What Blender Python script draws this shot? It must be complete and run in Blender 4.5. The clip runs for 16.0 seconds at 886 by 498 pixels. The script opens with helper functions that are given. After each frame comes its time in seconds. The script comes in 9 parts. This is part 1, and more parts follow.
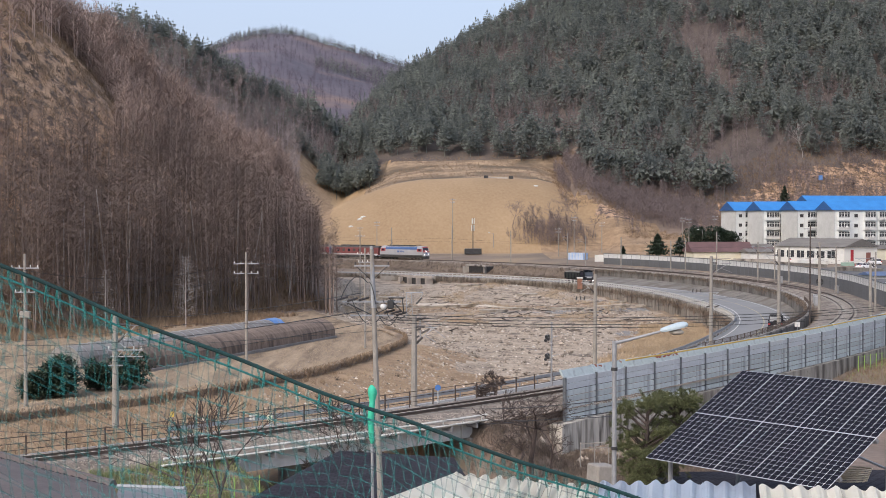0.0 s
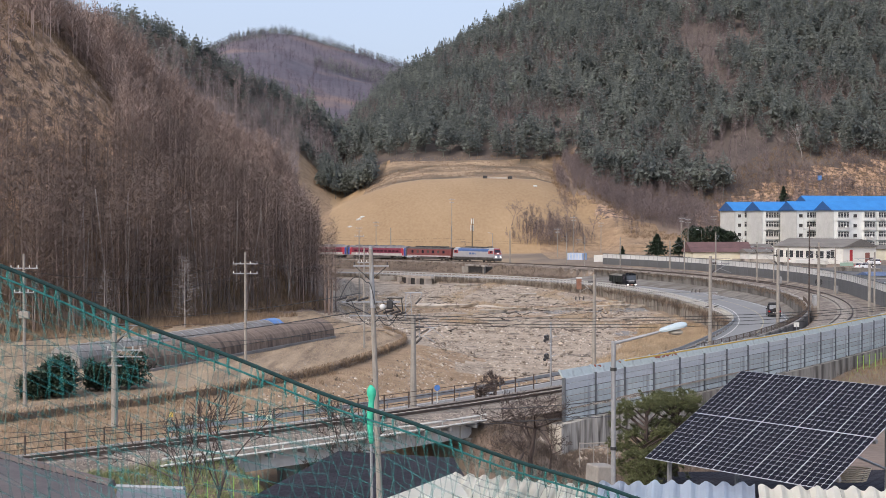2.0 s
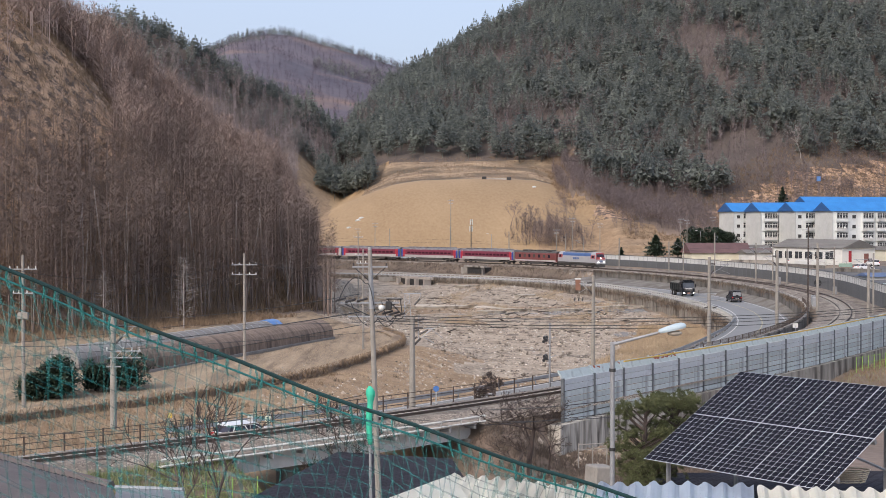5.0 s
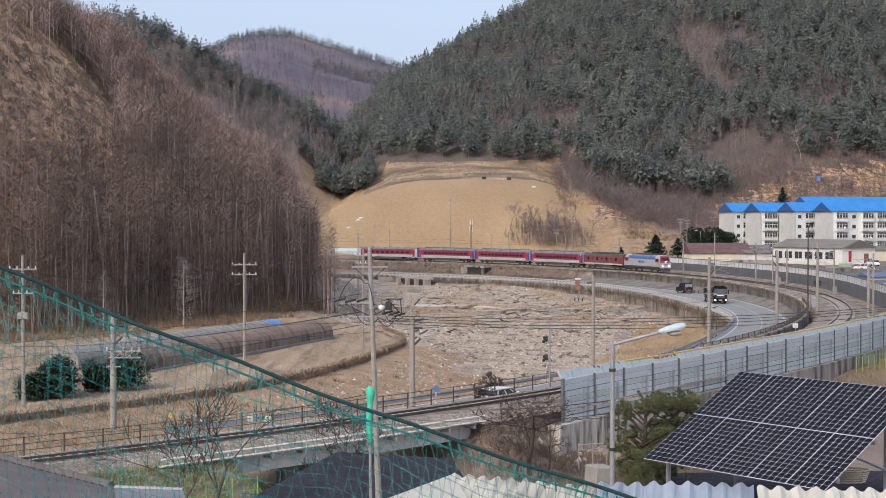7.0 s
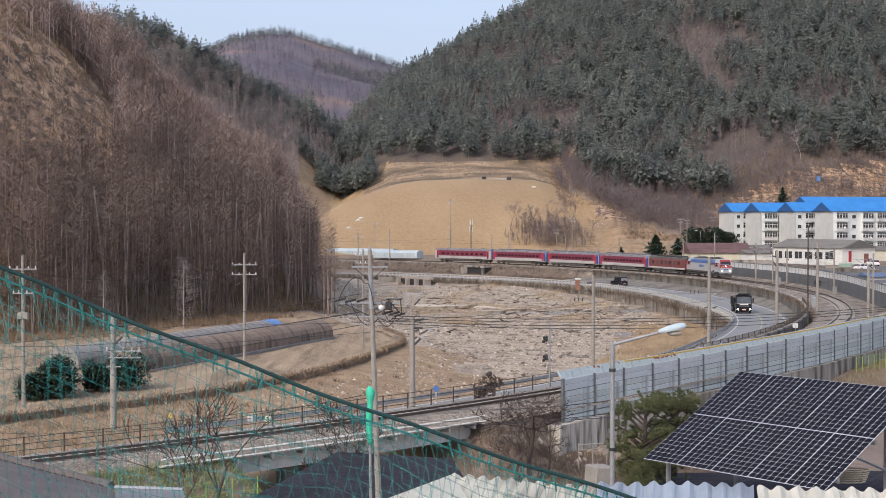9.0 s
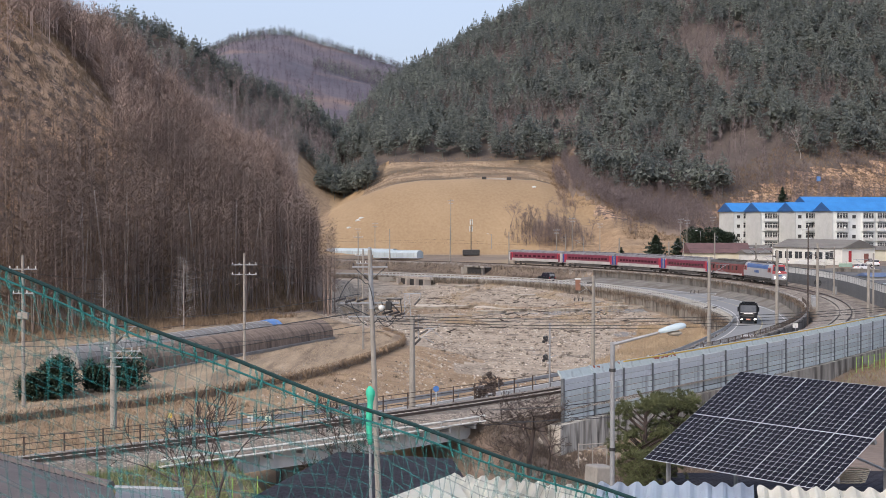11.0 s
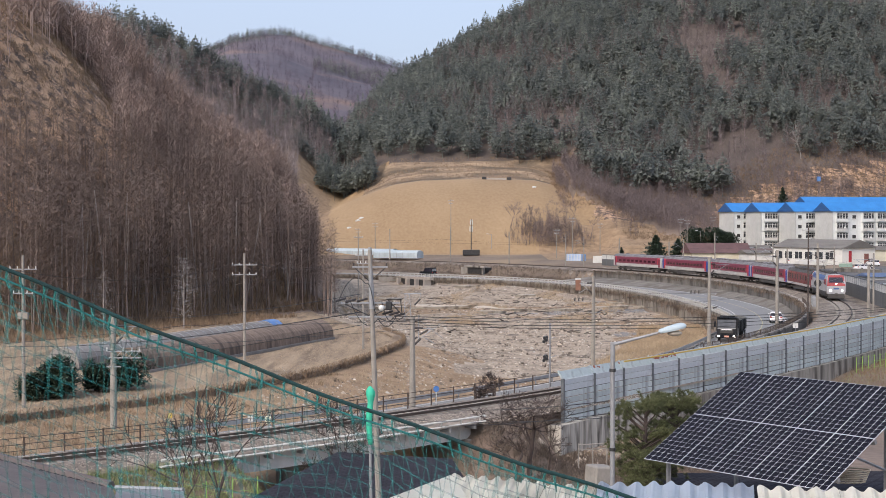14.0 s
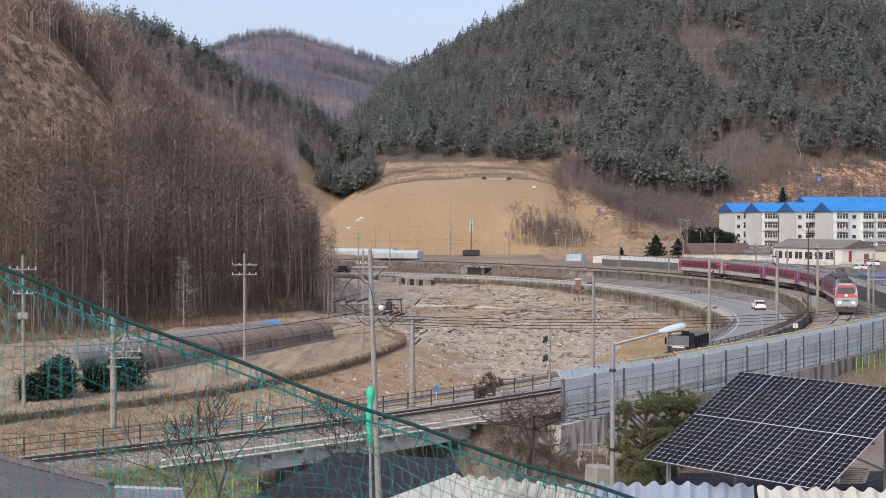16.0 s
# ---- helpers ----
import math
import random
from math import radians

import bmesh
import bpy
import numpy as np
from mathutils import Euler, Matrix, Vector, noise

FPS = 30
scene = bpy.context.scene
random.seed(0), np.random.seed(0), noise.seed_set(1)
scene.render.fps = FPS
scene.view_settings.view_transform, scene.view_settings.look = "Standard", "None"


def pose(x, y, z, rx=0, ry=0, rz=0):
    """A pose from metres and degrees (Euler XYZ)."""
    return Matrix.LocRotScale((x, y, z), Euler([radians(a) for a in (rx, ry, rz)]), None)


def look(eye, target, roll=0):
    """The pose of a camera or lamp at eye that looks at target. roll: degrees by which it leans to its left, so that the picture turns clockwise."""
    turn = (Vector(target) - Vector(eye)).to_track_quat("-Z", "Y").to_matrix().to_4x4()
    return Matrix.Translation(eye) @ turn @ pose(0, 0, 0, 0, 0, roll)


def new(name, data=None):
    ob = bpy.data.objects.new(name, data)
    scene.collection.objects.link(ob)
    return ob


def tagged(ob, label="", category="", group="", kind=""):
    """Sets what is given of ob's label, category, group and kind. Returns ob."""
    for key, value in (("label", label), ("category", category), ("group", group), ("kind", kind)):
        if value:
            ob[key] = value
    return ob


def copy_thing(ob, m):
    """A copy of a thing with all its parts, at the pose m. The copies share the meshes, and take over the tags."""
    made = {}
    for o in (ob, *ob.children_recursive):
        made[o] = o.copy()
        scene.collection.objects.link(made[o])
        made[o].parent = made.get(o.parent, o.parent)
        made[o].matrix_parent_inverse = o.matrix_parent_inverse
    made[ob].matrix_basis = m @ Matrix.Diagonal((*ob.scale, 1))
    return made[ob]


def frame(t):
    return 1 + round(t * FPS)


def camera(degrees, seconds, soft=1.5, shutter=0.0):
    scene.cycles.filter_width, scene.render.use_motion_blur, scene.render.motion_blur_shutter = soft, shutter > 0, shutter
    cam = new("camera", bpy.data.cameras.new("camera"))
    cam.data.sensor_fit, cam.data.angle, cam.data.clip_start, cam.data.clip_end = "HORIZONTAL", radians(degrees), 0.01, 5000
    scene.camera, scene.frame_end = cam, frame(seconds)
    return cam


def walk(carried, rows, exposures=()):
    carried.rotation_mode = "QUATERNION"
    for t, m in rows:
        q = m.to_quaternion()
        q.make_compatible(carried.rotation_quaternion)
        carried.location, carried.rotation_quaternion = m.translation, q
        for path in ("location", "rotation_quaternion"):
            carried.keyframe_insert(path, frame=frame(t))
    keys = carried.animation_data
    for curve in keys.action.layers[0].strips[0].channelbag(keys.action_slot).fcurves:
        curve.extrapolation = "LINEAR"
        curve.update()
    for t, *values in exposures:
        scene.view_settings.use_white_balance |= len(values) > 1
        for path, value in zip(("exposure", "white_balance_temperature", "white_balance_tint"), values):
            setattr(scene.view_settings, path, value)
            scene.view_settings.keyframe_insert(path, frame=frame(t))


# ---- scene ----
from itertools import product

# ---------------------------------------------------------------- camera
cam = camera(34.83, 16.0, soft=0.5)
EYE = (0.0, 0.0, 12.1)


def aim(right, up):
    """Camera turned from its usual aim by small angles in thousandths of a degree."""
    return pose(*EYE, 88.763 + up / 1000, 0, -right / 1000)


walk(cam, [(0.0, aim(-70, -42)), (1.5, aim(-70, -40)), (2.0, aim(-36, -36)), (2.5, aim(-30, -4)), (3.0, aim(-22, 0)),
           (3.6, aim(-4, 0)), (4.2, aim(2, 0)), (6.3, aim(8, 2)), (9.0, aim(8, 2)), (13.5, aim(2, 4)), (15.0, aim(0, 12)),
           (16.0, aim(2, 8))], [(0.0, 0.52, 6600, 14), (16.0, 0.52, 6600, 14)])

# ---------------------------------------------------------------- light
world = bpy.data.worlds.new("sky")
scene.world = world
world.use_nodes = True
wn = world.node_tree.nodes
sky = wn.new("ShaderNodeTexSky")
sky.sky_type, sky.sun_disc = "NISHITA", False
sky.sun_elevation, sky.sun_rotation = radians(38), radians(215)
sky.air_density, sky.dust_density, sky.ozone_density = 1.0, 5.0, 2.0
wn["Background"].inputs["Strength"].default_value = 0.19
veil = wn.new("ShaderNodeMix")          # thin even cloud over the whole sky
veil.data_type = "RGBA"
veil.inputs["Factor"].default_value = 0.65
veil.inputs["B"].default_value = (2.2, 2.65, 3.45, 1)
world.node_tree.links.new(sky.outputs["Color"], veil.inputs["A"])
world.node_tree.links.new(veil.outputs["Result"], wn["Background"].inputs["Color"])
sun = new("sun", bpy.data.lights.new("sun", "SUN"))
sun.data.energy, sun.data.angle, sun.data.color = 1.4, radians(24), (1.0, 0.93, 0.85)
sun.matrix_world = look((-60, -85, 80), (0, 0, 0))

# ---------------------------------------------------------------- materials
def mat(name, low, high, scale=1.0, rough=0.8, bump=0.0, metal=0.0, fine=None, island=0.0, obj=0.0, spot=None, spot_scale=0.3,
        stretch=(1, 1, 1), spot_cut=(0.5, 0.65), alpha=1.0):
    """A procedural surface: two-scale noise between two colours, optional stains, relief, and a shade for each piece."""
    m = bpy.data.materials.new(name)
    m.use_nodes = True
    n, l = m.node_tree.nodes, m.node_tree.links
    b = n["Principled BSDF"]
    b.inputs["Roughness"].default_value, b.inputs["Metallic"].default_value = rough, metal
    geo = n.new("ShaderNodeTexCoord")
    mp = n.new("ShaderNodeMapping")
    mp.inputs["Scale"].default_value = stretch
    l.new(geo.outputs["Object"], mp.inputs["Vector"])
    big = n.new("ShaderNodeTexNoise")
    big.inputs["Scale"].default_value, big.inputs["Detail"].default_value = scale, 5
    small = n.new("ShaderNodeTexNoise")
    small.inputs["Scale"].default_value, small.inputs["Detail"].default_value = fine or scale * 9, 3
    for t in (big, small):
        l.new(mp.outputs[0], t.inputs["Vector"])
    add = n.new("ShaderNodeMath")
    add.operation = "MULTIPLY_ADD"
    l.new(small.outputs["Fac"], add.inputs[0])
    add.inputs[1].default_value = 0.55
    l.new(big.outputs["Fac"], add.inputs[2])
    rng = n.new("ShaderNodeMapRange")
    rng.inputs["From Min"].default_value, rng.inputs["From Max"].default_value = 0.5, 1.05
    l.new(add.outputs[0], rng.inputs["Value"])
    mix = n.new("ShaderNodeMix")
    mix.data_type = "RGBA"
    mix.inputs["A"].default_value, mix.inputs["B"].default_value = (*low, 1), (*high, 1)
    l.new(rng.outputs[0], mix.inputs["Factor"])
    out = mix.outputs["Result"]
    if spot:
        st = n.new("ShaderNodeTexNoise")
        st.inputs["Scale"].default_value, st.inputs["Detail"].default_value = spot_scale, 6
        l.new(mp.outputs[0], st.inputs["Vector"])
        r2 = n.new("ShaderNodeMapRange")
        r2.inputs["From Min"].default_value, r2.inputs["From Max"].default_value = spot_cut
        l.new(st.outputs["Fac"], r2.inputs["Value"])
        mx = n.new("ShaderNodeMix")
        mx.data_type = "RGBA"
        l.new(out, mx.inputs["A"])
        mx.inputs["B"].default_value = (*spot, 1)
        l.new(r2.outputs[0], mx.inputs["Factor"])
        out = mx.outputs["Result"]
    if island or obj:
        src = n.new("ShaderNodeNewGeometry").outputs["Random Per Island"] if island else n.new("ShaderNodeObjectInfo").outputs["Random"]
        k = island or obj
        r3 = n.new("ShaderNodeMapRange")
        r3.inputs["To Min"].default_value, r3.inputs["To Max"].default_value = 1 - k, 1 + k
        l.new(src, r3.inputs["Value"])
        hs = n.new("ShaderNodeHueSaturation")
        l.new(r3.outputs[0], hs.inputs["Value"])
        l.new(out, hs.inputs["Color"])
        out = hs.outputs["Color"]
    l.new(out, b.inputs["Base Color"])
    b.inputs["Alpha"].default_value = alpha
    if bump:
        bp = n.new("ShaderNodeBump")
        bp.inputs["Strength"].default_value, bp.inputs["Distance"].default_value = min(1, bump), 0.05 if scale > 0.5 else 0.4
        l.new(add.outputs[0], bp.inputs["Height"])
        l.new(bp.outputs[0], b.inputs["Normal"])
    return m


def glow(name, colour, strength):
    m = mat(name, colour, colour)
    b = m.node_tree.nodes["Principled BSDF"]
    b.inputs["Emission Color"].default_value, b.inputs["Emission Strength"].default_value = (*colour, 1), strength
    return m


# paler and bluer than real pine foliage; distance haze is in the colour
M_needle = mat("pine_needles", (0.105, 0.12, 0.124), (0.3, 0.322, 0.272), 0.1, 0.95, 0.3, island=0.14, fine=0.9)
# needles let some light through
_n, _l = M_needle.node_tree.nodes, M_needle.node_tree.links
_thin, _both = _n.new("ShaderNodeBsdfTranslucent"), _n.new("ShaderNodeMixShader")
_n["Principled BSDF"].inputs["Specular IOR Level"].default_value = 0.15
_both.inputs[0].default_value = 0.5
_l.new(_n["Principled BSDF"].inputs["Base Color"].links[0].from_socket, _thin.inputs["Color"])
_l.new(_n["Principled BSDF"].outputs[0], _both.inputs[1])
_l.new(_thin.outputs[0], _both.inputs[2])
_l.new(_both.outputs[0], _n["Material Output"].inputs["Surface"])
M_bare = mat("bare_twigs", (0.12, 0.09, 0.077), (0.245, 0.185, 0.155), 0.06, 0.95, island=0.35)
M_hillbare = mat("hillside_twigs", (0.24, 0.177, 0.15), (0.43, 0.328, 0.28), 0.05, 0.95, island=0.35)
M_barefar = mat("far_bare_twigs", (0.14, 0.112, 0.11), (0.24, 0.192, 0.182), 0.05, 0.95, island=0.3)
M_ridgebare = mat("ridge_twigs", (0.21, 0.172, 0.168), (0.36, 0.3, 0.29), 0.04, 0.95, island=0.3)
M_bark = mat("grey_bark", (0.14, 0.11, 0.09), (0.3, 0.25, 0.21), 1.0, 0.95, island=0.3)
M_grass = mat("dry_grass", (0.2, 0.133, 0.078), (0.38, 0.262, 0.16), 0.5, 0.95, 0.5, fine=3.5)
M_weed = mat("dry_weeds", (0.16, 0.11, 0.075), (0.3, 0.21, 0.13), 0.4, 0.95, island=0.35)
M_gravel = mat("river_gravel", (0.125, 0.095, 0.069), (0.64, 0.525, 0.4), 0.3, 0.95, 1.0, fine=3.0, spot=(0.12, 0.098, 0.08), spot_scale=0.3, spot_cut=(0.56, 0.68))
M_ballast = mat("track_ballast", (0.085, 0.07, 0.057), (0.37, 0.312, 0.255), 0.9, 0.95, 0.9, fine=3.5, spot=(0.12, 0.096, 0.077), spot_scale=0.3, spot_cut=(0.48, 0.68))
M_asphalt = mat("grey_asphalt", (0.2, 0.2, 0.195), (0.27, 0.27, 0.265), 0.15, 0.85, 0.1, fine=8)
M_concrete = mat("weathered_concrete", (0.24, 0.22, 0.19), (0.4, 0.37, 0.33), 0.5, 0.9, 0.2, spot=(0.1, 0.09, 0.08), spot_scale=0.6, stretch=(1, 1, 0.25))
M_pole = mat("pole_concrete", (0.22, 0.203, 0.18), (0.33, 0.305, 0.27), 0.8, 0.9)
M_steel = mat("galvanised_steel", (0.27, 0.28, 0.29), (0.4, 0.41, 0.42), 1.5, 0.45, metal=0.4)
M_rail = mat("rusty_rail", (0.045, 0.035, 0.03), (0.1, 0.075, 0.062), 2.0, 0.6)
M_white = mat("white_paint", (0.54, 0.54, 0.51), (0.7, 0.7, 0.67), 0.5, 0.7, spot=(0.45, 0.44, 0.4), spot_scale=0.4, spot_cut=(0.55, 0.75))
M_dark = mat("dark_metal", (0.02, 0.02, 0.022), (0.05, 0.05, 0.05), 2.0, 0.5)
M_glass = mat("window_glass", (0.03, 0.035, 0.04), (0.06, 0.065, 0.07), 1.0, 0.12)

# ---------------------------------------------------------------- mesh helpers
def part(name, bm, material, parent=None, label=""):
    me = bpy.data.meshes.new(name)
    bm.to_mesh(me)
    bm.free()
    me.materials.append(material)
    ob = new(name, me)
    ob.parent = parent
    return tagged(ob, label)


def soup(name, verts, tris, material, parent=None, label=""):
    """A mesh from numpy arrays of vertices and triangles."""
    verts, tris = np.asarray(verts, np.float32), np.asarray(tris, np.int32)
    me = bpy.data.meshes.new(name)
    me.vertices.add(len(verts))
    me.vertices.foreach_set("co", verts.ravel())
    me.loops.add(tris.size)
    me.loops.foreach_set("vertex_index", tris.ravel())
    me.polygons.add(len(tris))
    me.polygons.foreach_set("loop_start", np.arange(0, tris.size, 3, dtype=np.int32))
    me.update(calc_edges=True)
    me.materials.append(material)
    ob = new(name, me)
    ob.parent = parent
    return tagged(ob, label)


def thing(name, m, label, category, group="", kind=""):
    ob = new(name)
    ob.matrix_basis = m
    return tagged(ob, label, category, group, kind)


def box(bm, x0, x1, y0, y1, z0, z1, bevel=0.0, m=None):
    vs = [bm.verts.new((x, y, z)) for x, y, z in product((x0, x1), (y0, y1), (z0, z1))]
    fs = [bm.faces.new([vs[i] for i in f]) for f in ((0, 1, 3, 2), (4, 6, 7, 5), (0, 4, 5, 1), (2, 3, 7, 6), (0, 2, 6, 4), (1, 5, 7, 3))]
    if m is not None:
        for v in vs:
            v.co = m @ v.co
    if bevel:
        bmesh.ops.bevel(bm, geom=list({e for f in fs for e in f.edges}), offset=bevel, segments=1, affect="EDGES")
    return bm


def boxed(x0, x1, y0, y1, z0, z1, bevel=0.0, m=None):
    return box(bmesh.new(), x0, x1, y0, y1, z0, z1, bevel, m)


def rod(bm, a, b, r0, r1=None, n=8, caps=True):
    """A tapered rod from a to b."""
    a, b = Vector(a), Vector(b)
    r1 = r0 if r1 is None else r1
    q = (b - a).to_track_quat("Z", "Y")
    rings = []
    for p, r in ((a, r0), (b, r1)):
        rings.append([bm.verts.new(p + q @ Vector((r * math.cos(6.28319 * i / n), r * math.sin(6.28319 * i / n), 0))) for i in range(n)])
    for i in range(n):
        bm.faces.new((rings[0][i], rings[0][(i + 1) % n], rings[1][(i + 1) % n], rings[1][i]))
    if caps:
        bm.faces.new(rings[0][::-1])
        bm.faces.new(rings[1])
    return bm


def rods(list_of, n=6):
    bm = bmesh.new()
    for a, b, *r in list_of:
        rod(bm, a, b, *(r or (0.05,)), n=n)
    return bm


def sweep(points, profile, closed=True):
    """Sweep a profile of (out, up) along a line of points in plan; out is to the left of the way."""
    bm = bmesh.new()
    pts = [Vector(p) for p in points]
    rows = []
    for i, p in enumerate(pts):
        d = pts[min(i + 1, len(pts) - 1)] - pts[max(i - 1, 0)]
        d.z = 0
        d.normalize()
        side = Vector((-d.y, d.x, 0))
        rows.append([bm.verts.new(p + side * o + Vector((0, 0, u))) for o, u in profile])
    k = len(profile)
    for a, b in zip(rows[:-1], rows[1:]):
        for j in range(k if closed else k - 1):
            bm.faces.new((a[j], a[(j + 1) % k], b[(j + 1) % k], b[j]))
    if closed and k > 2:
        bm.faces.new(rows[0][::-1])
        bm.faces.new(rows[-1])
    bmesh.ops.recalc_face_normals(bm, faces=bm.faces)
    return bm


def smooth(a, b, v):
    t = np.clip((np.asarray(v, float) - a) / (b - a), 0, 1)
    return t * t * (3 - 2 * t)


# ---------------------------------------------------------------- the line of the railway
# curvature by arc length: a long bend of about 220 m radius
BEND_S = np.linspace(-60, 420, 9)
BEND = np.array([-0.00458, -0.00461, -0.00467, -0.00424, -0.00458, -0.00433, -0.00437, -0.0046, -0.0048])
_s = np.linspace(-160, 420, 1161)
_k = np.interp(_s, BEND_S, BEND)
_th = np.concatenate(([0], np.cumsum((_k[1:] + _k[:-1]) * 0.25)))
_th += -0.78208 - np.interp(0, _s, _th)
_x = np.concatenate(([0], np.cumsum(np.cos((_th[1:] + _th[:-1]) / 2) * 0.5)))
_y = np.concatenate(([0], np.cumsum(np.sin((_th[1:] + _th[:-1]) / 2) * 0.5)))
_x += -3.71 - np.interp(0, _s, _x)
_y += 403.08 - np.interp(0, _s, _y)


def on_track(s, out=0.0, z=0.0):
    """A point of the railway at s metres, out metres to its left (away from the river), z above the rails."""
    x, y, a = np.interp(s, _s, _x), np.interp(s, _s, _y), np.interp(s, _s, _th)
    return (float(x - out * math.sin(a)), float(y + out * math.cos(a)), z)


def heading(s):
    return float(np.interp(s, _s, _th))


def along(s0, s1, out=0.0, z=0.0, step=2.5):
    return [on_track(s, out, z) for s in np.linspace(s0, s1, max(2, int(abs(s1 - s0) / step) + 1))]


def off_line(X, Y, px, py):
    """Signed distance from a line in plan (positive to its left) and the place along it."""
    X, Y = np.asarray(X, float), np.asarray(Y, float)
    best, sgn, pos = np.full(X.shape, 1e9), np.zeros(X.shape), np.zeros(X.shape)
    s = 0.0
    for x0, y0, x1, y1 in zip(px[:-1], py[:-1], px[1:], py[1:]):
        ux, uy = x1 - x0, y1 - y0
        ln = math.hypot(ux, uy)
        ux, uy = ux / ln, uy / ln
        t = np.clip((X - x0) * ux + (Y - y0) * uy, 0, ln)
        dx, dy = X - x0 - t * ux, Y - y0 - t * uy
        d = np.hypot(dx, dy)
        near = d < best
        best = np.where(near, d, best)
        sgn = np.where(near, np.where(ux * (Y - y0) - uy * (X - x0) >= 0, 1.0, -1.0), sgn)
        pos = np.where(near, s + t, pos)
        s += ln
    return best * sgn, pos


def curve_through(points, step=2.0):
    """A smooth line through points (x, y)."""
    p = np.array([points[0], *points, points[-1]], float)
    out = []
    for a, b, c, d in zip(p[:-3], p[1:-2], p[2:-1], p[3:]):
        n = max(2, int(np.hypot(*(c - b)) / step))
        for t in np.arange(n) / n:
            out.append(0.5 * (2 * b + (c - a) * t + (2 * a - 5 * b + 4 * c - d) * t * t + (3 * b - a - 3 * c + d) * t ** 3))
    return np.array(out + [p[-1]])

# ---------------------------------------------------------------- the land
ROAD_Z = -2.6
ROAD_MID = ((-160, -40, 0, 24, 57, 107, 140, 200, 262, 300, 340, 420), (-90, -46, -33, -28.8, -23, -15.2, -12.2, -11, -10.9, -9.5, -9.3, -10))
ROAD_EDGE = ((-160, -60, 0, 41, 62, 84, 110, 148, 181, 206, 223, 255, 272, 292, 330, 420), (-96, -57, -37.5, -33, -28, -23.6, -20.3, -20, -19.2, -17, -15.4, -15.6, -15.0, -13.8, -13.4, -14.2))
FIELD_EDGE = ((-75, 86), (-50, 94), (-34, 105), (-22, 120), (-14.2, 134), (-10.6, 144), (-6.7, 160), (-4.8, 175), (-8, 190), (-14, 205), (-20, 225), (-30, 300), (-60, 420))
HILL_FOOT = ((-180, 95), (-90, 147), (-55, 175), (-46.5, 183), (-38, 198), (-29, 215), (-19.5, 235), (-24, 275), (-44, 340), (-75, 430))


def lumps(X, Y, size, seed=0.0):
    """Cheap rolling unevenness, about -1 to 1."""
    a, b = X / size + seed, Y / size - seed
    return (np.sin(a * 1.7 + np.sin(b * 1.3)) + np.sin(b * 2.1 + 1.3 * np.sin(a * 0.9)) + np.sin((a + b) * 1.1 + seed)) / 3


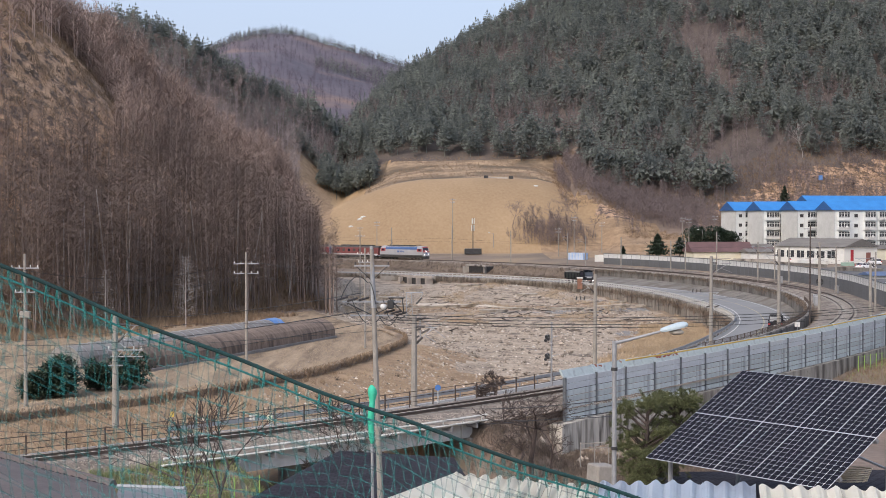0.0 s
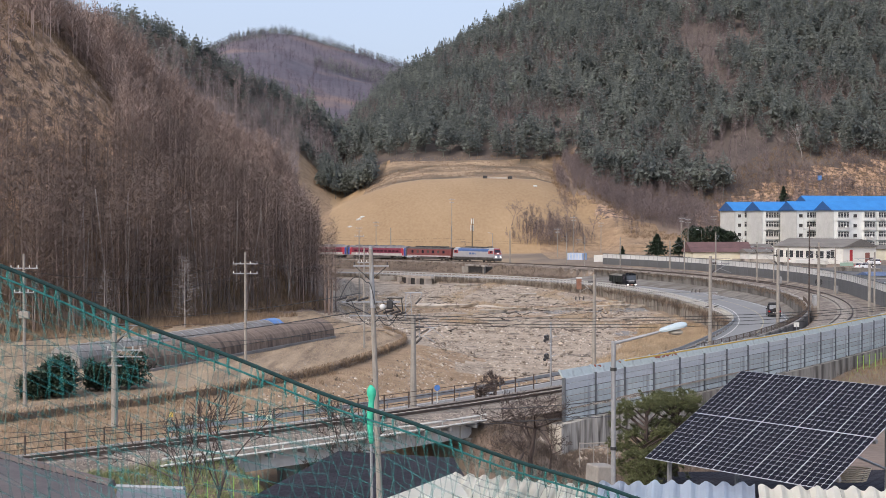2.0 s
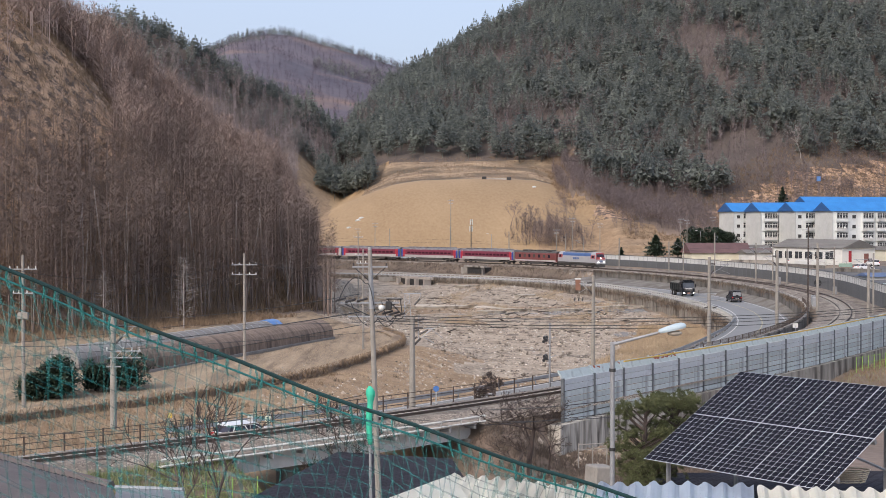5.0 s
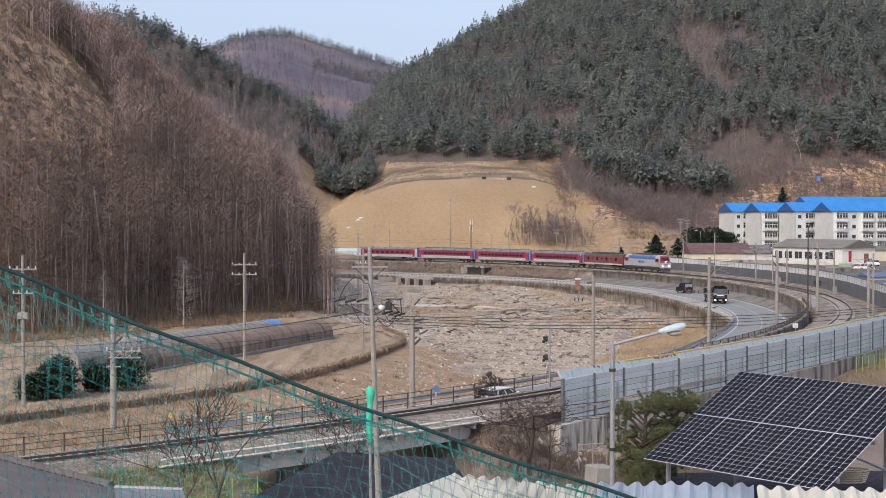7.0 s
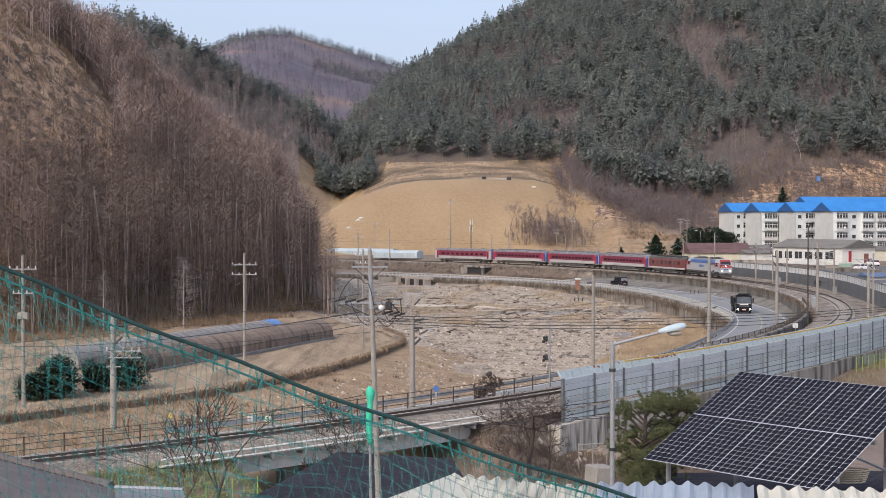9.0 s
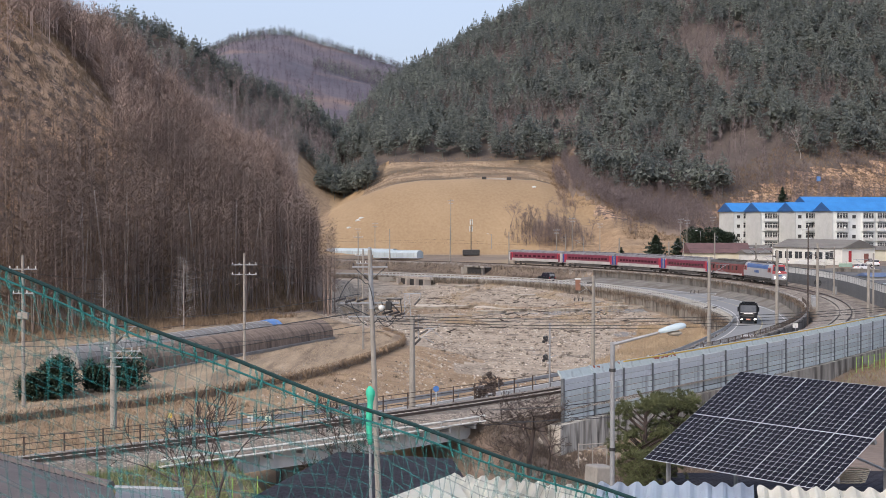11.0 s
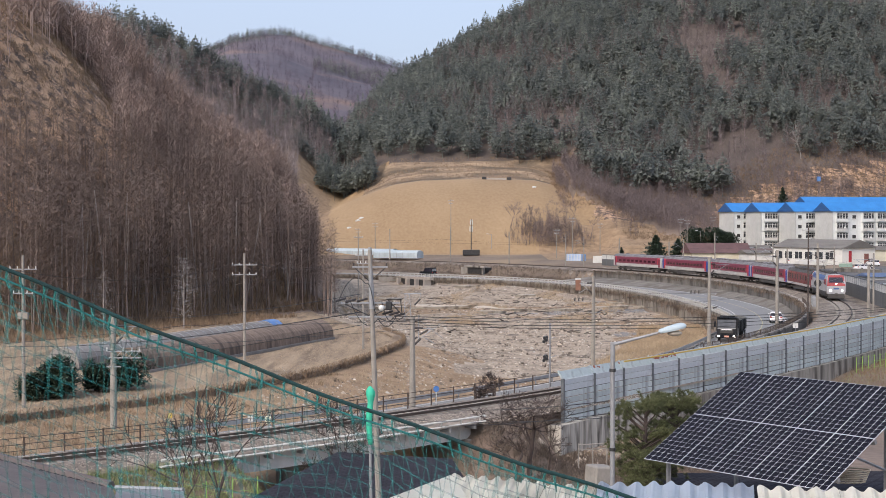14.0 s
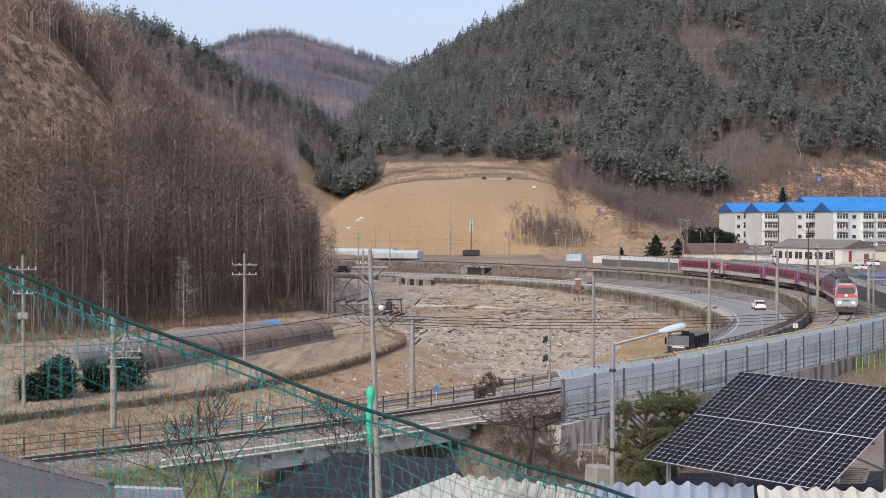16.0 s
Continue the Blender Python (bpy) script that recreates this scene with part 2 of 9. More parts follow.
def land(X, Y):
    X, Y = np.asarray(X, float), np.asarray(Y, float)
    d, s = off_line(X, Y, _x[::8], _y[::8])
    s = s - 160
    a = -d
    edge = -np.interp(s, *ROAD_EDGE)
    # inner side: embankment, road shelf, river bed, field
    soft = 1.2 + 5 * (1 - smooth(40, 75, s))
    z = -0.55 - 2.2 * smooth(3.6, 3.6 + soft, a) - 0.5 * smooth(7, 9, a) * smooth(60, 80, s)
    bed = -5.5 + 0.35 * lumps(X, Y, 9) + 0.12 * lumps(X, Y, 2.3, 1)
    bed = bed + 1.9 * (1 - smooth(70, 150, s)) * (1 - smooth(4, 34, a - edge))
    bed = bed - 1.3 * np.exp(-((s - 39) / 10) ** 2) * (1 - smooth(2, 16, a - edge)) * (a > edge)
    z = np.where(a > 3, z + (bed - z) * smooth(edge - 2.2, edge - 0.1 + 7 * smooth(285, 320, s), a), z)
    fd, _ = off_line(X, Y, [p[0] for p in FIELD_EDGE], [p[1] for p in FIELD_EDGE])
    inner = (a > edge + 2) & (Y > 80)
    z = np.where(inner, z + np.maximum(0, -3.4 - z) * smooth(-13, -0.5, fd), z)
    field = np.where(inner, smooth(0.0, 1.0, fd), 0)
    z = z * (1 - field) + (-2.8 + 0.12 * lumps(X, Y, 7, 2) * smooth(1, 6, fd)) * field
    hd, _ = off_line(X, Y, [p[0] for p in HILL_FOOT], [p[1] for p in HILL_FOOT])
    u = np.clip(hd, 0, 120)
    rise = (0.62 * u + 0.0085 * u * u) * smooth(-2, 10, u)
    rise = -5 * np.log(np.exp(-rise / 5) + math.exp(-53 / 5)) + 5 * math.log(1 + math.exp(-53 / 5))
    z = np.where(d < 0, z + rise + 0.02 * u * lumps(X, Y, 14, 3), z)
    # a spur of the same hill behind the larches
    crest_x = np.interp(X, (-140, -72, -66, -60, -54, -48, -41, -35, -31, -26, -22), (64, 47, 42, 36, 31, 25, 21.5, 18, 9, 0, -3))
    spur = -2.8 + (crest_x + 2.8) * np.clip(np.cos(np.clip((Y - 302) / 40, -1, 1) * 1.5708), 0, 1) ** 1.3 + 0.7 * lumps(X, Y, 9, 6)
    z = np.where((d < 0) & (np.abs(Y - 302) < 40) & (X < -22), np.maximum(z, spur), z)
    z = np.where((hd > 12) & (Y < 262), z + 0.45 * lumps(X, Y, 2.6, 7), z)
    # outer side: village shelf beyond the bend, low ground on the near side
    far_side = -0.55 + 0.5 * smooth(5, 9, d) + 0.035 * np.clip(d - 10, 0, 110)
    brow = np.interp(s, (240, 272, 284, 299, 311, 321, 331, 338, 342), (9.5, 6.3, 4.9, 3.7, 3.1, 3.1, 3.3, 4.0, 3.6))
    tuck = 1.1 * (1 - smooth(331, 337, s))
    near_side = -0.55 - (2.2 + 1.6 * smooth(284, 306, s) - 0.9 * smooth(318, 330, s)) * smooth(brow - 0.9 - tuck, brow + 0.1 - 0.8 * tuck + 5 * smooth(338.6, 343.5, s), d) + 6.4 * smooth(22, 62, d)
    w = smooth(238, 268, s)
    z = np.where(d > 0, far_side * (1 - w) + near_side * w, z)
    # the stream passes under the railway on the near side
    gap = smooth(345, 350, s) * (1 - smooth(360, 365, s)) * smooth(-26, -14, d) * (1 - smooth(10, 26, d))
    z = z * (1 - gap) - 5.6 * gap
    # mown dome behind the line
    front = np.clip((Y - 437 - 0.0012 * (X - 8) ** 2) / 92, 0, 1)
    wide = np.interp(X, (-90, -72, -60, -49, -38, -26, -18, -8, 10, 34, 46, 60, 80), (0, 1, 5, 10.5, 16, 21, 23.8, 25.3, 26, 25.4, 22.5, 15, 4))
    dome = 1.0 + wide * (np.sin(front * 1.5708) ** 0.9 + 0.24 * smooth(523, 554, Y))
    z = np.where(Y > 430, np.maximum(z, dome), z)
    # wooded mountain beyond the village: from its foot to its crest
    foot_y = np.interp(X, (-120, -60, -20, 47, 56, 95, 130, 180, 400), (660, 590, 552, 550, 498, 492, 520, 540, 560))
    foot_z = np.interp(X, (-120, -60, -20, 47, 56, 95, 130, 180, 400), (12, 24, 33, 33, 18, 13, 27, 32, 40))
    crest_y = np.interp(X, (-120, -80, -51, -27, 0, 52, 150, 400), (700, 690, 720, 800, 850, 900, 960, 1000))
    crest_z = np.interp(X, (-120, -80, -51, -27, 0, 52, 150, 400), (12, 24, 52, 86, 104, 142, 205, 240))
    v = (Y - foot_y) / (crest_y - foot_y)
    mount = foot_z + (crest_z - foot_z) * np.clip(v, 0, 1) ** 0.9 - np.clip(v - 1, 0, 9) * 60 + 4 * lumps(X, Y, 60, 5) * np.clip(v, 0, 1)
    toe = np.clip(1 - (foot_y - Y) / 95, 0, 1)
    z = np.where(v > 0, np.maximum(z, mount), np.where((Y > 425) & (X > 45), np.maximum(z, z + (foot_z - z) * toe ** 1.6), z))
    # the ridge across the side valley
    rc_y = np.interp(X, (-300, -131, -100, -82, -60, -40), (560, 560, 565, 585, 620, 660))
    rc_z = np.interp(X, (-300, -180, -131, -113, -102, -82, -68, -60, -40, -24), (58, 78, 90, 86, 79, 69, 62, 57, 40, -2))
    w2 = (Y - 428) / (rc_y - 428)
    ridge = -1.5 + (rc_z + 1.5) * np.clip(w2, 0, 1) - np.clip(w2 - 1, 0, 9) * 40
    z = np.where((w2 > 0) & (X < -25), np.maximum(z, ridge), z)
    # the far mountain closing the valley
    fm = np.interp(X, (-900, -420, -225, -208, -194, -179, -148, -127, -96, -70, -41, 60, 300), (120, 130, 162, 169, 176, 181, 182, 176, 166.5, 160, 152, 125, 200))
    w3 = (Y - 800) / 500
    far = 20 + (fm - 20) * np.clip(w3, 0, 1) ** 0.8 - np.clip(w3 - 1, 0, 9) * 60 + (9 * lumps(X, Y, 42, 8) + 2.5 * lumps(X, Y, 13, 4)) * np.clip(w3, 0, 1) * (1 - 0.85 * smooth(0.75, 1, w3))
    z = np.where(w3 > 0, np.maximum(z, far), z)
    return z


def axis(*spans):
    out = []
    for a, b, st in spans:
        out.extend(np.arange(a, b, st))
    return np.array(out + [spans[-1][1]])


gx = axis((-2600, -400, 200), (-400, -140, 20), (-140, -70, 4), (-70, 100, 1.25), (100, 220, 2.5), (220, 420, 20), (420, 2600, 218))
gy = axis((-600, -20, 145), (-20, 60, 8), (60, 260, 1.25), (260, 450, 2.5), (450, 620, 5), (620, 1000, 12), (1000, 1500, 25), (1500, 5200, 370))
GX, GY = np.meshgrid(gx, gy)
GZ = land(GX, GY)
nx, ny = len(gx), len(gy)
idx = np.arange(nx * ny).reshape(ny, nx)
q = np.stack([idx[:-1, :-1], idx[:-1, 1:], idx[1:, 1:], idx[1:, :-1]], -1).reshape(-1, 4)
ground_tris = np.concatenate([q[:, [0, 1, 2]], q[:, [0, 2, 3]]])


def ground_material():
    """Bare soil, dry grass, gravel and leaf litter, told apart by stains of their own shape."""
    m = mat("valley_ground", (0.13, 0.1, 0.075), (0.25, 0.19, 0.14), 0.05, 0.95, 0.4, fine=0.9, spot=(0.29, 0.215, 0.14), spot_scale=0.035)
    return m


# purple cast in the twig colour stands for distance haze
M_hazetwig = mat("purple_twigs", (0.09, 0.076, 0.1), (0.155, 0.125, 0.152), 0.03, 0.95, island=0.25)
M_soil = ground_material()
M_litter = mat("forest_litter", (0.14, 0.104, 0.082), (0.28, 0.208, 0.16), 0.1, 0.95, 0.3, fine=1.2)
M_wet = mat("wet_grey_gravel", (0.06, 0.06, 0.06), (0.3, 0.29, 0.275), 0.6, 0.7, 0.8, fine=3.0)
# darker tone of the forest litter for ground under the mountain woods
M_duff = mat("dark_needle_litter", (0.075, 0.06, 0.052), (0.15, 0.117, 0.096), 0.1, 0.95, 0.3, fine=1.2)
M_hillsoil = mat("hill_soil", (0.14, 0.088, 0.058), (0.58, 0.385, 0.245), 0.3, 0.95, 1.0, fine=1.5, spot=(0.1, 0.072, 0.055), spot_scale=0.55, spot_cut=(0.5, 0.6))
# far ground is tinted blue-purple in its base colour, as haze would
M_hazesoil = mat("far_mountain_soil", (0.082, 0.075, 0.098), (0.15, 0.13, 0.152), 0.02, 0.95, 0.3, fine=0.15, spot=(0.22, 0.15, 0.125), spot_scale=0.012)
M_field = mat("stubble_field", (0.19, 0.138, 0.09), (0.43, 0.32, 0.21), 0.5, 0.95, 0.7, fine=3.5, stretch=(1.6, 0.22, 1), spot=(0.17, 0.122, 0.08), spot_scale=0.35, spot_cut=(0.5, 0.66))
M_mown = mat("mown_grass", (0.27, 0.176, 0.092), (0.4, 0.277, 0.155), 0.035, 0.95, 0.25, fine=1.1, stretch=(1, 0.35, 1))
M_yard = mat("yard_asphalt", (0.075, 0.075, 0.077), (0.15, 0.148, 0.145), 0.12, 0.9, 0.1, fine=1.5, spot=(0.2, 0.17, 0.13), spot_scale=0.05, spot_cut=(0.55, 0.7))
M_terrace = mat("rough_terrace_grass", (0.14, 0.1, 0.07), (0.46, 0.335, 0.215), 0.13, 0.95, 0.6, fine=0.7, stretch=(0.6, 1.6, 1), spot=(0.13, 0.1, 0.07), spot_scale=0.09)
ground = soup("ground", np.stack([GX, GY, GZ], -1).reshape(-1, 3), ground_tris, M_soil)
tagged(ground, "bare late-winter valley ground of soil, gravel and dry grass", "ground", kind="structure")
for m in (M_gravel, M_grass, M_field, M_litter, M_hillsoil, M_hazesoil, M_mown, M_terrace, M_yard, M_ballast, M_duff, M_wet):
    ground.data.materials.append(m)
cx, cy = (GX[:-1, :-1] + GX[1:, 1:]) / 2, (GY[:-1, :-1] + GY[1:, 1:]) / 2
cd, cs = off_line(cx, cy, _x[::8], _y[::8])
cs -= 160
cf, _ = off_line(cx, cy, [p[0] for p in FIELD_EDGE], [p[1] for p in FIELD_EDGE])
ch, _ = off_line(cx, cy, [p[0] for p in HILL_FOOT], [p[1] for p in HILL_FOOT])
cz = land(cx, cy)
wob = 2.5 * lumps(cx, cy, 5, 4)
kind = np.zeros(cx.shape, int)
kind[(cd < 0) & (-cd > -np.interp(cs, *ROAD_EDGE) + 1) & (cy > 75)] = 1
kind[(cd < 0) & (cs > 285) & (-cd < 36 + wob)] = 2
kind[(kind == 1) & (cf > 0.3)] = 3
kind[(kind == 1) & (cf > -9 + wob) & (cy < 172)] = 2
kind[(kind == 1) & (cs > 178) & (cs < 235) & (cd > -31 + 2 * wob)] = 2
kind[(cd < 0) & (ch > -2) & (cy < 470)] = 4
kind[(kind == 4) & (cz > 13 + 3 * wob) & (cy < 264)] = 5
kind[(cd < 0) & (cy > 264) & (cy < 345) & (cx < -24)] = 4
kind[(cy > 432) & (cx > -49) & (cx < 60 - 0.2 * (cy - 430) + wob) & (cy < 560)] = 7
kind[(cy > 400) & (cx > 30) & (cx < 120 + 3 * wob) & (cy < 462 + 4 * wob)] = 2
kind[(cy > 425) & (cx > 48) & (cy < 640) & (kind == 0)] = 5
fy = np.interp(cx, (-120, -60, -20, 47, 56, 95, 130, 180, 400), (660, 590, 552, 550, 498, 492, 520, 540, 560))
kind[(cy > fy + 4)] = 11
kind[(cy > 450) & (cx < -62)] = 11
kind[(cy > 521) & (cy < fy + 3) & (cx > -30) & (cx < 50)] = 8
kind[(cx / cy > -0.104) & (cx / cy < -0.08) & (cy > 470) & (cy < 566)] = 2
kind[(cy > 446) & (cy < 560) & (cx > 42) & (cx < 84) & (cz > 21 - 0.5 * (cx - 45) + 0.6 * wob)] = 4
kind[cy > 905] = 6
kind[(cd > 3.5) & (cd < 24) & (cs > 312) & (cs < 350)] = 4
kind[(kind == 1) & (((cx - 29.0) / 3.6) ** 2 + ((cy - 203) / 17) ** 2 < 1 + 0.25 * wob)] = 12
kind[(kind == 1) & (np.abs(cy - 243 - 0.3 * cx + 3 * wob) < 2.5) & (cx > -6)] = 2
kind[(kind == 1) & (np.abs(cy - 256 - 0.4 * cx + 2 * wob) < 2.0) & (cx > 0)] = 12
kind[(kind == 1) & (np.abs(cy - 268 - 0.5 * cx + 2 * wob) < 5) & (cx > -20)] = 2
kind[(cd > 9) & (cd < 62) & (cs > 112) & (cs < 262) & (cy < 395)] = 9
kind[(cd > -4) & (cd < 8.5) & (cs > 60) & (cs < 268)] = 10
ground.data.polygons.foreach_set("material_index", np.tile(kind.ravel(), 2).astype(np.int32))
ground.data.shade_smooth()


def ground_at(x, y):
    return float(land(np.array([x]), np.array([y]))[0])


# ---------------------------------------------------------------- woods
def conifer(rng, boughs=58):
    """One pine of unit height: tiers of roof-shaped drooping boughs round a thin trunk, with a ragged top."""
    base = rng.uniform(0.12, 0.34)
    wide = rng.uniform(0.22, 0.34)
    full = rng.uniform(0.85, 1.8)
    tiers = max(5, int(boughs / 5))
    v, t = [], []
    for k in range(boughs):
        tier = k % tiers
        u = min(0.97, (tier + rng.normal(0.4, 0.22)) / tiers)
        u = max(0.0, u)
        z = base + (0.97 - base) * u
        ln = (wide * (1 - u ** full) * (0.65 + 0.35 * min(1.0, u * 4)) + 0.02) * rng.uniform(0.65, 1.2)
        a = 2.4 * k + rng.normal(0, 0.35)
        w = ln * rng.uniform(0.25, 0.4)
        lift = rng.uniform(0.02, 0.3) * ln
        sag = rng.uniform(0.12, 0.34) * ln
        c, s_ = math.cos(a), math.sin(a)

        def at(r, side, up):
            return (r * c - side * s_, r * s_ + side * c, z + up)
        n0 = len(v)
        mid = rng.uniform(0.5, 0.68) * ln
        v += [at(0.04 * ln, 0, 0.06 * ln), at(mid, -w, lift - sag), at(mid, 0, lift + 0.08 * ln), at(mid, w, lift - sag * rng.uniform(0.5, 1.3)),
              at(ln, rng.normal(0, 0.12) * ln, lift - 0.1 * ln), at(0.9 * ln, -0.62 * w, lift - sag), at(0.9 * ln, 0.62 * w, lift - sag)]
        t += [(n0, n0 + 1, n0 + 2), (n0, n0 + 2, n0 + 3), (n0 + 2, n0 + 5, n0 + 4), (n0 + 2, n0 + 4, n0 + 6)]
    for k in range(3):
        a = 2.1 * k + rng.uniform(0, 1)
        n0 = len(v)
        v += [(0, 0, 1.0 + 0.02 * k), (0.035 * math.cos(a), 0.035 * math.sin(a), 0.9), (0.035 * math.cos(a + 2), 0.035 * math.sin(a + 2), 0.9)]
        t.append((n0, n0 + 1, n0 + 2))
    k = len(v)
    v += [(0.012, 0, -0.03), (-0.006, 0.01, -0.03), (-0.006, -0.01, -0.03), (0, 0, 0.85)]
    t += [(k, k + 1, k + 3), (k + 1, k + 2, k + 3), (k + 2, k, k + 3)]
    return np.array(v), np.array(t)


def trunk_tris(height, r):
    v = [(r * math.cos(2.094 * i), r * math.sin(2.094 * i), -0.03) for i in range(3)] + [(0, 0, height)]
    return np.array(v), np.array([(0, 1, 3), (1, 2, 3), (2, 0, 3)])


def bare_tree(rng, twigs=240, spread=0.16, low=0.2, lift=0.5, wide=0.0021):
    """One leafless tree of unit height: a straight trunk and a haze of thin twigs."""
    v, t = trunk_tris(1.0, 0.008)
    v, t = [tuple(p) for p in v], [tuple(p) for p in t]
    for _ in range(twigs):
        z = low + (1.0 - low) * rng.random() ** 0.8
        a = rng.uniform(0, 6.283)
        ln = spread * (1.15 - 0.85 * (z - low) / (1 - low)) * rng.uniform(0.5, 1.2)
        start = rng.uniform(0, 0.45) * ln
        dx, dy, dz = math.cos(a), math.sin(a), lift * rng.uniform(0.2, 1.6)
        p0 = np.array((dx * start, dy * start, z + dz * start))
        p1 = p0 + np.array((dx + rng.normal(0, 0.3), dy + rng.normal(0, 0.3), dz)) * ln * 0.7
        w = np.array((-dy, dx, rng.normal(0, 0.7)))
        w = w / np.linalg.norm(w) * wide
        k = len(v)
        v += [tuple(p0 - w), tuple(p0 + w), tuple(p1)]
        t.append((k, k + 1, k + 2))
    return np.array(v), np.array(t)


def plant(name, models, spots, heights, material, label, category, rng, lean=0.0):
    """Many trees of unit models, joined into one wood."""
    V, T, n = [], [], 0
    for (x, y), h in zip(spots, heights):
        v, t = models[rng.integers(len(models))]
        a = rng.uniform(0, 6.283)
        c, s_ = math.cos(a) * h, math.sin(a) * h
        w = np.empty_like(v)
        w[:, 0] = x + v[:, 0] * c - v[:, 1] * s_ + lean * v[:, 2] * h * rng.normal(0, 1)
        w[:, 1] = y + v[:, 0] * s_ + v[:, 1] * c + lean * v[:, 2] * h * rng.normal(0, 1)
        w[:, 2] = v[:, 2] * h
        V.append((w, n, t))
        n += len(v)
    pts = np.array(spots)
    zs = land(pts[:, 0], pts[:, 1])
    verts = np.concatenate([w + np.array((0, 0, z)) for (w, _, _), z in zip(V, zs)])
    tris = np.concatenate([t + k for _, k, t in V])
    return tagged(soup(name, verts, tris, material), label, category, kind="stuff")


def scatter(rng, n, x0, x1, y0, y1, keep, gap=0.0):
    out = []
    xs, ys = rng.uniform(x0, x1, n), rng.uniform(y0, y1, n)
    ok = keep(xs, ys)
    return [(x, y) for x, y, k in zip(xs, ys, ok) if k]


def lattice(rng, gap, x0, x1, y0, y1, keep):
    """Spots on a loosened grid, so that crowns stand apart."""
    xs, ys = np.meshgrid(np.arange(x0, x1, gap), np.arange(y0, y1, gap * 1.15))
    xs = (xs + rng.uniform(-0.42, 0.42, xs.shape) * gap).ravel()
    ys = (ys + rng.uniform(-0.42, 0.42, ys.shape) * gap).ravel()
    ok = keep(xs, ys)
    return [(x, y) for x, y, k in zip(xs, ys, ok) if k]


rng = np.random.default_rng(7)
PINES = [conifer(rng) for _ in range(10)]
BARES = [bare_tree(rng) for _ in range(6)]
THIN = [bare_tree(rng, 110, 0.27, 0.12, 0.9, 0.006) for _ in range(5)]
MIDTHIN = [bare_tree(rng, 60, 0.28, 0.1, 0.9, 0.007) for _ in range(5)]


def foot_line(x):
    return np.interp(x, (-120, -60, -20, 47, 56, 95, 130, 180, 400), (660, 590, 552, 550, 498, 492, 520, 540, 560))


def seen(x, y, margin=0.03):
    return np.abs(x / np.maximum(y, 1)) < 0.3136 + margin


def glade_front(p):
    return -0.105 < p[0] / p[1] < -0.085 and p[1] < 575


spots = lattice(rng, 5.3, -75, 330, 480, 960, lambda x, y: (y > foot_line(x) + 6 + 8 * lumps(x, y, 18)) & seen(x, y) & (y < 30 + np.interp(x, (-120, -80, -51, -27, 0, 52, 150, 400), (700, 690, 720, 800, 850, 900, 960, 1000))))
sz_ = land(np.array([p[0] for p in spots]), np.array([p[1] for p in spots]))
spots = [p for p, k in zip(spots, sz_) if k < 24 + 0.158 * p[1]]
# a leafless gully runs down through the pines
patch = np.array([lumps(np.array(x), np.array(y), 26, 9) - 0.85 * math.exp(-((x / y - float(np.interp(y, (530, 640, 780, 960), (0.22, 0.188, 0.164, 0.155)))) / 0.0075) ** 2) for x, y in spots])
pine_spots = [p for p, k in zip(spots, patch) if k + rng.normal(0, 0.16) > -0.42 and not glade_front(p)]
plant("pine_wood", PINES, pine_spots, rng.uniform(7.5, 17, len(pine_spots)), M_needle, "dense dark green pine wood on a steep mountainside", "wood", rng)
thin_spots = [p for p, k in zip(spots, patch) if k <= -0.1][::1]
plant("bare_wood", THIN, thin_spots, rng.uniform(8, 13, len(thin_spots)), M_barefar, "leafless brown trees among the mountain pines", "wood", rng)
def ridge_top(x):
    return np.interp(x, (-300, -180, -131, -113, -102, -82, -68, -60, -40, -24), (58, 78, 90, 86, 79, 69, 62, 57, 40, -2))


def glade(x, y):
    """The sandy clearing at the mouth of the side valley."""
    return (x / y > -0.1025) & (x / y < -0.083) & (y < 563) & (y > 470)


spots = scatter(rng, 6200, -260, -30, 430, 660, lambda x, y: seen(x, y) & ((x < -52) | ((y > 560) & (x < -44))) & ~glade(x, y))
zz = land(np.array([p[0] for p in spots]), np.array([p[1] for p in spots]))
depth_ = [float(ridge_top(p[0])) - k for p, k in zip(spots, zz)]
up = [p for p, k in zip(spots, depth_) if k + rng.normal(0, 5) + 5 * lumps(p[0], p[1], 12, 3) < np.interp(p[0], (-140, -100, -70, -50), (17, 12, 9, 5)) or (p[0] > -72 and lumps(p[0], p[1], 15, 1) > 0.62)]
MIDPINES = [conifer(rng, 30) for _ in range(8)]
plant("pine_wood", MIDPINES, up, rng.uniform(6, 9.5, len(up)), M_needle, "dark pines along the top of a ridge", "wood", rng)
dn = [p for p, k in zip(spots, depth_) if k > 5]
plant("bare_wood", MIDTHIN, dn, rng.uniform(7, 11, len(dn)), M_ridgebare, "leafless purple-brown wood on a ridge", "wood", rng)
FARTHIN = [bare_tree(rng, 40, 0.3, 0.1, 0.9, 0.009) for _ in range(5)]
spots = scatter(rng, 3500, -420, 60, 950, 1330, lambda x, y: seen(x, y) & (x / y < 0.02))
plant("bare_wood", FARTHIN, spots, rng.uniform(5, 10, len(spots)), M_hazetwig, "leafless wood on a far mountain, coloured purple for distance haze", "wood", rng)


def on_hill(x, y):
    h, _ = off_line(x, y, [p[0] for p in HILL_FOOT], [p[1] for p in HILL_FOOT])
    return (h > 0.5) & seen(x, y, 0.02)


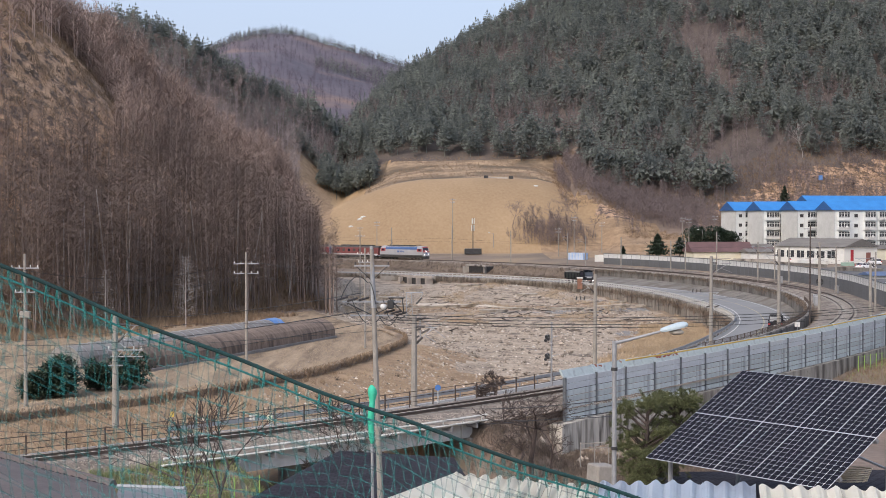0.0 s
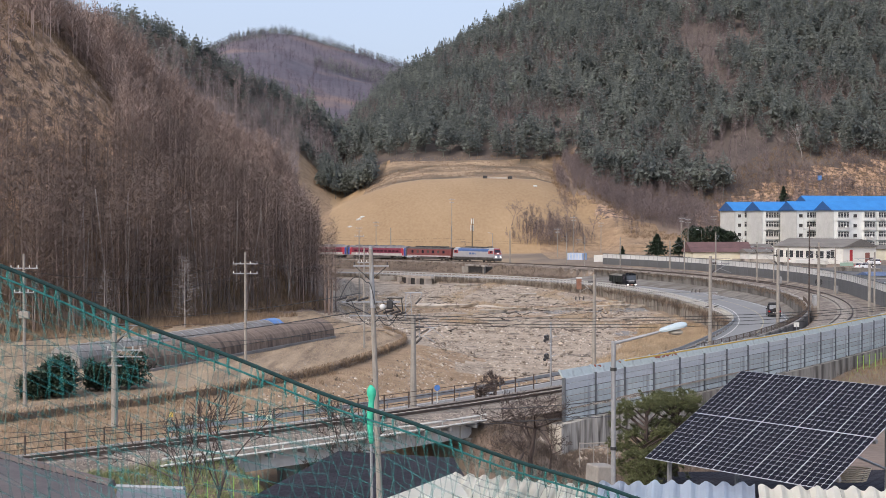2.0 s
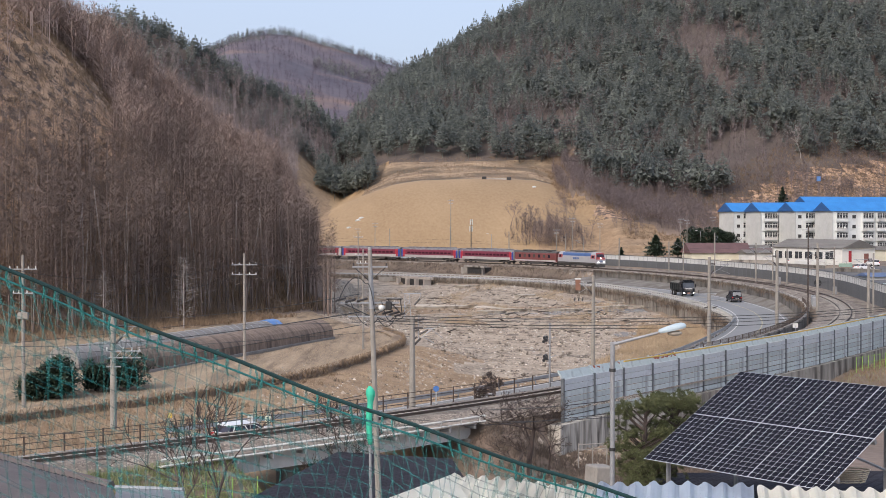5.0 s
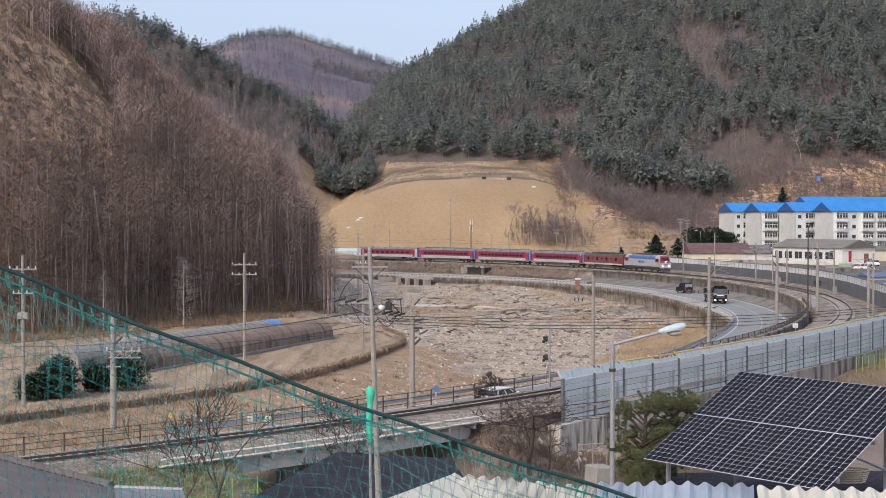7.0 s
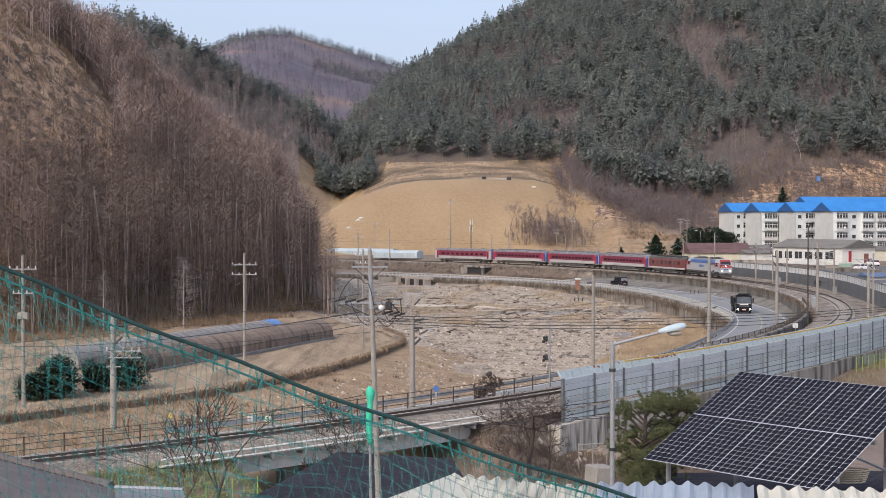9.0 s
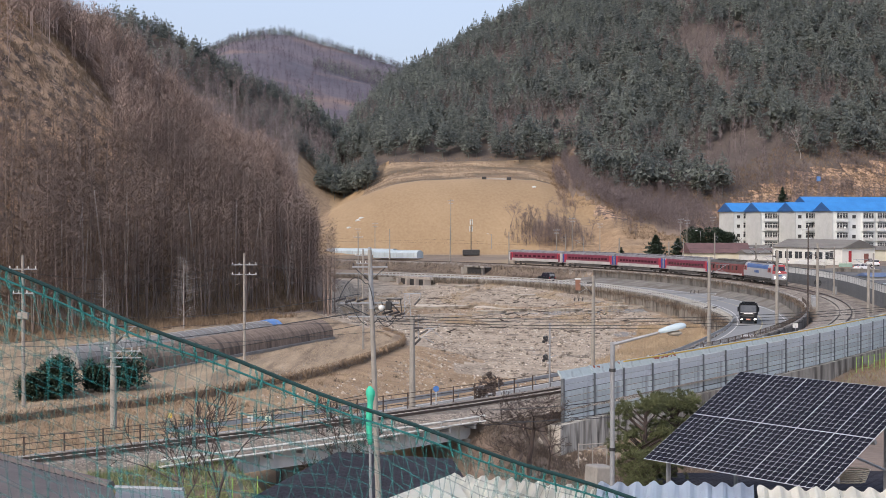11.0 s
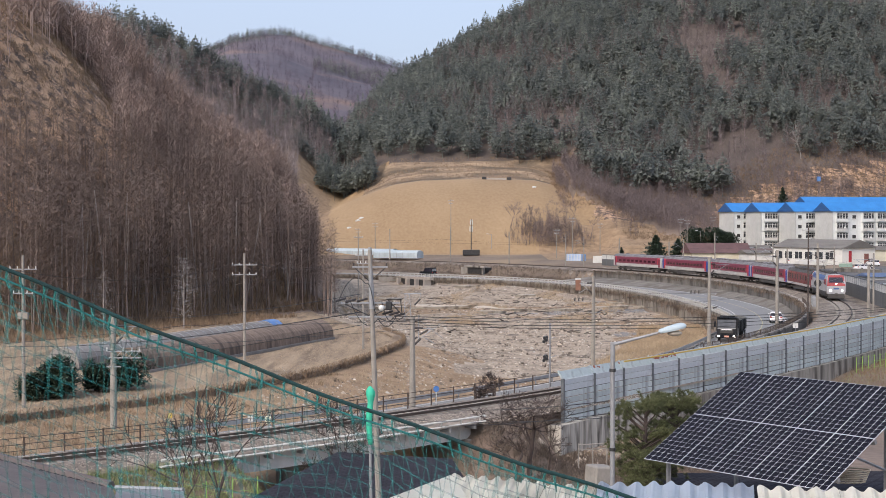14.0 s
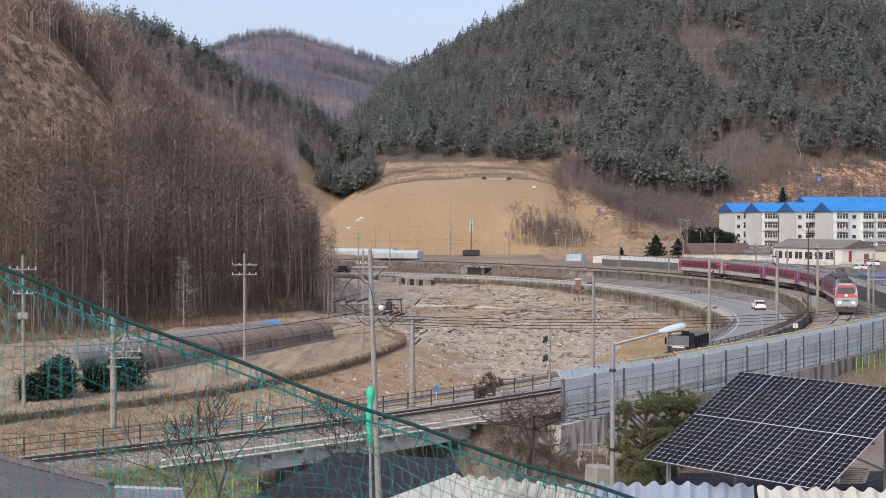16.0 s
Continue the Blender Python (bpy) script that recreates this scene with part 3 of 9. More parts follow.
spots = scatter(rng, 4300, -160, -15, 150, 272, on_hill)
hill_z = land(np.array([p[0] for p in spots]), np.array([p[1] for p in spots]))
low = [p for p, k in zip(spots, hill_z) if k < 22]
plant("larch_wood", BARES, low, rng.uniform(15, 19.5, len(low)) - 0.3 * np.clip(land(np.array(low)[:, 0], np.array(low)[:, 1]), 0, 22), M_bare, "leafless brown larch wood at the foot of a hill", "wood", rng, lean=0.02)
edge_spots_ = [(-19.5 + float(a), 232 + float(b)) for a, b in rng.normal(0, (1.3, 5), (12, 2))]
plant("larch_wood", BARES, edge_spots_, rng.uniform(12, 16, 12), M_bare, "leafless larches at the end of the wood", "wood", rng, lean=0.02)
high = [p for p, k in zip(spots, hill_z) if k >= 20 and (k > 42 or p[0] / p[1] > -0.235 or lumps(p[0], p[1], 9, 2) > 0.3)]
high = [p for i, p in enumerate(high) if i % 2 or p[0] / p[1] > -0.25]
plant("bare_wood", THIN, high, rng.uniform(6, 10, len(high)) * np.array([1.35 if p[0] / p[1] < -0.235 else 1.0 for p in high]), M_hillbare, "leafless brown scrub and trees on a steep hillside", "wood", rng, lean=0.03)

spur_spots = scatter(rng, 3300, -120, -24, 264, 326, lambda x, y: seen(x, y, 0.01))
spur_z = land(np.array([p[0] for p in spur_spots]), np.array([p[1] for p in spur_spots]))
spur_spots = [p for p, k in zip(spur_spots, spur_z) if k > 2]
plant("bare_wood", THIN, spur_spots, rng.uniform(6, 10.5, len(spur_spots)), M_hillbare, "leafless reddish-brown wood on a hill spur", "wood", rng, lean=0.05)

group_spots = scatter(rng, 70, -48, -27, 538, 562, lambda x, y: seen(x, y))
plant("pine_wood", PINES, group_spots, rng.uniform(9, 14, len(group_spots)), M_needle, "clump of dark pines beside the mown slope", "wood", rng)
far_pines = scatter(rng, 3600, -330, 20, 1150, 1312, lambda x, y: seen(x, y) & ((lumps(x, y, 40, 3) > 0.45) | (y > 1278)))
FARPINES = [conifer(rng, 15) for _ in range(6)]
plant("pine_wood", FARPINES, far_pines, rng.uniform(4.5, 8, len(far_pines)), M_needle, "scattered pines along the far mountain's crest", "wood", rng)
M_thick = mat("thicket_twigs", (0.14, 0.108, 0.102), (0.25, 0.195, 0.182), 0.1, 0.95, island=0.3)
thicket = scatter(rng, 430, 18, 52, 441, 456, lambda x, y: ((x - 34) / 15) ** 2 + ((y - 448) / 8) ** 2 < 1)
thick_h = [(1.3 + 3.5 * max(0.0, 1 - ((x - 34) / 15) ** 2)) * rng.uniform(0.45, 1.25) for x, y in thicket]
plant("thicket", THIN, thicket, thick_h, M_thick, "dense leafless thicket at the foot of the slope", "thicket", rng, lean=0.06)
edge_scrub = scatter(rng, 2600, 42, 180, 440, 545, lambda x, y: seen(x, y) & (y > foot_line(x) - 55) & (lumps(x, y, 9, 5) > -0.25) & (y < foot_line(x) + 14))
plant("scrub", THIN, edge_scrub, rng.uniform(3, 7, len(edge_scrub)), M_barefar, "leafless scrub along the foot of the pine wood", "scrub", rng, lean=0.05)
edge_rng = np.random.default_rng(91)
edge_wood = scatter(edge_rng, 1500, 42, 88, 448, 545, lambda x, y: land(x, y) > 21.5 - 0.5 * (x - 45) + 1.2 * lumps(x, y, 7, 2))
plant("scrub", THIN, edge_wood, edge_rng.uniform(3.5, 7.5, len(edge_wood)), M_barefar, "dense leafless scrub between the pines and the mown slope", "scrub", edge_rng, lean=0.05)

# ---------------------------------------------------------------- railway and road
track = thing("railway_track", Matrix(), "single electrified railway track on grey ballast round a bend", "railway", kind="structure")
part("ballast", sweep(along(-150, 418), [(-3.4, -0.6), (-1.9, -0.18), (1.9, -0.18), (3.4, -0.6)]), M_ballast, track)
for side, cant in ((-0.7525, -0.04), (0.7525, 0.05)):
    part("rail", sweep([on_track(s, side, cant * float(smooth(120, 180, s))) for s in np.linspace(-150, 418, 228)], [(-0.06, -0.17), (-0.02, -0.15), (-0.035, -0.03), (-0.035, 0), (0.035, 0), (0.035, -0.03), (0.02, -0.15), (0.06, -0.17)]), M_rail, track)


def road_lift(s):
    """The road climbs a little towards the bridge."""
    return 0.45 * float(smooth(275, 312, s))


def along_road(s0, s1, which, shift=0.0, z=ROAD_Z, step=2.5):
    return [on_track(s, float(np.interp(s, *which)) + shift, z + road_lift(s)) for s in np.linspace(s0, s1, int((s1 - s0) / step) + 1)]


def strip(a, b, thick=0.2):
    """A slab between two lines."""
    bm = bmesh.new()
    up = [[bm.verts.new(p) for p in r] for r in (a, b)]
    dn = [[bm.verts.new((p[0], p[1], p[2] - thick)) for p in r] for r in (a, b)]
    for i in range(len(a) - 1):
        bm.faces.new((up[0][i], up[0][i + 1], up[1][i + 1], up[1][i]))
        for u, w in ((up[0], dn[0]), (up[1], dn[1])):
            bm.faces.new((u[i], w[i], w[i + 1], u[i + 1]))
    bmesh.ops.recalc_face_normals(bm, faces=bm.faces)
    return bm


road = part("road", strip(along_road(-150, 412, ROAD_EDGE, 0.4), along_road(-150, 412, ROAD_MID, 3.9)), M_asphalt)
tagged(road, "grey two-lane asphalt road curving beside the railway", "road", kind="structure")


def wall_line(points, z0, z1, thick):
    """A wall on a line in plan, thick to the left of the way."""
    return sweep([(p[0], p[1], 0) for p in points], [(0, z0), (0, z1), (thick, z1), (thick, z0)])


M_wallweed = mat("weedy_wall", (0.1, 0.093, 0.084), (0.23, 0.215, 0.195), 0.4, 0.95, 0.4, spot=(0.07, 0.062, 0.054), spot_scale=0.5, stretch=(1, 1, 0.3))
M_block = mat("river_wall", (0.16, 0.142, 0.12), (0.36, 0.328, 0.28), 0.9, 0.95, 0.3, spot=(0.095, 0.082, 0.068), spot_scale=1.1, stretch=(1, 1, 0.14), spot_cut=(0.46, 0.62))
M_line = mat("road_line", (0.5, 0.49, 0.46), (0.62, 0.61, 0.58), 1, 0.8)
M_yellow = mat("yellow_paint", (0.55, 0.36, 0.07), (0.68, 0.48, 0.12), 2, 0.6)
M_oldyellow = mat("worn_yellow_line", (0.36, 0.32, 0.2), (0.46, 0.41, 0.27), 2, 0.8)

rw = part("retaining_wall", wall_line(along(78, 300, -5.1), -3.0, -0.25, 0.4), M_wallweed)
tagged(rw, "brown weathered retaining wall between railway and road", "retaining wall", kind="structure")
verge_ = part("verge", strip([on_track(s, -5.2, -1.7 - 0.95 * float(smooth(185, 214, s))) for s in np.linspace(78, 214, 55)], [on_track(s, float(np.interp(s, *ROAD_MID)) + 3.95, ROAD_Z + 0.02) for s in np.linspace(78, 214, 55)], 0.3), mat("dusty_verge", (0.11, 0.1, 0.087), (0.26, 0.24, 0.21), 0.4, 0.95, 0.4, fine=3, spot=(0.13, 0.11, 0.09), spot_scale=0.25))
tagged(verge_, "pale dusty verge between retaining wall and road", "verge", kind="structure")
part("coping", sweep(along(78, 300, -5.15), [(-0.05, -0.25), (-0.05, -0.05), (0.5, -0.05), (0.5, -0.25)]), M_concrete, rw)
river_wall = part("river_wall", wall_line(along_road(-60, 330, ROAD_EDGE, -0.05), -6.2, -2.5, 0.4), M_block)
tagged(river_wall, "stained concrete river wall under the road", "river wall", kind="structure")
rng = np.random.default_rng(3)
rib = boxed(-0.13, 0.13, -0.12, 0.05, -6.0, -2.6)
rib_me = bpy.data.meshes.new("pier")
rib.to_mesh(rib_me)
rib_me.materials.append(M_block)
for s in np.arange(-20, 320, 4.0):
    ob = new("pier", rib_me)
    ob.parent = river_wall
    ob.matrix_basis = pose(*on_track(s, float(np.interp(s, *ROAD_EDGE)) - 0.06), 0, 0, math.degrees(heading(s)))

# lane lines
for name, which, sh in (("edge_line", ROAD_MID, 3.3), ("edge_line", ROAD_MID, -3.4)):
    ln = part(name, strip(along_road(-60, 405, which, sh, ROAD_Z + 0.006), along_road(-60, 405, which, sh + 0.14, ROAD_Z + 0.006), 0.004), M_line, road)
part("centre_line", strip(along_road(-60, 405, ROAD_MID, -0.06, ROAD_Z + 0.006), along_road(-60, 405, ROAD_MID, 0.08, ROAD_Z + 0.006), 0.004), M_oldyellow, road)


def shared(name, bm, material):
    me = bpy.data.meshes.new(name)
    bm.to_mesh(me)
    bm.free()
    me.materials.append(material)
    return me


def place(me, parent, m, name=None):
    ob = new(name or me.name, me)
    ob.parent = parent
    ob.matrix_basis = m
    return ob


# guard rail of concrete posts and two pale beams
M_guard = mat("pale_guard", (0.38, 0.38, 0.36), (0.52, 0.515, 0.49), 1, 0.75)
guard = thing("guard_rail", Matrix(), "pale grey roadside guard rail with many short posts", "guard rail")
post_me = shared("post", boxed(-0.11, 0.11, -0.1, 0.1, -0.1, 0.95, 0.02), M_guard)
for s in np.arange(22, 224, 1.6):
    place(post_me, guard, pose(*on_track(s, float(np.interp(s, *ROAD_EDGE)) + 0.25, ROAD_Z + road_lift(s)), 0, 0, math.degrees(heading(s))))
for h in (0.42, 0.86):
    part("beam", sweep(along_road(20, 224, ROAD_EDGE, 0.25, ROAD_Z + h), [(-0.05, -0.07), (-0.05, 0.09), (0.07, 0.09), (0.07, -0.07)]), M_guard, guard)
guard2 = thing("guard_rail", Matrix(), "grey steel guard rail on the inside of the road bend", "guard rail")
post2 = shared("post", rods([((0, 0, -0.1), (0, 0, 0.75), 0.06)]), M_steel)
for s in np.arange(205, 358, 3):
    place(post2, guard2, pose(*on_track(s, float(np.interp(s, *ROAD_EDGE)) + 0.5, ROAD_Z + road_lift(s))))
part("beam", sweep(along_road(205, 358, ROAD_EDGE, 0.55, ROAD_Z + 0.55), [(-0.03, -0.16), (0.03, -0.1), (-0.03, 0), (0.03, 0.1), (-0.03, 0.16), (0.06, 0.16), (0.06, -0.16)]), M_steel, guard2)

# dark mesh fence on the wall between road and railway
M_fencebrown = mat("dark_brown_paint", (0.06, 0.045, 0.038), (0.13, 0.095, 0.075), 2, 0.8)
M_meshed = mat("fence_wire", (0.07, 0.058, 0.05), (0.13, 0.105, 0.085), 2, 0.8)
fence = thing("fence", Matrix(), "dark brown steel mesh fence on the wall above the road bend", "fence")
fpost = shared("post", boxed(-0.04, 0.04, -0.04, 0.04, 0, 0.84), M_fencebrown)
for s in np.arange(214, 300, 2.4):
    place(fpost, fence, pose(*on_track(s, -4.95, -0.3), 0, 0, math.degrees(heading(s))))
for h in (0.1, 0.45, 0.8):
    part("rail", sweep(along(214, 299, -4.95, -0.3 + h), [(-0.018, -0.022), (-0.018, 0.022), (0.018, 0.022), (0.018, -0.022)]), M_fencebrown, fence)
bars = bmesh.new()
for s in np.arange(214, 299, 0.2):
    p = on_track(s, -4.95, -0.3)
    box(bars, p[0] - 0.012, p[0] + 0.012, p[1] - 0.012, p[1] + 0.012, p[2] + 0.1, p[2] + 0.8)
tagged(part("mesh_infill", bars, M_meshed, fence), kind="stuff")

# near fence behind the railway
near_fence = thing("fence", Matrix(), "rusty brown wire fence along the near railway", "fence")
nf_post = shared("post", boxed(-0.035, 0.035, -0.035, 0.035, -0.6, 0.85), M_fencebrown)
for s in np.arange(300, 400, 2.4):
    place(nf_post, near_fence, pose(*on_track(s, -5.2, -0.55), 0, 0, math.degrees(heading(s))))
for h in (0.1, 0.45, 0.8):
    part("rail", sweep(along(299.5, 400, -5.2, -0.55 + h), [(-0.018, -0.02), (-0.018, 0.02), (0.018, 0.02), (0.018, -0.02)]), M_fencebrown, near_fence)


# ---------------------------------------------------------------- noise barriers
M_panel = mat("barrier_panel", (0.42, 0.48, 0.48), (0.63, 0.685, 0.68), 0.9, 0.45, 0.05, obj=0.12, spot=(0.27, 0.295, 0.305), spot_scale=1.3, stretch=(1, 1, 0.3), spot_cut=(0.48, 0.72))
M_slab = mat("old_slab", (0.33, 0.29, 0.25), (0.46, 0.41, 0.36), 0.5, 0.9, 0.2)
M_bpost = mat("barrier_post", (0.11, 0.125, 0.135), (0.17, 0.185, 0.2), 1, 0.5, metal=0.4)
M_cap = mat("barrier_cap", (0.34, 0.4, 0.4), (0.5, 0.56, 0.555), 1, 0.5, spot=(0.27, 0.3, 0.3), spot_scale=1.2)
M_rust = mat("rust_flakes", (0.22, 0.07, 0.04), (0.33, 0.12, 0.07), 3, 0.9)
M_darkpanel = mat("dark_panel", (0.085, 0.09, 0.095), (0.13, 0.135, 0.14), 0.6, 0.7, obj=0.08)
M_clear = mat("cloudy_panel", (0.52, 0.53, 0.52), (0.66, 0.67, 0.66), 0.6, 0.3, obj=0.1)

BAR = ((250, 272, 284, 299, 311, 321, 331, 338), (9.5, 6.3, 4.9, 3.7, 3.1, 3.1, 3.3, 4.0))
barrier = thing("noise_barrier", Matrix(), "blue-grey metal noise barrier with a canted top beside the railway", "noise barrier", kind="structure")
slat = shared("slat", boxed(-2.0, 2.0, -0.06, 0.06, 0.02, 0.375, 0.015), M_panel)
# top two rows: paler copy of the panel, a sheen put into its colour
slat_sheen = shared("slat", boxed(-2.0, 2.0, -0.06, 0.06, 0.02, 0.4, 0.015), mat("pale_barrier_panel", (0.5, 0.54, 0.56), (0.66, 0.7, 0.72), 0.8, 0.4, obj=0.1, spot=(0.42, 0.45, 0.48), spot_scale=0.7))
bpost = shared("post", boxed(-0.065, 0.065, -0.13, 0.09, -1.5, 1.5), M_bpost)
top_bm = box(bmesh.new(), -2.0, 2.0, -0.03, 0.03, 0, 0.62, 0.0, pose(0, 0, 1.42, -32))
top_me = shared("cap", top_bm, M_cap)
arm_me = shared("arm", box(bmesh.new(), -0.06, 0.06, -0.07, 0.05, -0.05, 0.68, 0.0, pose(0, 0, 1.42, -32)), M_cap)
ss = np.arange(338 - 4.15 * 21, 338.1, 4.15)
for a, b in zip(ss[:-1], ss[1:]):
    p, q2 = Vector(on_track(a, float(np.interp(a, *BAR)))), Vector(on_track(b, float(np.interp(b, *BAR))))
    mid, d = (p + q2) / 2, q2 - p
    ang = math.degrees(math.atan2(d.y, d.x)) + 180
    k = d.length / 4.0
    for row in range(7):
        place(slat if row < 5 else slat_sheen, barrier, pose(mid.x, mid.y, -1.45 + 0.415 * row, 0, 0, ang) @ Matrix.Diagonal((k * 0.965, 1, 1, 1)))
    place(top_me, barrier, pose(mid.x, mid.y, 0, 0, 0, ang) @ Matrix.Diagonal((k, 1, 1, 1)))
    for e in ((p, q2) if b > 337.9 else (p,)):
        place(bpost, barrier, pose(e.x, e.y, 0, 0, 0, ang))
        place(arm_me, barrier, pose(e.x, e.y, 0, 0, 0, ang))
bar_line = [on_track(s, float(np.interp(s, *BAR)), 0) for s in np.linspace(252, 338, 45)]
part("yellow_pipe", sweep([(p[0], p[1], 2.0) for p in bar_line[:41]], [(0.34, -0.05), (0.34, 0.05), (0.44, 0.05), (0.44, -0.05)]), M_yellow, barrier, "yellow pipe along the top")
rb = bmesh.new()
rr = random.Random(5)
for s0, s1 in ((321.5, 325.0), (329.5, 333.6)):
    for _ in range(46):
        s = rr.uniform(s0, s1)
        p = Vector(on_track(s, float(np.interp(s, *BAR))))
        h = rr.uniform(0.35, 0.6)
        m = pose(p.x, p.y, 0, 0, 0, math.degrees(heading(s)) + 180) @ pose(0, 0, 1.42, -32)
        box(rb, -0.12, 0.12, -0.04, -0.034, h - 0.07, h + 0.02, 0, m @ pose(0, 0, 0, 0, rr.uniform(-20, 20), 0))
part("rust_patch", rb, M_rust, barrier, "flaking red-brown rust")
M_stained = mat("stained_concrete", (0.32, 0.295, 0.255), (0.62, 0.575, 0.5), 1.5, 0.9, 0.2, spot=(0.11, 0.095, 0.08), spot_scale=1.9, stretch=(1, 1, 0.16), spot_cut=(0.45, 0.64), fine=5)
foot_wall = part("retaining_wall", sweep([*bar_line[36:], on_track(339.3, 4.15)], [(-0.35, -5.5), (-0.35, -1.45), (0.62, -1.45), (0.62, -5.5)]), M_stained)
old_wall = part("retaining_wall", sweep(bar_line[:37], [(-0.35, -5.5), (-0.35, -1.46), (0.5, -1.46), (0.5, -5.5)]), mat("old_wall_concrete", (0.22, 0.198, 0.168), (0.46, 0.42, 0.36), 0.9, 0.95, 0.3, spot=(0.11, 0.095, 0.08), spot_scale=1.1, stretch=(1, 1, 0.14), spot_cut=(0.47, 0.64)))
tagged(old_wall, "dark weathered retaining wall under the noise barrier", "retaining wall", kind="structure")
tagged(foot_wall, "streaked grey concrete retaining wall under the noise barrier", "retaining wall", kind="structure")
FARBAR = ((55, 90, 120, 147, 175, 203, 220, 240, 262), (12.4, 11, 8.3, 7.6, 6.4, 5.2, 5.6, 8.0, 13))
far_barrier = thing("noise_barrier", Matrix(), "dark grey noise barrier with pale translucent upper panes", "noise barrier", kind="structure")
lo_me = shared("panel", boxed(-1.0, 1.0, -0.05, 0.05, -0.6, 1.58), M_darkpanel)
hi_me = shared("pane", boxed(-0.96, 0.96, -0.03, 0.03, 1.58, 2.7), M_clear)
fp_me = shared("post", boxed(-0.045, 0.045, -0.06, 0.06, -0.6, 2.75), M_bpost)
fs = np.arange(56, 262, 2.0)
for a, b in zip(fs[:-1], fs[1:]):
    p, q2 = Vector(on_track(a, float(np.interp(a, *FARBAR)))), Vector(on_track(b, float(np.interp(b, *FARBAR))))
    mid, d = (p + q2) / 2, q2 - p
    m = pose(mid.x, mid.y, 0.1, 0, 0, math.degrees(math.atan2(d.y, d.x))) @ Matrix.Diagonal((d.length / 2.0, 1, 1, 1))
    place(lo_me, far_barrier, m)
    place(hi_me, far_barrier, m)
    place(fp_me, far_barrier, pose(p.x, p.y, 0.1, 0, 0, math.degrees(math.atan2(d.y, d.x))))
part("cap_rail", sweep([on_track(s, float(np.interp(s, *FARBAR)), 2.8) for s in fs], [(-0.08, -0.06), (-0.08, 0.06), (0.08, 0.06), (0.08, -0.06)]), M_bpost, far_barrier)

# ---------------------------------------------------------------- the near railway bridge
bridge = thing("railway_bridge", Matrix(), "grey concrete girder bridge carrying the railway over the stream", "bridge", kind="structure")
M_girder = mat("girder_concrete", (0.5, 0.5, 0.48), (0.68, 0.68, 0.65), 0.4, 0.9, 0.1, spot=(0.3, 0.29, 0.27), spot_scale=0.5, spot_cut=(0.55, 0.8))
part("girder", sweep(along(346, 367, 2.6), [(-0.5, -1.62), (-0.5, -0.65), (0.4, -0.65), (0.4, -1.62)]), M_girder, bridge)
part("girder", sweep(along(346, 367, -2.4), [(-0.4, -1.62), (-0.4, -0.65), (0.5, -0.65), (0.5, -1.62)]), M_girder, bridge)
part("deck", sweep(along(346, 368, 0), [(-3.5, -0.66), (-3.5, -0.58), (3.6, -0.58), (3.6, -0.66)]), M_girder, bridge)
part("ballast_shoulder", sweep(along(338.5, 372, 0), [(1.6, -0.57), (1.6, -0.24), (2.6, -0.34), (2.95, -0.57)]), M_ballast, bridge)
M_palesteel = mat("pale_steel", (0.56, 0.55, 0.5), (0.7, 0.68, 0.62), 1, 0.6)
for o_, z_, r_ in ((3.75, -0.2, 0.075), (3.8, -0.52, 0.05)):
    part("walkway_pipe", sweep(along(345.5, 368.6, o_, z_), [(r_ * math.cos(1.0472 * k), r_ * math.sin(1.0472 * k)) for k in range(6)]), M_palesteel, bridge, "pale walkway pipe")
part("walkway", sweep(along(345.5, 368.6, 3.3), [(-0.4, -0.6), (-0.4, -0.56), (0.45, -0.56), (0.45, -0.6)]), M_palesteel, bridge)
for s in np.arange(346, 368.5, 1.7):
    part("hanger", boxed(-0.03, 0.03, -0.03, 0.03, -0.62, -0.2, 0, pose(*on_track(s, 3.78), 0, 0, math.degrees(heading(s)))), M_palesteel, bridge)
for s in np.arange(347, 366.5, 3.8):
    part("stiffener", boxed(-0.07, 0.07, -0.06, 0.06, -1.6, -0.66, 0, pose(*on_track(s, 3.04), 0, 0, math.degrees(heading(s)))), M_girder, bridge)
for s in (346, 356, 367):
    part("abutment" if s != 356 else "pier", boxed(-0.7, 0.7, -3.2, 3.2, -6.2, -1.61, 0.05, pose(*on_track(s, 0.2), 0, 0, math.degrees(heading(s)))), M_concrete, bridge)
for s in np.arange(346.5, 368, 2.2):
    part("bracket", boxed(-0.05, 0.05, -0.6, 0.3, -0.9, -0.63, 0, pose(*on_track(s, 3.6), 0, 0, math.degrees(heading(s)))), M_steel, bridge)

part("stained_bed", sweep(along(-150, 418), [(-0.7, -0.185), (-0.7, -0.172), (0.7, -0.172), (0.7, -0.185)]), mat("rusty_ballast", (0.075, 0.055, 0.043), (0.2, 0.155, 0.125), 1.5, 0.95, 0.5, fine=12), track, "rust-brown ballast between the rails")

# sleepers on the nearest stretch, then the rest
sl_me = shared("sleeper", boxed(-0.12, 0.12, -1.2, 1.2, -0.22, -0.155, 0.01), M_pole)
for s in np.arange(195, 262, 0.62):
    place(sl_me, track, pose(*on_track(s), 0, 0, math.degrees(heading(s))))
for s in np.arange(325, 395, 0.62):
    place(sl_me, track, pose(*on_track(s), 0, 0, math.degrees(heading(s))))

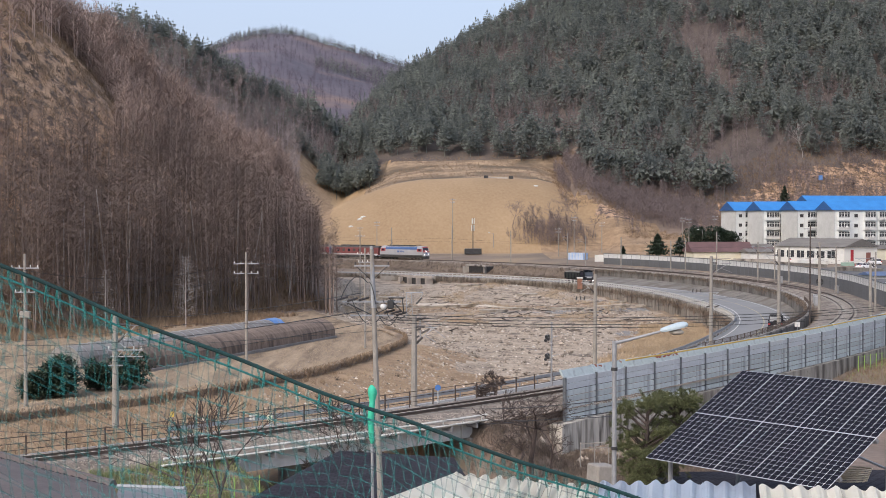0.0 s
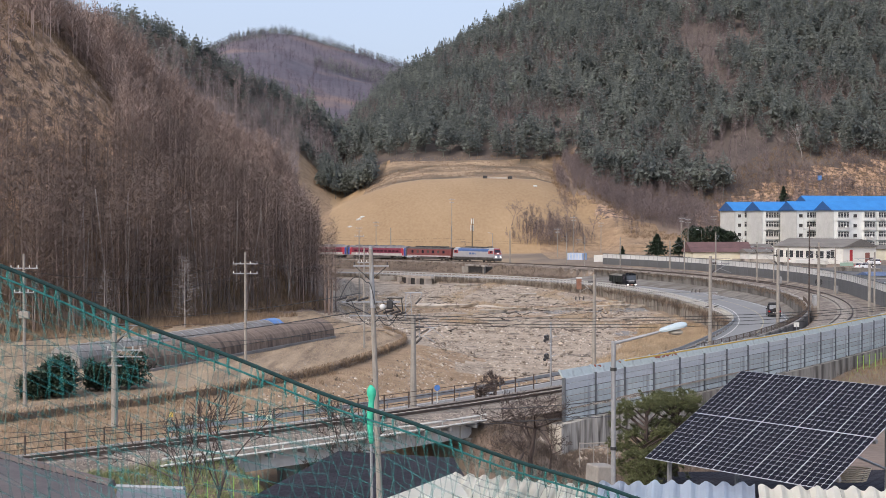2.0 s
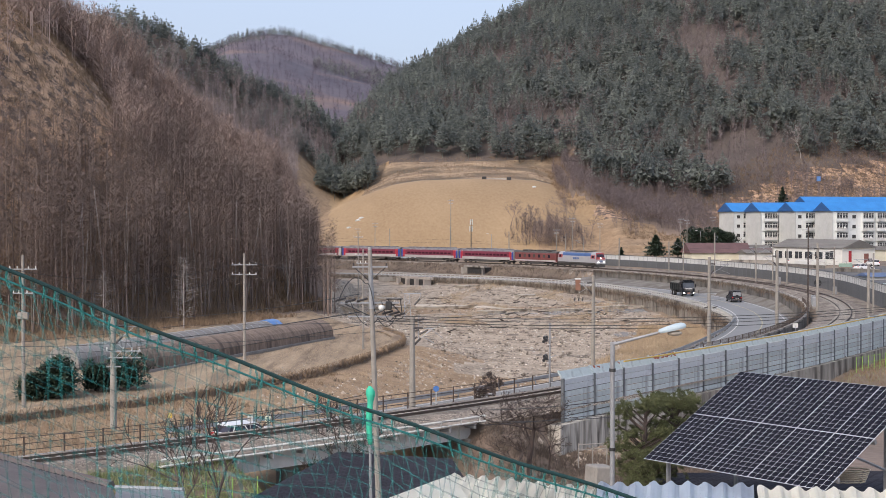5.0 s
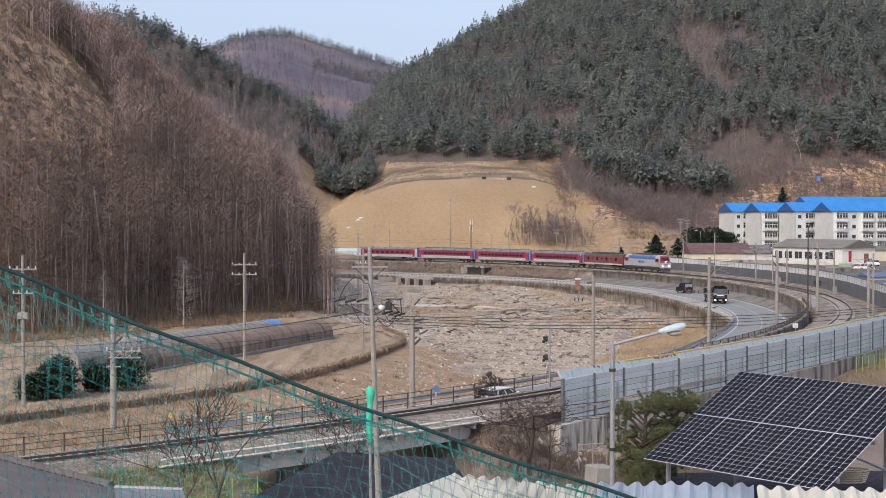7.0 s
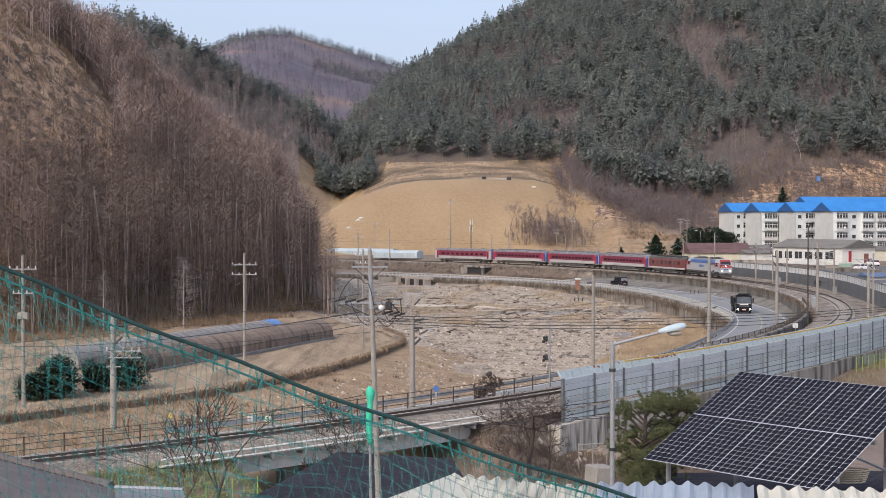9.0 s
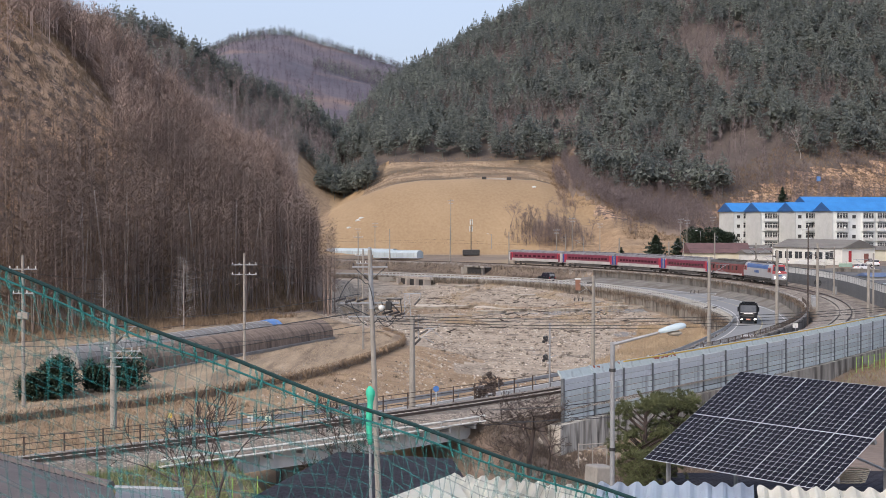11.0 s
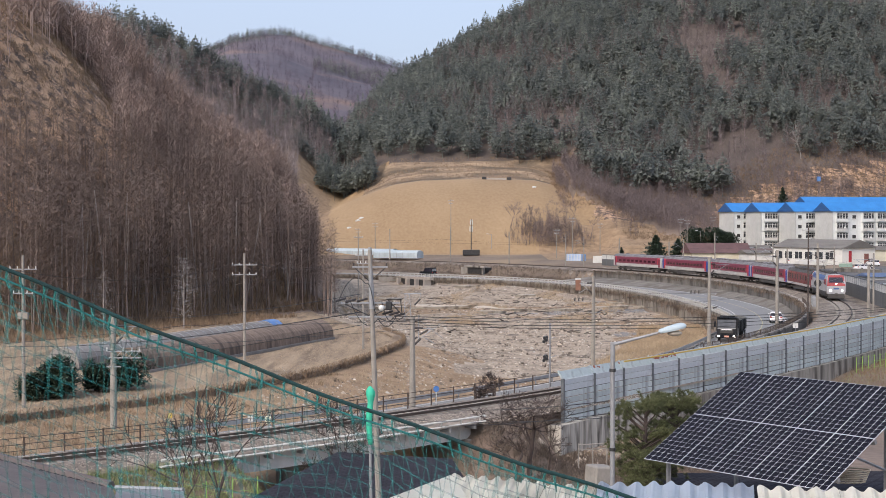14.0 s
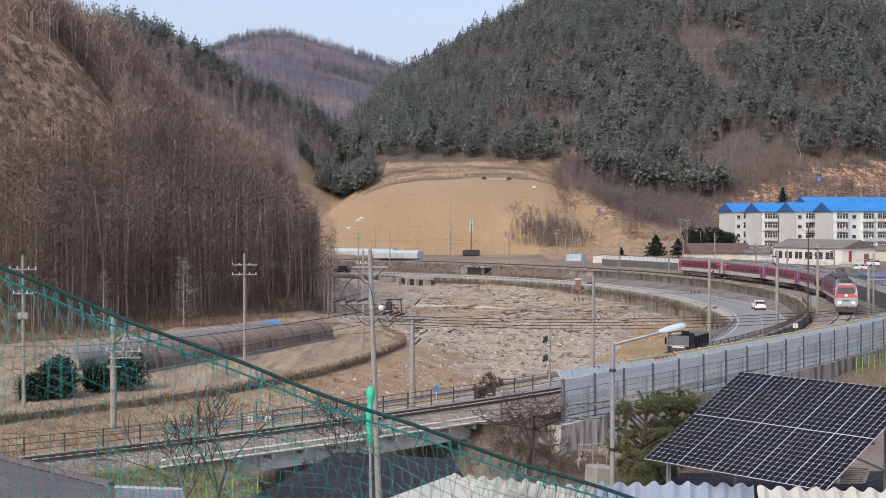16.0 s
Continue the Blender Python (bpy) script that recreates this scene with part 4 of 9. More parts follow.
# underpass below the railway and culverts below the road
under = thing("underpass", pose(*on_track(30, -9.4, -0.3), 0, 0, math.degrees(heading(30))), "small concrete underpass with splayed wing walls", "underpass", kind="structure")
part("lintel", boxed(-4.3, 4.3, -0.5, 0.6, -0.55, -0.1, 0.03), M_concrete, under)
# solid dark box stands for the shade inside the underpass
part("opening", boxed(-3.2, 3.2, -0.1, 3.0, -3.2, -0.56), M_dark, under)
for sx in (-1, 1):
    part("wing_wall", box(bmesh.new(), -0.2, 0.2, -1.6, 0.3, -3.3, -0.6, 0.03, pose(sx * 3.6, 0, 0, 0, 0, sx * 38)), M_concrete, under)
culv = thing("culvert", pose(*on_track(38.2, float(np.interp(38.2, *ROAD_EDGE)) - 0.6, 0), 0, 0, math.degrees(heading(38))), "concrete box culvert with three dark openings under the road", "culvert", kind="structure")
part("head_wall", boxed(-7, 7, -0.5, 0.4, -3.05, -2.45, 0.04), M_slab, culv)
for i in range(4):
    part("pier", boxed(-6.4 + 4 * i, -5.7 + 4 * i, -1.6, 0.4, -6, -3.0, 0.04), M_slab, culv)
# dark blocks between the piers in place of the shaded culvert mouths
for i in range(3):
    part("opening", boxed(-5.7 + 4 * i, -2.4 + 4 * i, -0.56, 0.3, -5.8, -3.06), M_dark, culv)
part("wing_wall", box(bmesh.new(), -0.2, 0.2, -5, 0, -6, -2.8, 0.03, pose(-8, 0, 0, 0, 0, -40)), M_concrete, culv)

# ---------------------------------------------------------------- poles and wires
M_cable = mat("black_cable", (0.02, 0.02, 0.02), (0.04, 0.04, 0.04), 1, 0.6)
M_insul = mat("dark_insulator", (0.03, 0.025, 0.025), (0.07, 0.06, 0.055), 2, 0.4)


def mast(base, height, arm=0, r=0.17, label="pale concrete railway mast with a cantilever arm", turn=0.0):
    """Concrete mast; arm: length of the cantilever bracket, to +x of the turned mast."""
    ob = thing("railway_mast", pose(*base, 0, 0, turn), label, "mast", "railway masts")
    part("shaft", rods([((0, 0, -0.8), (0, 0, height), r, r * 0.72)], 10), M_pole, ob)
    if arm:
        sg = math.copysign(1, arm)
        h = height - 1.4
        part("cantilever", rods([((0, 0, h + 0.6), (arm, 0, h + 0.5), 0.035), ((0, 0, h - 0.7), (arm * 0.85, 0, h + 0.45), 0.03), ((arm * 0.45, 0, h), (arm * 1.05, 0, h - 0.55), 0.025)]), M_steel, ob)
        for a, b in (((sg * 0.15, 0, h + 0.6), (sg * 0.75, 0, h + 0.58)), ((sg * 0.12, 0, h - 0.62), (sg * 0.6, 0, h - 0.15))):
            part("insulator", rods([(a, b, 0.09)]), M_insul, ob, "dark ribbed insulator")
    return ob


def utility(base, height, arms=((-0.6, 1.8),), r=0.16, label="grey concrete utility pole with steel cross-arms", turn=0.0, lean=0.0):
    """arms: (below the top, length)."""
    ob = thing("utility_pole", pose(*base, 0, lean, turn), label, "utility pole")
    part("shaft", rods([((0, 0, -0.8), (0, 0, height), r, r * 0.6)], 10), M_pole, ob)
    for dz, ln in arms:
        part("crossarm", boxed(-ln / 2, ln / 2, -0.05, 0.05, height + dz - 0.05, height + dz + 0.05), M_steel, ob)
        for k in (-0.46, -0.2, 0.2, 0.46):
            part("insulator", rods([((k * ln, 0, height + dz + 0.05), (k * ln, 0, height + dz + 0.25), 0.05, 0.035)]), M_white, ob)
    return ob


for x_, base, h, arm, turn in (
        (1255, (30.78, 163.09, -2.60), 10.26, 2.6, 20),
        (1375, (41.81, 176.60, -2.40), 10.61, -2.4, 30),
        (1393, (63.43, 260.18, -0.50), 7.08, 0, 0),
        (1447, (51.04, 192.24, -0.60), 9.39, -2.5, 40),
        (1338, (60.19, 271.41, -0.50), 7.93, -2.2, 40),
        (1265, (58.29, 302.75, -0.50), 9.57, 2.2, 60),
        (1184, (51.97, 324.62, -0.50), 7.28, 0, 0),
        (1096, (42.74, 342.28, -0.50), 7.81, 0, 0),
        (1001, (31.80, 366.18, -0.50), 8.50, -1.6, 20),
        (901, (17.98, 384.05, -0.50), 9.07, 0, 0),
        (797, (2.09, 401.19, -0.50), 10.19, 0, 0),
        (690, (-15.69, 417.14, -0.50), 9.60, 0, 0),
        (1537, (54.86, 181.89, -0.50), 6.56, 0, 0),
        (1050, (16.89, 158.46, -4.60), 10.30, -1.6, 10),
        (728, (-2.17, 100.19, -1.60), 6.76, 1.5, 35),
        (200, (-22.43, 95.91, -1.40), 7.01, 1.6, 20)):
    made = mast(base, h, arm, 0.24 if base[1] < 200 else 0.17, turn=turn, label="pale concrete railway mast with a cantilever arm" if arm else "plain pale concrete railway mast")
    if x_ == 728:
        made.matrix_basis = pose(*base)
        part("lattice_top", rods([((-0.58, 0, h - 0.3), (-0.52, 0, h + 1.6), 0.03), ((-0.1, 0, h - 0.3), (-0.2, 0, h + 1.6), 0.03), ((-0.6, 0, h + 1.6), (0.62, 0, h + 1.62), 0.045), ((0.6, 0, h + 1.6), (0.5, 0, h + 1.2), 0.03)]
                                 + [((-0.56 if k % 2 else -0.16, 0, h - 0.2 + 0.3 * k), (-0.16 if k % 2 else -0.56, 0, h + 0.1 + 0.3 * k), 0.018) for k in range(6)]), M_steel, made, "steel lattice top")
        for a_, b_ in (((0.55, 0, h + 1.25), (0.15, 0, h + 0.8)), ((0.1, 0, h - 0.35), (0.85, 0, h - 0.2)), ((-0.1, 0, h - 1.1), (0.5, 0, h - 0.95)), ((-0.1, 0, h - 1.75), (0.35, 0, h - 1.45)), ((0.5, 0, h - 1.3), (1.1, 0, h - 0.95))):
            part("insulator", rods([(a_, b_, 0.07)]), M_insul, made, "dark ribbed insulator")
        part("bracket", rods([((0.42, 0, h - 1.9), (0.42, 0, h + 0.1), 0.035), ((0.4, 0, h - 0.2), (2.2, 0, h - 1.6), 0.02), ((0.9, 0, h - 1.3), (2.6, 0, h - 0.1), 0.02)]), M_steel, made)
dark_pole = utility((44.55, 172.17, -1.00), 12.21, ((-0.5, 1.6),), 0.12, "dark brown timber utility pole beside the railway")
for c in dark_pole.children:
    if c.name.startswith("shaft"):
        c.data.materials[0] = mat("dark_timber", (0.05, 0.04, 0.035), (0.1, 0.08, 0.07), 1.5, 0.9)
utility((-20.28, 144.13, -2.80), 11.38, ((-1.2, 2.6), (-2.2, 2.6)), 0.17, "pale concrete utility pole with two cross-arms in the field")
left_pole = utility((-33.01, 110.92, -2.80), 12.02, ((-1.1, 2.2), (-3.0, 1.6)), 0.17, "pale concrete utility pole with a small white box")
part("box", boxed(-0.4, 0.42, -0.2, 0.2, 6.99, 7.53, 0.05), M_pole, left_pole, "white equipment box")
for x_, b, h in ((798, (2.49, 445.00, 0.53), 13.0), (1013, (38.48, 420.00, 3.20), 11.5), (1062, (47.27, 425.00, 2.24), 9.5), (1205, (72.42, 430.00, 6.43), 8.0), (1216, (69.14, 400.00, 3.62), 10.5),
                 (634, (-26.41, 440.00, 0.66), 7.5), (664, (-20.94, 436.00, 0.24), 10.0), (985, (32.98, 410.00, 0.95), 8.5), (1262, (84.13, 440.00, 8.05), 7.0)):
    utility((b[0], b[1], ground_at(b[0], b[1])), h, ((-0.5, 1.8), (-1.4, 1.4)), 0.14, "distant grey concrete utility pole with cross-arms")

# lattice-topped mast with lamps and boxes beyond the line
radio = thing("radio_mast", pose(*(8.64, 432.00, 1.40)), "tall dark steel radio mast with white antenna boxes", "radio mast")
part("shaft", rods([((0, 0, -0.5), (0, 0, 10.5), 0.16, 0.1)], 8), M_dark, radio)
for z, a in ((9.6, 0), (9.6, 120), (9.6, 240), (7.6, 40), (7.6, 180)):
    part("antenna", box(bmesh.new(), 0.25, 0.5, -0.18, 0.18, z - 0.9, z + 0.8, 0.03, pose(0, 0, 0, 0, 0, a)), M_white, radio)
part("equipment_box", boxed(-2.6, 2.6, -1.2, 1.2, -0.5, 1.2, 0.05), M_dark, radio, "dark equipment shelter at its foot")


def street_lamp(base, h, reach, label, turn=0.0):
    ob = thing("street_lamp", pose(*base, 0, 0, turn), label, "street lamp")
    part("pole", rods([((0, 0, -0.5), (0, 0, h), 0.09, 0.06)], 8), M_steel, ob)
    part("arm", rods([((0, 0, h - 0.05), (reach, 0, h + 0.15), 0.045)]), M_steel, ob)
    part("head", boxed(reach - 0.15, reach + 0.5, -0.14, 0.14, h + 0.1, h + 0.24, 0.04), M_white, ob)
    return ob


street_lamp((15.14, 440.00, 1.20), 6.0, -1.4, "far pale street lamp with a short arm")
street_lamp((73.89, 405.00, 2.00), 6.5, -1.4, "pale street lamp before the flats")


# contact wire and messenger over the rails
wire_bm = bmesh.new()
for s0 in range(-40, 400, 45):
    for z, sag in ((5.2, 0.02), (6.3, 0.6)):
        pts = []
        for i in range(9):
            u = i / 8
            p = on_track(s0 + 45 * u, 0.15, z - sag * 4 * u * (1 - u))
            pts.append(p)
        for a, b in zip(pts[:-1], pts[1:]):
            rod(wire_bm, a, b, 0.014, n=3, caps=False)
catenary = part("overhead_wire", wire_bm, M_cable)
tagged(catenary, "thin dark overhead contact wires above the railway", "overhead wire", kind="stuff")


def cables(name, lines, label):
    bm = bmesh.new()
    for a, b, sag, r in lines:
        a, b = Vector(a), Vector(b)
        last = a
        for i in range(1, 17):
            u = i / 16
            p = a.lerp(b, u) - Vector((0, 0, 4 * sag * u * (1 - u)))
            rod(bm, last, p, r, n=4, caps=False)
            last = p
    return tagged(part(name, bm, M_cable), label, "cables", kind="stuff")


cables("power_cable", [
    ((-1.36, 36.00, 9.62), (15.08, 44.00, 9.46), 0.25, 0.0085), ((-1.28, 36.00, 9.55), (15.08, 44.00, 9.4), 0.27, 0.0075),
    ((-1.21, 36.00, 9.48), (15.08, 44.00, 9.36), 0.31, 0.008), ((-1.36, 36.00, 9.42), (15.08, 44.00, 9.2), 0.3, 0.007)], "dark sagging power cables across the valley")
cables("power_cable", [
    ((-2.08, 36.00, 10.18), (-18.71, 80.00, 6.56), 0.3, 0.0095), ((-2.08, 36.00, 9.72), (-23.11, 70.00, 5.85), 0.4, 0.0122),
    ((-2.08, 36.00, 9.39), (-19.82, 60.00, 5.66), 0.3, 0.0082), ((-18.96, 135.00, 8.05), (-31.73, 106.00, 8.16), 1.2, 0.015), ((-18.97, 135.00, 6.75), (-31.74, 106.00, 7.09), 1.2, 0.015),
    ((-18.96, 135.00, 8.05), (-10.95, 190.00, 7.31), 1.2, 0.015), ((-18.96, 135.00, 8.05), (-10.95, 190.00, 6.93), 1.2, 0.015), ((-18.97, 135.00, 6.75), (-10.95, 190.00, 5.18), 1.2, 0.015)], "thin dark wires between the field poles")
cables("power_cable", [
    ((-2.02, 60.00, 4.21), (4.05, 33.00, 7.85), 0.25, 0.0109), ((-2.02, 60.00, 3.61), (4.05, 33.00, 7.45), 0.15, 0.0082), ((-2.60, 45.00, 5.58), (4.05, 33.00, 7.56), 0.2, 0.0082),
    ((-19.35, 60.00, 3.00), (-2.08, 36.00, 7.58), 0.4, 0.0095)], "low dark service cables over the stream")
# line gear on the near field mast
gear_m = thing("line_bracket", pose(*(-22.42, 96.00, 5.45)), "steel cross-arms with small insulators on a field mast", "bracket")
for dz_, x0_, x1_ in ((-2.35, -0.5, 1.9), (-2.8, -0.3, 1.9), (-3.4, -0.45, 0.55)):
    part("arm", boxed(x0_, x1_, -0.28, -0.2, dz_ - 0.04, dz_ + 0.04), M_steel, gear_m)
for k in range(5):
    part("strut", rods([((0.4 * k - 0.2, -0.24, -2.8), (0.4 * k + 0.2, -0.24, -2.35), 0.025)]), M_steel, gear_m)
for x_ in (-0.4, 0.7, 1.3, 1.8):
    part("insulator", rods([((x_, -0.24, -2.31), (x_, -0.24, -2.1), 0.05)]), M_white, gear_m)

# ---------------------------------------------------------------- the train
M_silver = mat("loco_silver", (0.3, 0.305, 0.32), (0.41, 0.415, 0.43), 0.5, 0.45, spot=(0.32, 0.32, 0.33), spot_scale=0.5, spot_cut=(0.55, 0.8))
M_locoblue = mat("loco_blue", (0.045, 0.1, 0.25), (0.08, 0.15, 0.33), 0.6, 0.45)
M_locored = mat("loco_red", (0.27, 0.032, 0.035), (0.36, 0.055, 0.055), 0.6, 0.45)
M_coachwhite = mat("coach_white", (0.38, 0.37, 0.36), (0.5, 0.49, 0.475), 0.4, 0.5, spot=(0.4, 0.37, 0.34), spot_scale=0.5, spot_cut=(0.55, 0.8), stretch=(1, 1, 0.4))
M_coachred = mat("coach_red", (0.36, 0.03, 0.05), (0.44, 0.045, 0.07), 0.6, 0.45)
M_coachmaroon = mat("coach_maroon", (0.145, 0.026, 0.048), (0.2, 0.04, 0.068), 0.6, 0.45)
M_coachblue = mat("coach_blue", (0.03, 0.06, 0.24), (0.05, 0.09, 0.32), 0.6, 0.45)
M_coachroof = mat("coach_roof", (0.15, 0.145, 0.155), (0.24, 0.235, 0.245), 0.4, 0.75, spot=(0.12, 0.11, 0.11), spot_scale=0.5)
M_vanred = mat("van_red", (0.15, 0.042, 0.042), (0.22, 0.07, 0.066), 0.5, 0.6, spot=(0.16, 0.05, 0.04), spot_scale=0.4)
M_gloss = mat("tinted_glass", (0.02, 0.018, 0.03), (0.045, 0.04, 0.055), 1, 0.1)
M_bogie = mat("bogie_grey", (0.045, 0.042, 0.04), (0.09, 0.085, 0.08), 1, 0.8)
M_coachwin = mat("maroon_tinted_glass", (0.055, 0.018, 0.028), (0.085, 0.028, 0.042), 1, 0.12)
M_lampon = glow("lit_headlamp", (1.0, 0.97, 0.9), 4.0)
TRAIN = []


def hull(length, profile, rake=0.0, rake_from=2.2, step=1.2, z_cut=None):
    """A vehicle body: a half profile of (y, z), mirrored, drawn out along x, with raked ends."""
    ring = [(y, z) for y, z in profile] + [(-y, z) for y, z in reversed(profile)]
    bm = bmesh.new()
    n = max(2, int(length / step))
    rows = []
    for i in range(n + 1):
        u = 2 * i / n - 1
        row = []
        for y, z in ring:
            half = length / 2 - max(0.0, z - rake_from) * rake
            row.append(bm.verts.new((u * half, y * (1 - 0.06 * abs(u) ** 14), z)))
        rows.append(row)
    for a, b in zip(rows[:-1], rows[1:]):
        for j in range(len(ring)):
            k = (j + 1) % len(ring)
            bm.faces.new((a[j], b[j], b[k], a[k]))
    bm.faces.new(rows[0])
    bm.faces.new(rows[-1][::-1])
    bmesh.ops.recalc_face_normals(bm, faces=bm.faces)
    return bm


def bogie(ob, x, wheelbase):
    bg = part("bogie", boxed(x - wheelbase / 2 - 0.7, x + wheelbase / 2 + 0.7, -1.12, 1.12, 0.42, 0.72, 0.06), M_bogie, ob)
    for dx in (-wheelbase / 2, wheelbase / 2):
        for y in (-0.76, 0.76):
            part("wheel", rods([((x + dx, y - 0.06, 0.46), (x + dx, y + 0.06, 0.46), 0.46)], 14), M_bogie, bg)
        part("axle_box", boxed(x + dx - 0.2, x + dx + 0.2, -1.2, 1.2, 0.33, 0.6, 0.03), M_bogie, bg)


def side_strip(x0, x1, z0, z1, y, top_in=0.0, sy=1):
    """A thin panel on one flank."""
    bm = bmesh.new()
    vs = []
    for dy in (0, 0.05):
        for x, z in ((x0, z0), (x1, z0), (x1, z1), (x0, z1)):
            vs.append(bm.verts.new((x, sy * (y - dy - (top_in if z == z1 else 0)), z)))
    for f in ((0, 1, 2, 3), (4, 7, 6, 5), (0, 4, 5, 1), (1, 5, 6, 2), (2, 6, 7, 3), (3, 7, 4, 0)):
        bm.faces.new([vs[i] for i in f])
    bmesh.ops.recalc_face_normals(bm, faces=bm.faces)
    return bm


def flanks(name, material, ob, spec, top_in=0.0, label=""):
    """The same thin panel on both flanks, each a part of its own."""
    for sy in (-1, 1):
        part(name, side_strip(*spec, top_in=top_in, sy=sy), material, ob, label)


def locomotive():
    ob = thing("electric_locomotive", Matrix(), "silver and blue electric locomotive with red cab ends, headlamps lit", "locomotive")
    prof = [(1.3, 0.95), (1.46, 1.3), (1.48, 2.5), (1.4, 3.1), (1.22, 3.55), (0.85, 3.78), (0.3, 3.85)]
    part("body", hull(19.2, prof, 0.42, 2.1), M_silver, ob, "dusty silver body")
    part("underframe", boxed(-8.9, 8.9, -1.25, 1.25, 0.5, 0.96, 0.05), M_bogie, ob)
    for x in (-5.6, 5.6):
        bogie(ob, x, 2.9)
    flanks("blue_band", M_locoblue, ob, (-6.9, 6.9, 2.86, 3.3, 1.475), 0.08, "blue band under the roof")
    flanks("blue_cove", M_locoblue, ob, (-6.9, 6.9, 3.3, 3.6, 1.39), 0.15, "blue roof cove")
    part("roof_deck", hull(13.6, [(1.12, 3.62), (0.86, 3.81), (0.3, 3.88)]), M_coachroof, ob, "dusty grey roof")
    flanks("skirt", M_bogie, ob, (-9.2, 9.2, 0.98, 1.28, 1.475), 0.0)
    for k, w_ in ((-1.6, 0.8), (-0.5, 0.45), (0.2, 0.45), (0.9, 0.3)):
        flanks("side_mark", M_locoblue, ob, (k, k + w_, 2.0, 2.5, 1.515), 0.0, "blue painted mark")
    for sx in (-1, 1):
        flanks("cab_flank", M_locored, ob, (*sorted((sx * 6.95, sx * 8.95)), 2.3, 3.1, 1.5), 0.08, "red cab side")
        flanks("side_window", M_gloss, ob, (*sorted((sx * 7.6, sx * 8.5)), 2.45, 3.0, 1.51), 0.07)
        # the raked cab front
        def front(z0, z1, w0, w1, proud):
            bm = bmesh.new()
            vs = []
            for p in (proud, proud - 0.06):
                for y, z in ((-w0, z0), (w0, z0), (w1, z1), (-w1, z1)):
                    vs.append(bm.verts.new((sx * (9.6 - max(0, z - 2.1) * 0.42 + p), y, z)))
            for f in ((0, 1, 2, 3), (4, 7, 6, 5), (0, 4, 5, 1), (1, 5, 6, 2), (2, 6, 7, 3), (3, 7, 4, 0)):
                bm.faces.new([vs[i] for i in f])
            bmesh.ops.recalc_face_normals(bm, faces=bm.faces)
            return bm
        part("cab_front", front(1.95, 3.7, 1.36, 1.1, 0.03), M_locored, ob, "red upper cab front")
        part("windscreen", front(2.62, 3.38, 1.1, 0.95, 0.045), M_gloss, ob, "dark windscreen")
        part("nose", front(1.0, 2.1, 1.3, 1.36, 0.03), M_silver, ob)
        part("nose_mark", front(1.62, 1.86, 0.4, 0.4, 0.045), M_locoblue, ob)
        part("plough", boxed(*sorted((sx * 9.0, sx * 9.75)), -1.2, 1.2, 0.25, 0.98, 0.08), M_bogie, ob)
        part("coupler", boxed(*sorted((sx * 9.5, sx * 10.0)), -0.2, 0.2, 0.75, 1.05, 0.04), M_bogie, ob)
        for y in (-0.85, 0.85):
            part("headlamp", rods([((sx * 9.5, y, 1.45), (sx * 9.7, y, 1.45), 0.16)], 14), M_lampon if sx > 0 else M_white, ob, "lit headlamp" if sx > 0 else "")
        part("headlamp", rods([((sx * 9.2, 0, 2.42), (sx * 9.57, 0, 2.42), 0.13)], 14), M_lampon if sx > 0 else M_white, ob, "lit headlamp" if sx > 0 else "")
    for x in (-3.6, -1.2, 1.2, 3.6):
        part("roof_box", boxed(x - 0.9, x + 0.9, -0.75, 0.75, 3.86, 4.12, 0.05), M_bogie, ob)
    for x, up in ((-6.2, 1.45), (6.2, 0.25)):
        pan = part("pantograph", rods([((x, -0.45, 3.9), (x + 0.9, 0, 3.95 + up * 0.55), 0.035), ((x, 0.45, 3.9), (x + 0.9, 0, 3.95 + up * 0.55), 0.035), ((x + 0.9, 0, 3.95 + up * 0.55), (x, 0, 3.95 + up), 0.03)]), M_dark, ob)
        part("collector_bow", boxed(x - 0.2, x + 0.2, -0.85, 0.85, 3.93 + up, 4.0 + up, 0.02), M_dark, pan)
        part("pantograph_base", boxed(x - 0.9, x + 0.9, -0.6, 0.6, 3.84, 3.94), M_dark, pan)
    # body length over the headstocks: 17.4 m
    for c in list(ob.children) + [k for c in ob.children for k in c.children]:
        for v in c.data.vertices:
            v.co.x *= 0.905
    return ob


